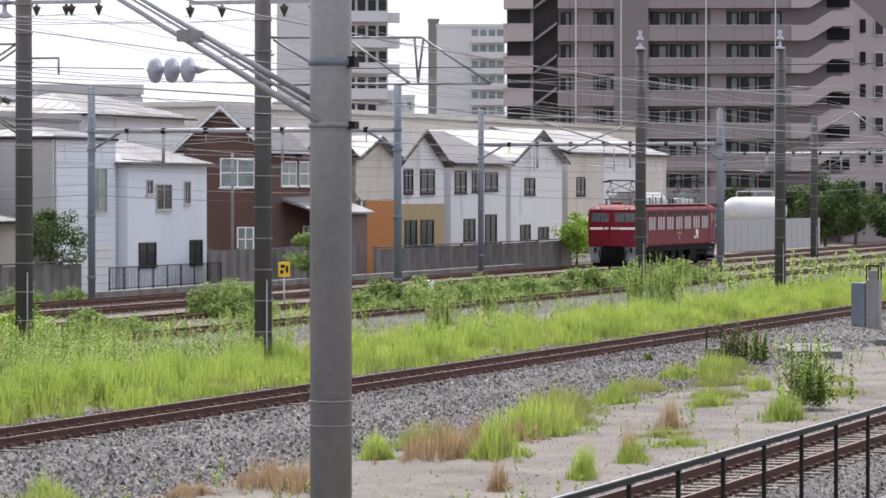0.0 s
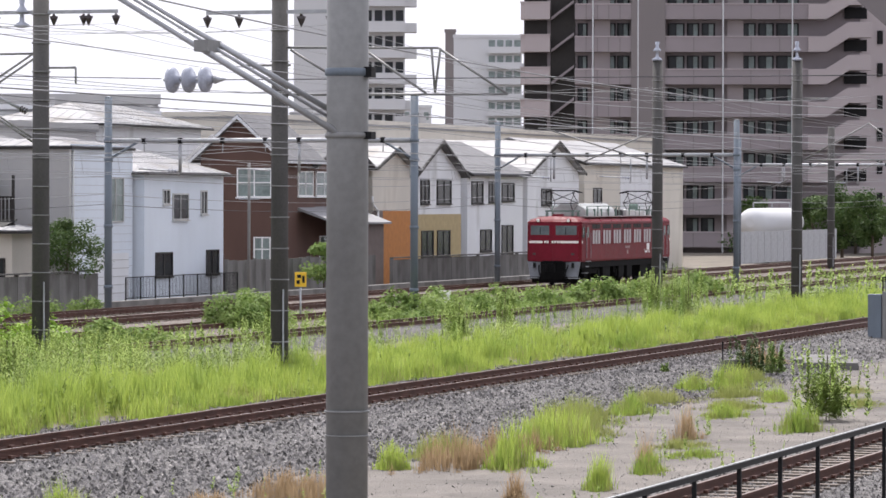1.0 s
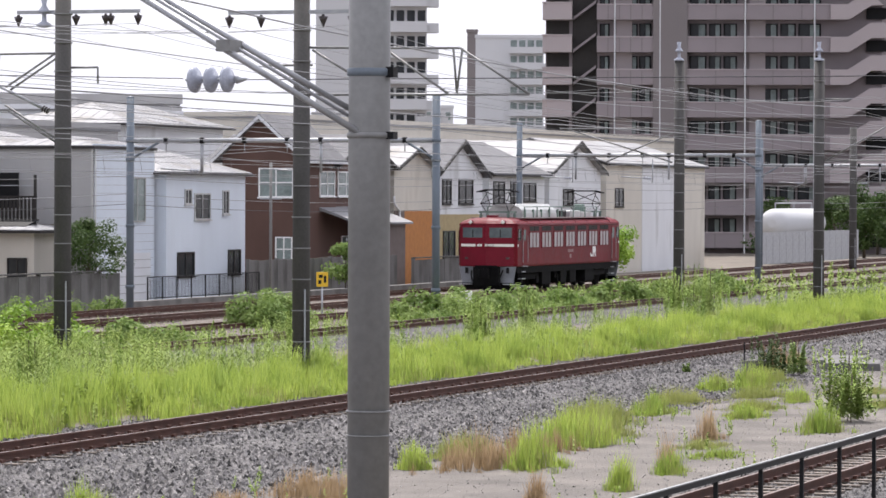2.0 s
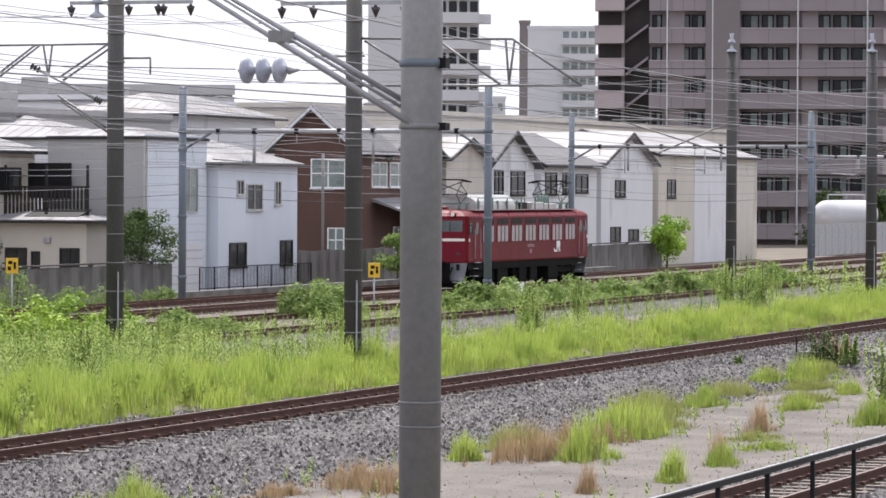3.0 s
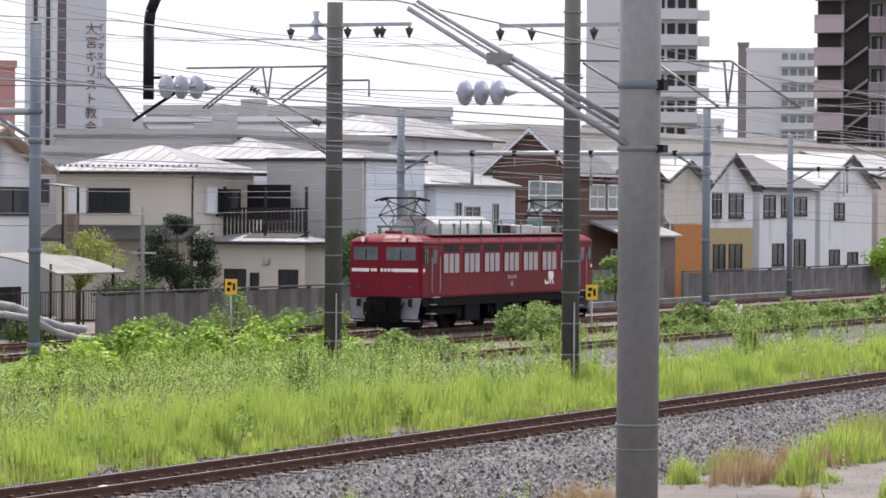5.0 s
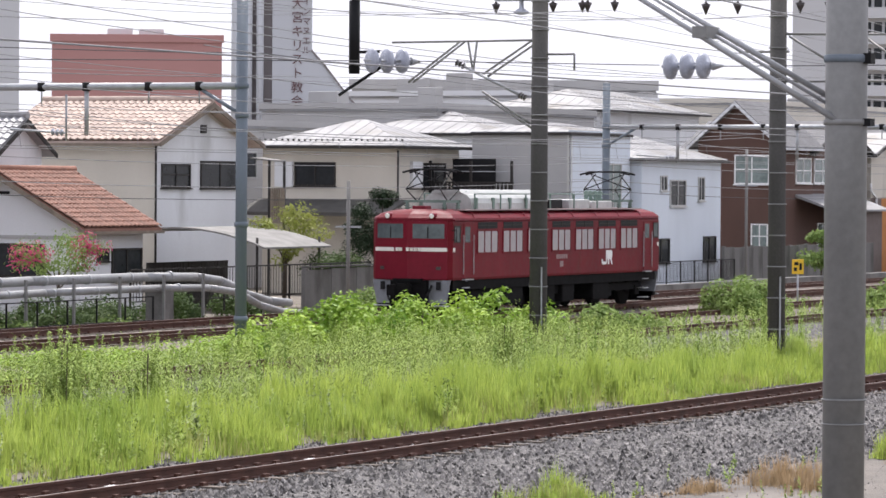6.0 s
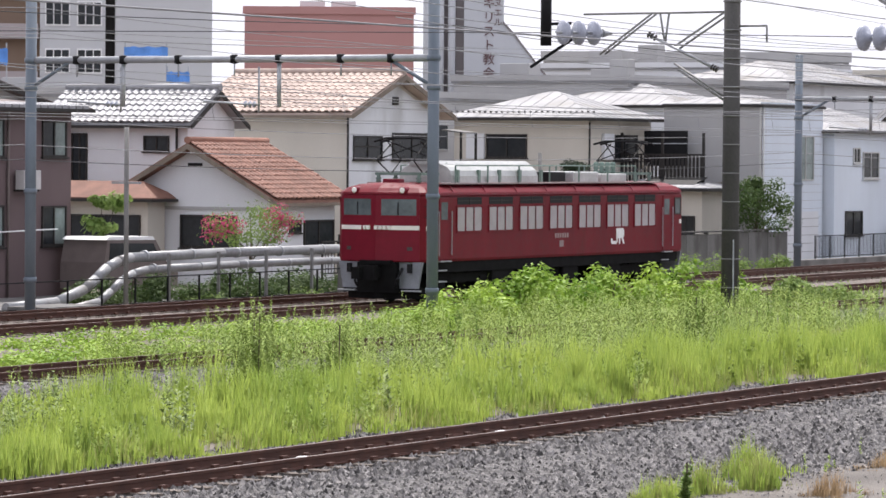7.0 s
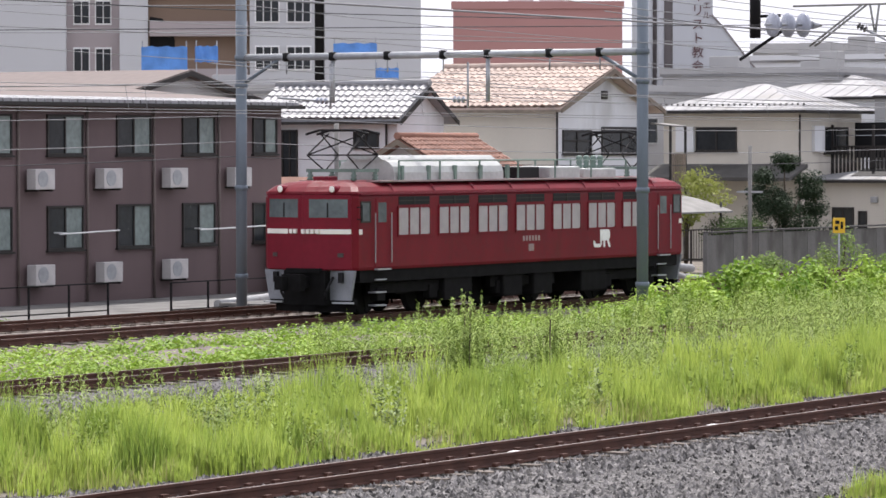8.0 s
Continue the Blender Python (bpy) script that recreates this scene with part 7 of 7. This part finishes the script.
tree(-65.0, 130.2, 4.2, [(0, 0, 4.1, 0.55), (-0.5, -1.0, 3.3, 0.7), (0.4, 0.9, 3.1, 0.75), (0, -1.2, 2.3, 0.9), (0.3, 1.2, 2.1, 0.85), (-0.3, 0, 2.6, 0.8), (0.4, -0.6, 1.5, 0.8), (0.3, 0.9, 1.2, 0.7)], G_PINE, 0.05, 300, "dark clipped garden pine with layered pads", "garden_pine", 0.13, 91)
tree(-66.5, 125.0, 3.7, [(0, -1.4, 3.1, 0.8), (0.2, 0.2, 3.4, 0.85), (0, 1.5, 2.8, 0.8), (0.3, 0, 2.4, 0.8)], G_STRAW, 0.07, 90, "yellow-green garden tree behind the wall", "garden_tree", 0.09, 92)
tree(-64.0, 124.3, 2.2, [(0, -1.2, 1.5, 0.75), (0, 0.3, 1.7, 0.85), (0, 1.6, 1.4, 0.75), (0.3, 0, 1.0, 0.8)], G_DARK, 0.06, 150, "dense dark green hedge bush", "hedge_bush", 0.08, 93)
tree(-66.0, 108.0, 3.0, [(0, -1.8, 2.3, 0.7), (0, 0, 2.6, 0.8), (0, 1.6, 2.4, 0.7), (0.3, -0.8, 1.8, 0.7), (0.3, 0.9, 1.9, 0.7)], G_MID, 0.055, 60, "crepe myrtle with pink blossom before the low house", "myrtle_tree", 0.07, 94, G_PINK)
tree(-63.2, 143.4, 3.7, [(0, -1.2, 2.8, 0.9), (0, 0.6, 3.1, 0.9), (0.2, 1.5, 2.4, 0.8), (0.2, -0.3, 2.0, 0.9), (0, 0.3, 3.6, 0.5)], G_DARK, 0.07, 110, "round dark green tree above the concrete wall", "garden_tree", 0.1, 95)
tree(-60.6, 214.0, 3.0, [(0, -1.0, 2.2, 0.9), (0, 1.0, 2.5, 0.9), (0.2, 0, 1.4, 1.0), (0, 2.4, 1.5, 0.8)], G_KUDZU, 0.11, 80, "bright leafy shrub at the end of the wall", "shrub_tree", 0.08, 96)
tree(-60.8, 168.0, 2.8, [(0, 0, 2.3, 0.5), (0.1, 0.4, 1.6, 0.6), (0, -0.5, 1.2, 0.6)], G_MID, 0.08, 90, "climbing green shrub beside the wall", "shrub_tree", 0.05, 97)
tree(-67.3, 101.0, 3.4, [(0, 0, 3.1, 0.35), (0, 0.8, 3.0, 0.4), (0, -0.2, 2.3, 0.45), (0, 0, 1.5, 0.4)], G_MID, 0.09, 60, "climbing vine at the corner of the apartment block", "vine_tree", 0.05, 98)
for i, (x, y, r, h) in enumerate(((-61.8, 94.3, 0.9, 1.2), (-62.0, 98.0, 0.9, 0.9), (-62.2, 101.5, 1.0, 0.9), (-62.3, 105.0, 1.0, 1.0), (-62.2, 109.0, 1.0, 1.1), (-61.0, 97.5, 0.5, 0.5), (-60.9, 103.0, 0.5, 0.5))):
    mound(110 + i, [(x, y, r, h)], 70, G_DARK if i < 5 else G_MID, "dark leafy undergrowth below the silver pipes", "undergrowth", 0.06)
for i, (x, y, r, h) in enumerate(((-60.6, 120.5, 0.8, 1.1), (-60.5, 126.0, 1.1, 1.9), (-60.6, 131.0, 0.9, 1.0), (-60.6, 135.0, 0.9, 1.2), (-60.4, 139.0, 0.8, 0.9), (-60.8, 64.0, 0.8, 0.5), (-60.9, 70.0, 0.8, 0.5), (-60.9, 76.0, 0.8, 0.5))):
    mound(130 + i, [(x, y, r, h)], 60, G_MID, "weedy shrub at the foot of the wall", "weed_shrub", 0.06)
rngw = np.random.default_rng(5)
for i in range(12):
    x, y = -60.0 - (i % 4) * 4 - rngw.uniform(0, 2), 300 + i * 4.2
    hh = rngw.uniform(4.0, 5.6)
    tree(x, y, hh, [(rngw.normal(0, 1.2), rngw.normal(0, 1.2), hh * f, rngw.uniform(1.0, 1.5)) for f in (0.35, 0.5, 0.65, 0.8, 0.92)], G_DARK, 0.16, 90, "dark green tree at the end of the yard", "yard_tree", 0.14, 200 + i)


def tank_site():
    th = thing("storage_tank", (-64.5, 279.0, GROUND), "white horizontal storage tank behind a grey panel fence", "tank")
    bm = bmesh.new()
    lathe(bm, (-0.5, -7, 3.0), (-0.5, 7, 3.0), [(0, 0.3), (0.02, 0.8), (0.06, 1.1), (0.94, 1.1), (0.98, 0.8), (1, 0.3)], 20)
    part("shell", bm, M["farwhite"], th)
    part("saddle", boxes([(-1.3, 0.3, y - 0.2, y + 0.2, 0, 2.3) for y in (-4, 4)]), M["wall_concrete"], th)
    part("top_rail", rods([((-0.5, -6, 4.1), (-0.5, -6, 4.5)), ((-0.5, -6, 4.5), (-0.5, 6, 4.5)), ((-0.5, 6, 4.1), (-0.5, 6, 4.5)), ((-0.5, 0, 4.1), (-0.5, 0, 4.5))], 0.06, 6), M["galv"], th)
    fe = thing("panel_fence", (-61.0, 251.4, GROUND), "grey sheet-steel panel fence round a yard", "fence")
    me = mesh_of(box(-0.04, 0.04, 0.03, 1.97, 0.3, 2.5), "panel", M["galv"])
    for i in range(16):
        piece("panel", me, fe, pose(0, i * 2.0, 0))


tank_site()


def balcony_and_carport():
    th = thing("balcony", (-70.0, 144.6, 3.0), "dark slatted balcony above the lean-to", "balcony")
    slat = mesh_of(box(-0.05, 0.05, -0.02, 0.02, 0, 1.15), "slat", M["dark_frame"])
    for i in range(22):
        piece("slat", slat, th, pose(0.1 + i * 0.175, 0, 0.1))
    part("deck", box(0, 3.9, -0.05, 2.0, 0.0, 0.12), M["wood"], th)
    part("handrail", box(-0.05, 3.95, -0.05, 0.05, 1.25, 1.32), M["dark_frame"], th)
    for x in (0.05, 1.95, 3.85):
        part("post", box(x - 0.05, x + 0.05, 0.0, 0.1, -3.3, 2.2), M["dark_frame"], th)
    part("screen", box(0.4, 2.4, 1.5, 1.6, 0.8, 2.3), M["black"], th)
    part("laundry_rail", rods([((0.1, 0.3, 1.75), (3.8, 0.3, 1.75))], 0.02, 6), M["galv"], th)
    cp = thing("carport", (-66.5, 118.6, GROUND), "carport with a curved pale sheet roof", "carport")
    bm = bmesh.new()
    arc = [(-2.6 + 5.2 * i / 10, 3.05 - 0.35 * (i / 5 - 0.6) ** 2) for i in range(11)]
    prism(bm, arc + [(x, z - 0.06) for x, z in arc[::-1]], "y", 0, 5.2)
    part("roof", bm, M["concrete"], cp)
    for x, y in ((2.2, 0.2), (2.2, 5.0)):
        part("post", rods([((x, y, 0), (x, y, 2.7))], 0.05, 8), M["dark_frame"], cp)


balcony_and_carport()


def house_yard():
    """Wire fence behind the pipes, a dark screen added for the carport's shade and the corner balcony of the large
    cream house.
    """
    steel_fence(-63.2, 108.0, 127.0, 0.1, 1.3, 1.6, "dark wire fence between the pipes and the gardens", 0.2, "wire_fence", "dark_frame", 0.022)
    sc = thing("carport_shade_screen", (-68.6, 118.4, GROUND), "dark board screen added for the shaded carport interior", "screen")
    board = mesh_of(box(-0.03, 0.03, 0.0, 0.185, 0, 1.75), "board", M["dark_frame"])
    for i in range(30):
        piece("board", board, sc, pose(random.uniform(-0.01, 0.01), i * 0.2, 0))
    part("rail", box(-0.08, -0.03, 0, 6.0, 1.4, 1.5), M["dark_frame"], sc)
    wb = thing("corner_balcony", (-70.95, 130.45, 2.65), "weathered timber balcony with a small canopy at the house corner", "balcony")
    part("deck", box(0, 0.9, 0, 1.3, 0, 0.1), M["wood"], wb)
    for i in range(7):
        part("slat", box(0.86, 0.9, 0.05 + 0.18 * i, 0.15 + 0.18 * i, 0.1, 1.35), M["wood"], wb)
    for x, y in ((0.85, 0.03), (0.85, 1.27)):
        part("post", box(x - 0.04, x + 0.04, y - 0.04, y + 0.04, -3.1, 2.45), M["dark_frame"], wb)
    part("canopy", prism(bmesh.new(), [(0, 2.5), (0.95, 2.4), (0.95, 2.45), (0, 2.56)], "y", 0.0, 1.2), M["concrete"], wb, "grey canopy sheet")


house_yard()


# ---- roof tiles, the nearest roofs ----
def tile_field(parent, name, material, origin, across, down, cols, rows, w, l):
    """Curved tiles laid in courses on a slope: across runs along the eave, down runs from the ridge."""
    a, d = Vector(across).normalized(), Vector(down).normalized()
    nrm = a.cross(d)
    if nrm.z < 0:
        nrm = -nrm
    bm = bmesh.new()
    prof = [(0.0, 0.0), (0.18, 0.045), (0.4, 0.06), (0.6, 0.03), (0.8, 0.0), (1.0, 0.005)]
    top = [bm.verts.new((p * w, 0, q + 0.01)) for p, q in prof]
    low = [bm.verts.new((p * w, l * 1.06, q + 0.045)) for p, q in prof]
    lip = [bm.verts.new((p * w, l * 1.06, q)) for p, q in prof]
    for r0, r1 in ((top, low), (low, lip)):
        for i in range(len(prof) - 1):
            bm.faces.new([r0[i], r0[i + 1], r1[i + 1], r1[i]])
    me = mesh_of(bm, name, M[material])
    m0 = Matrix((a.to_4d(), d.to_4d(), nrm.to_4d(), (0, 0, 0, 1))).transposed()
    m0[3] = (0, 0, 0, 1)
    for r in range(rows):
        for c in range(cols):
            p = Vector(origin) + a * (c * w) + d * (r * l)
            piece(name, me, parent, Matrix.Translation(p) @ m0 @ pose(0, 0, random.uniform(0, 0.008), random.uniform(-1, 1), 0, 0))


# dark shrubs added to fill the shade of the gardens behind the pipes
for i, (x, y, r, h) in enumerate(((-63.4, 95.0, 1.1, 1.1), (-63.5, 99.0, 1.2, 1.0), (-63.4, 103.0, 1.2, 1.2), (-63.6, 107.0, 1.2, 1.1), (-63.5, 111.0, 1.2, 1.3), (-63.3, 115.5, 1.1, 1.2))):
    mound(160 + i, [(x, y, r, h)], 110, G_DARK, "dark shrub added for the garden shade behind the silver pipes", "garden_shade_shrub", 0.06)
# pale orange roof: slope towards the camera side, ridge along x
s3 = (7.1 - 5.75) / 3.6
tile_field(big_roof_house, "roof_tile", "terracotta", (-7.1, 3.6, 7.1 + 0.23), (1, 0, 0), (0, -1, -s3), 25, 11, 0.305, 0.4)
tile_field(silver_roof_house, "roof_tile", "silvertile", (-6.3, 1.6, 6.3 + 0.23), (1, 0, 0), (0, -1, -(6.3 - 5.33) / 1.6), 22, 6, 0.305, 0.395)
# red-brown roof: slope towards the railway, ridge along y
s4 = (4.37 - 2.65) / 3.2
tile_field(low_roof_house, "roof_tile", "redtile", (-3.2, -0.5, 4.37 + 0.23), (0, 1, 0), (1, 0, -s4), 18, 13, 0.295, 0.32)


# ---- what moves ----
def motions():
    runs = [(0.0, 192.995), (1.5, 171.675), (6.5, 100.269), (8.0, 78.756)]

    def at(t):
        for (t0, y0), (t1, y1) in zip(runs, runs[1:]):
            if t <= t1:
                return y0 + (y1 - y0) * (t - t0) / (t1 - t0)
        return runs[-1][1]
    walk(loco, [(0.5 * i, pose(-52.7, at(0.5 * i), 0)) for i in range(17)])
    for ws, y in loco_axles:
        rows = []
        for i in range(121):
            t = i / 15.0
            rows.append((t, pose(0, y, 0.56, math.degrees((at(t) - runs[0][1]) / 0.56))))
        walk(ws, rows)


motions()
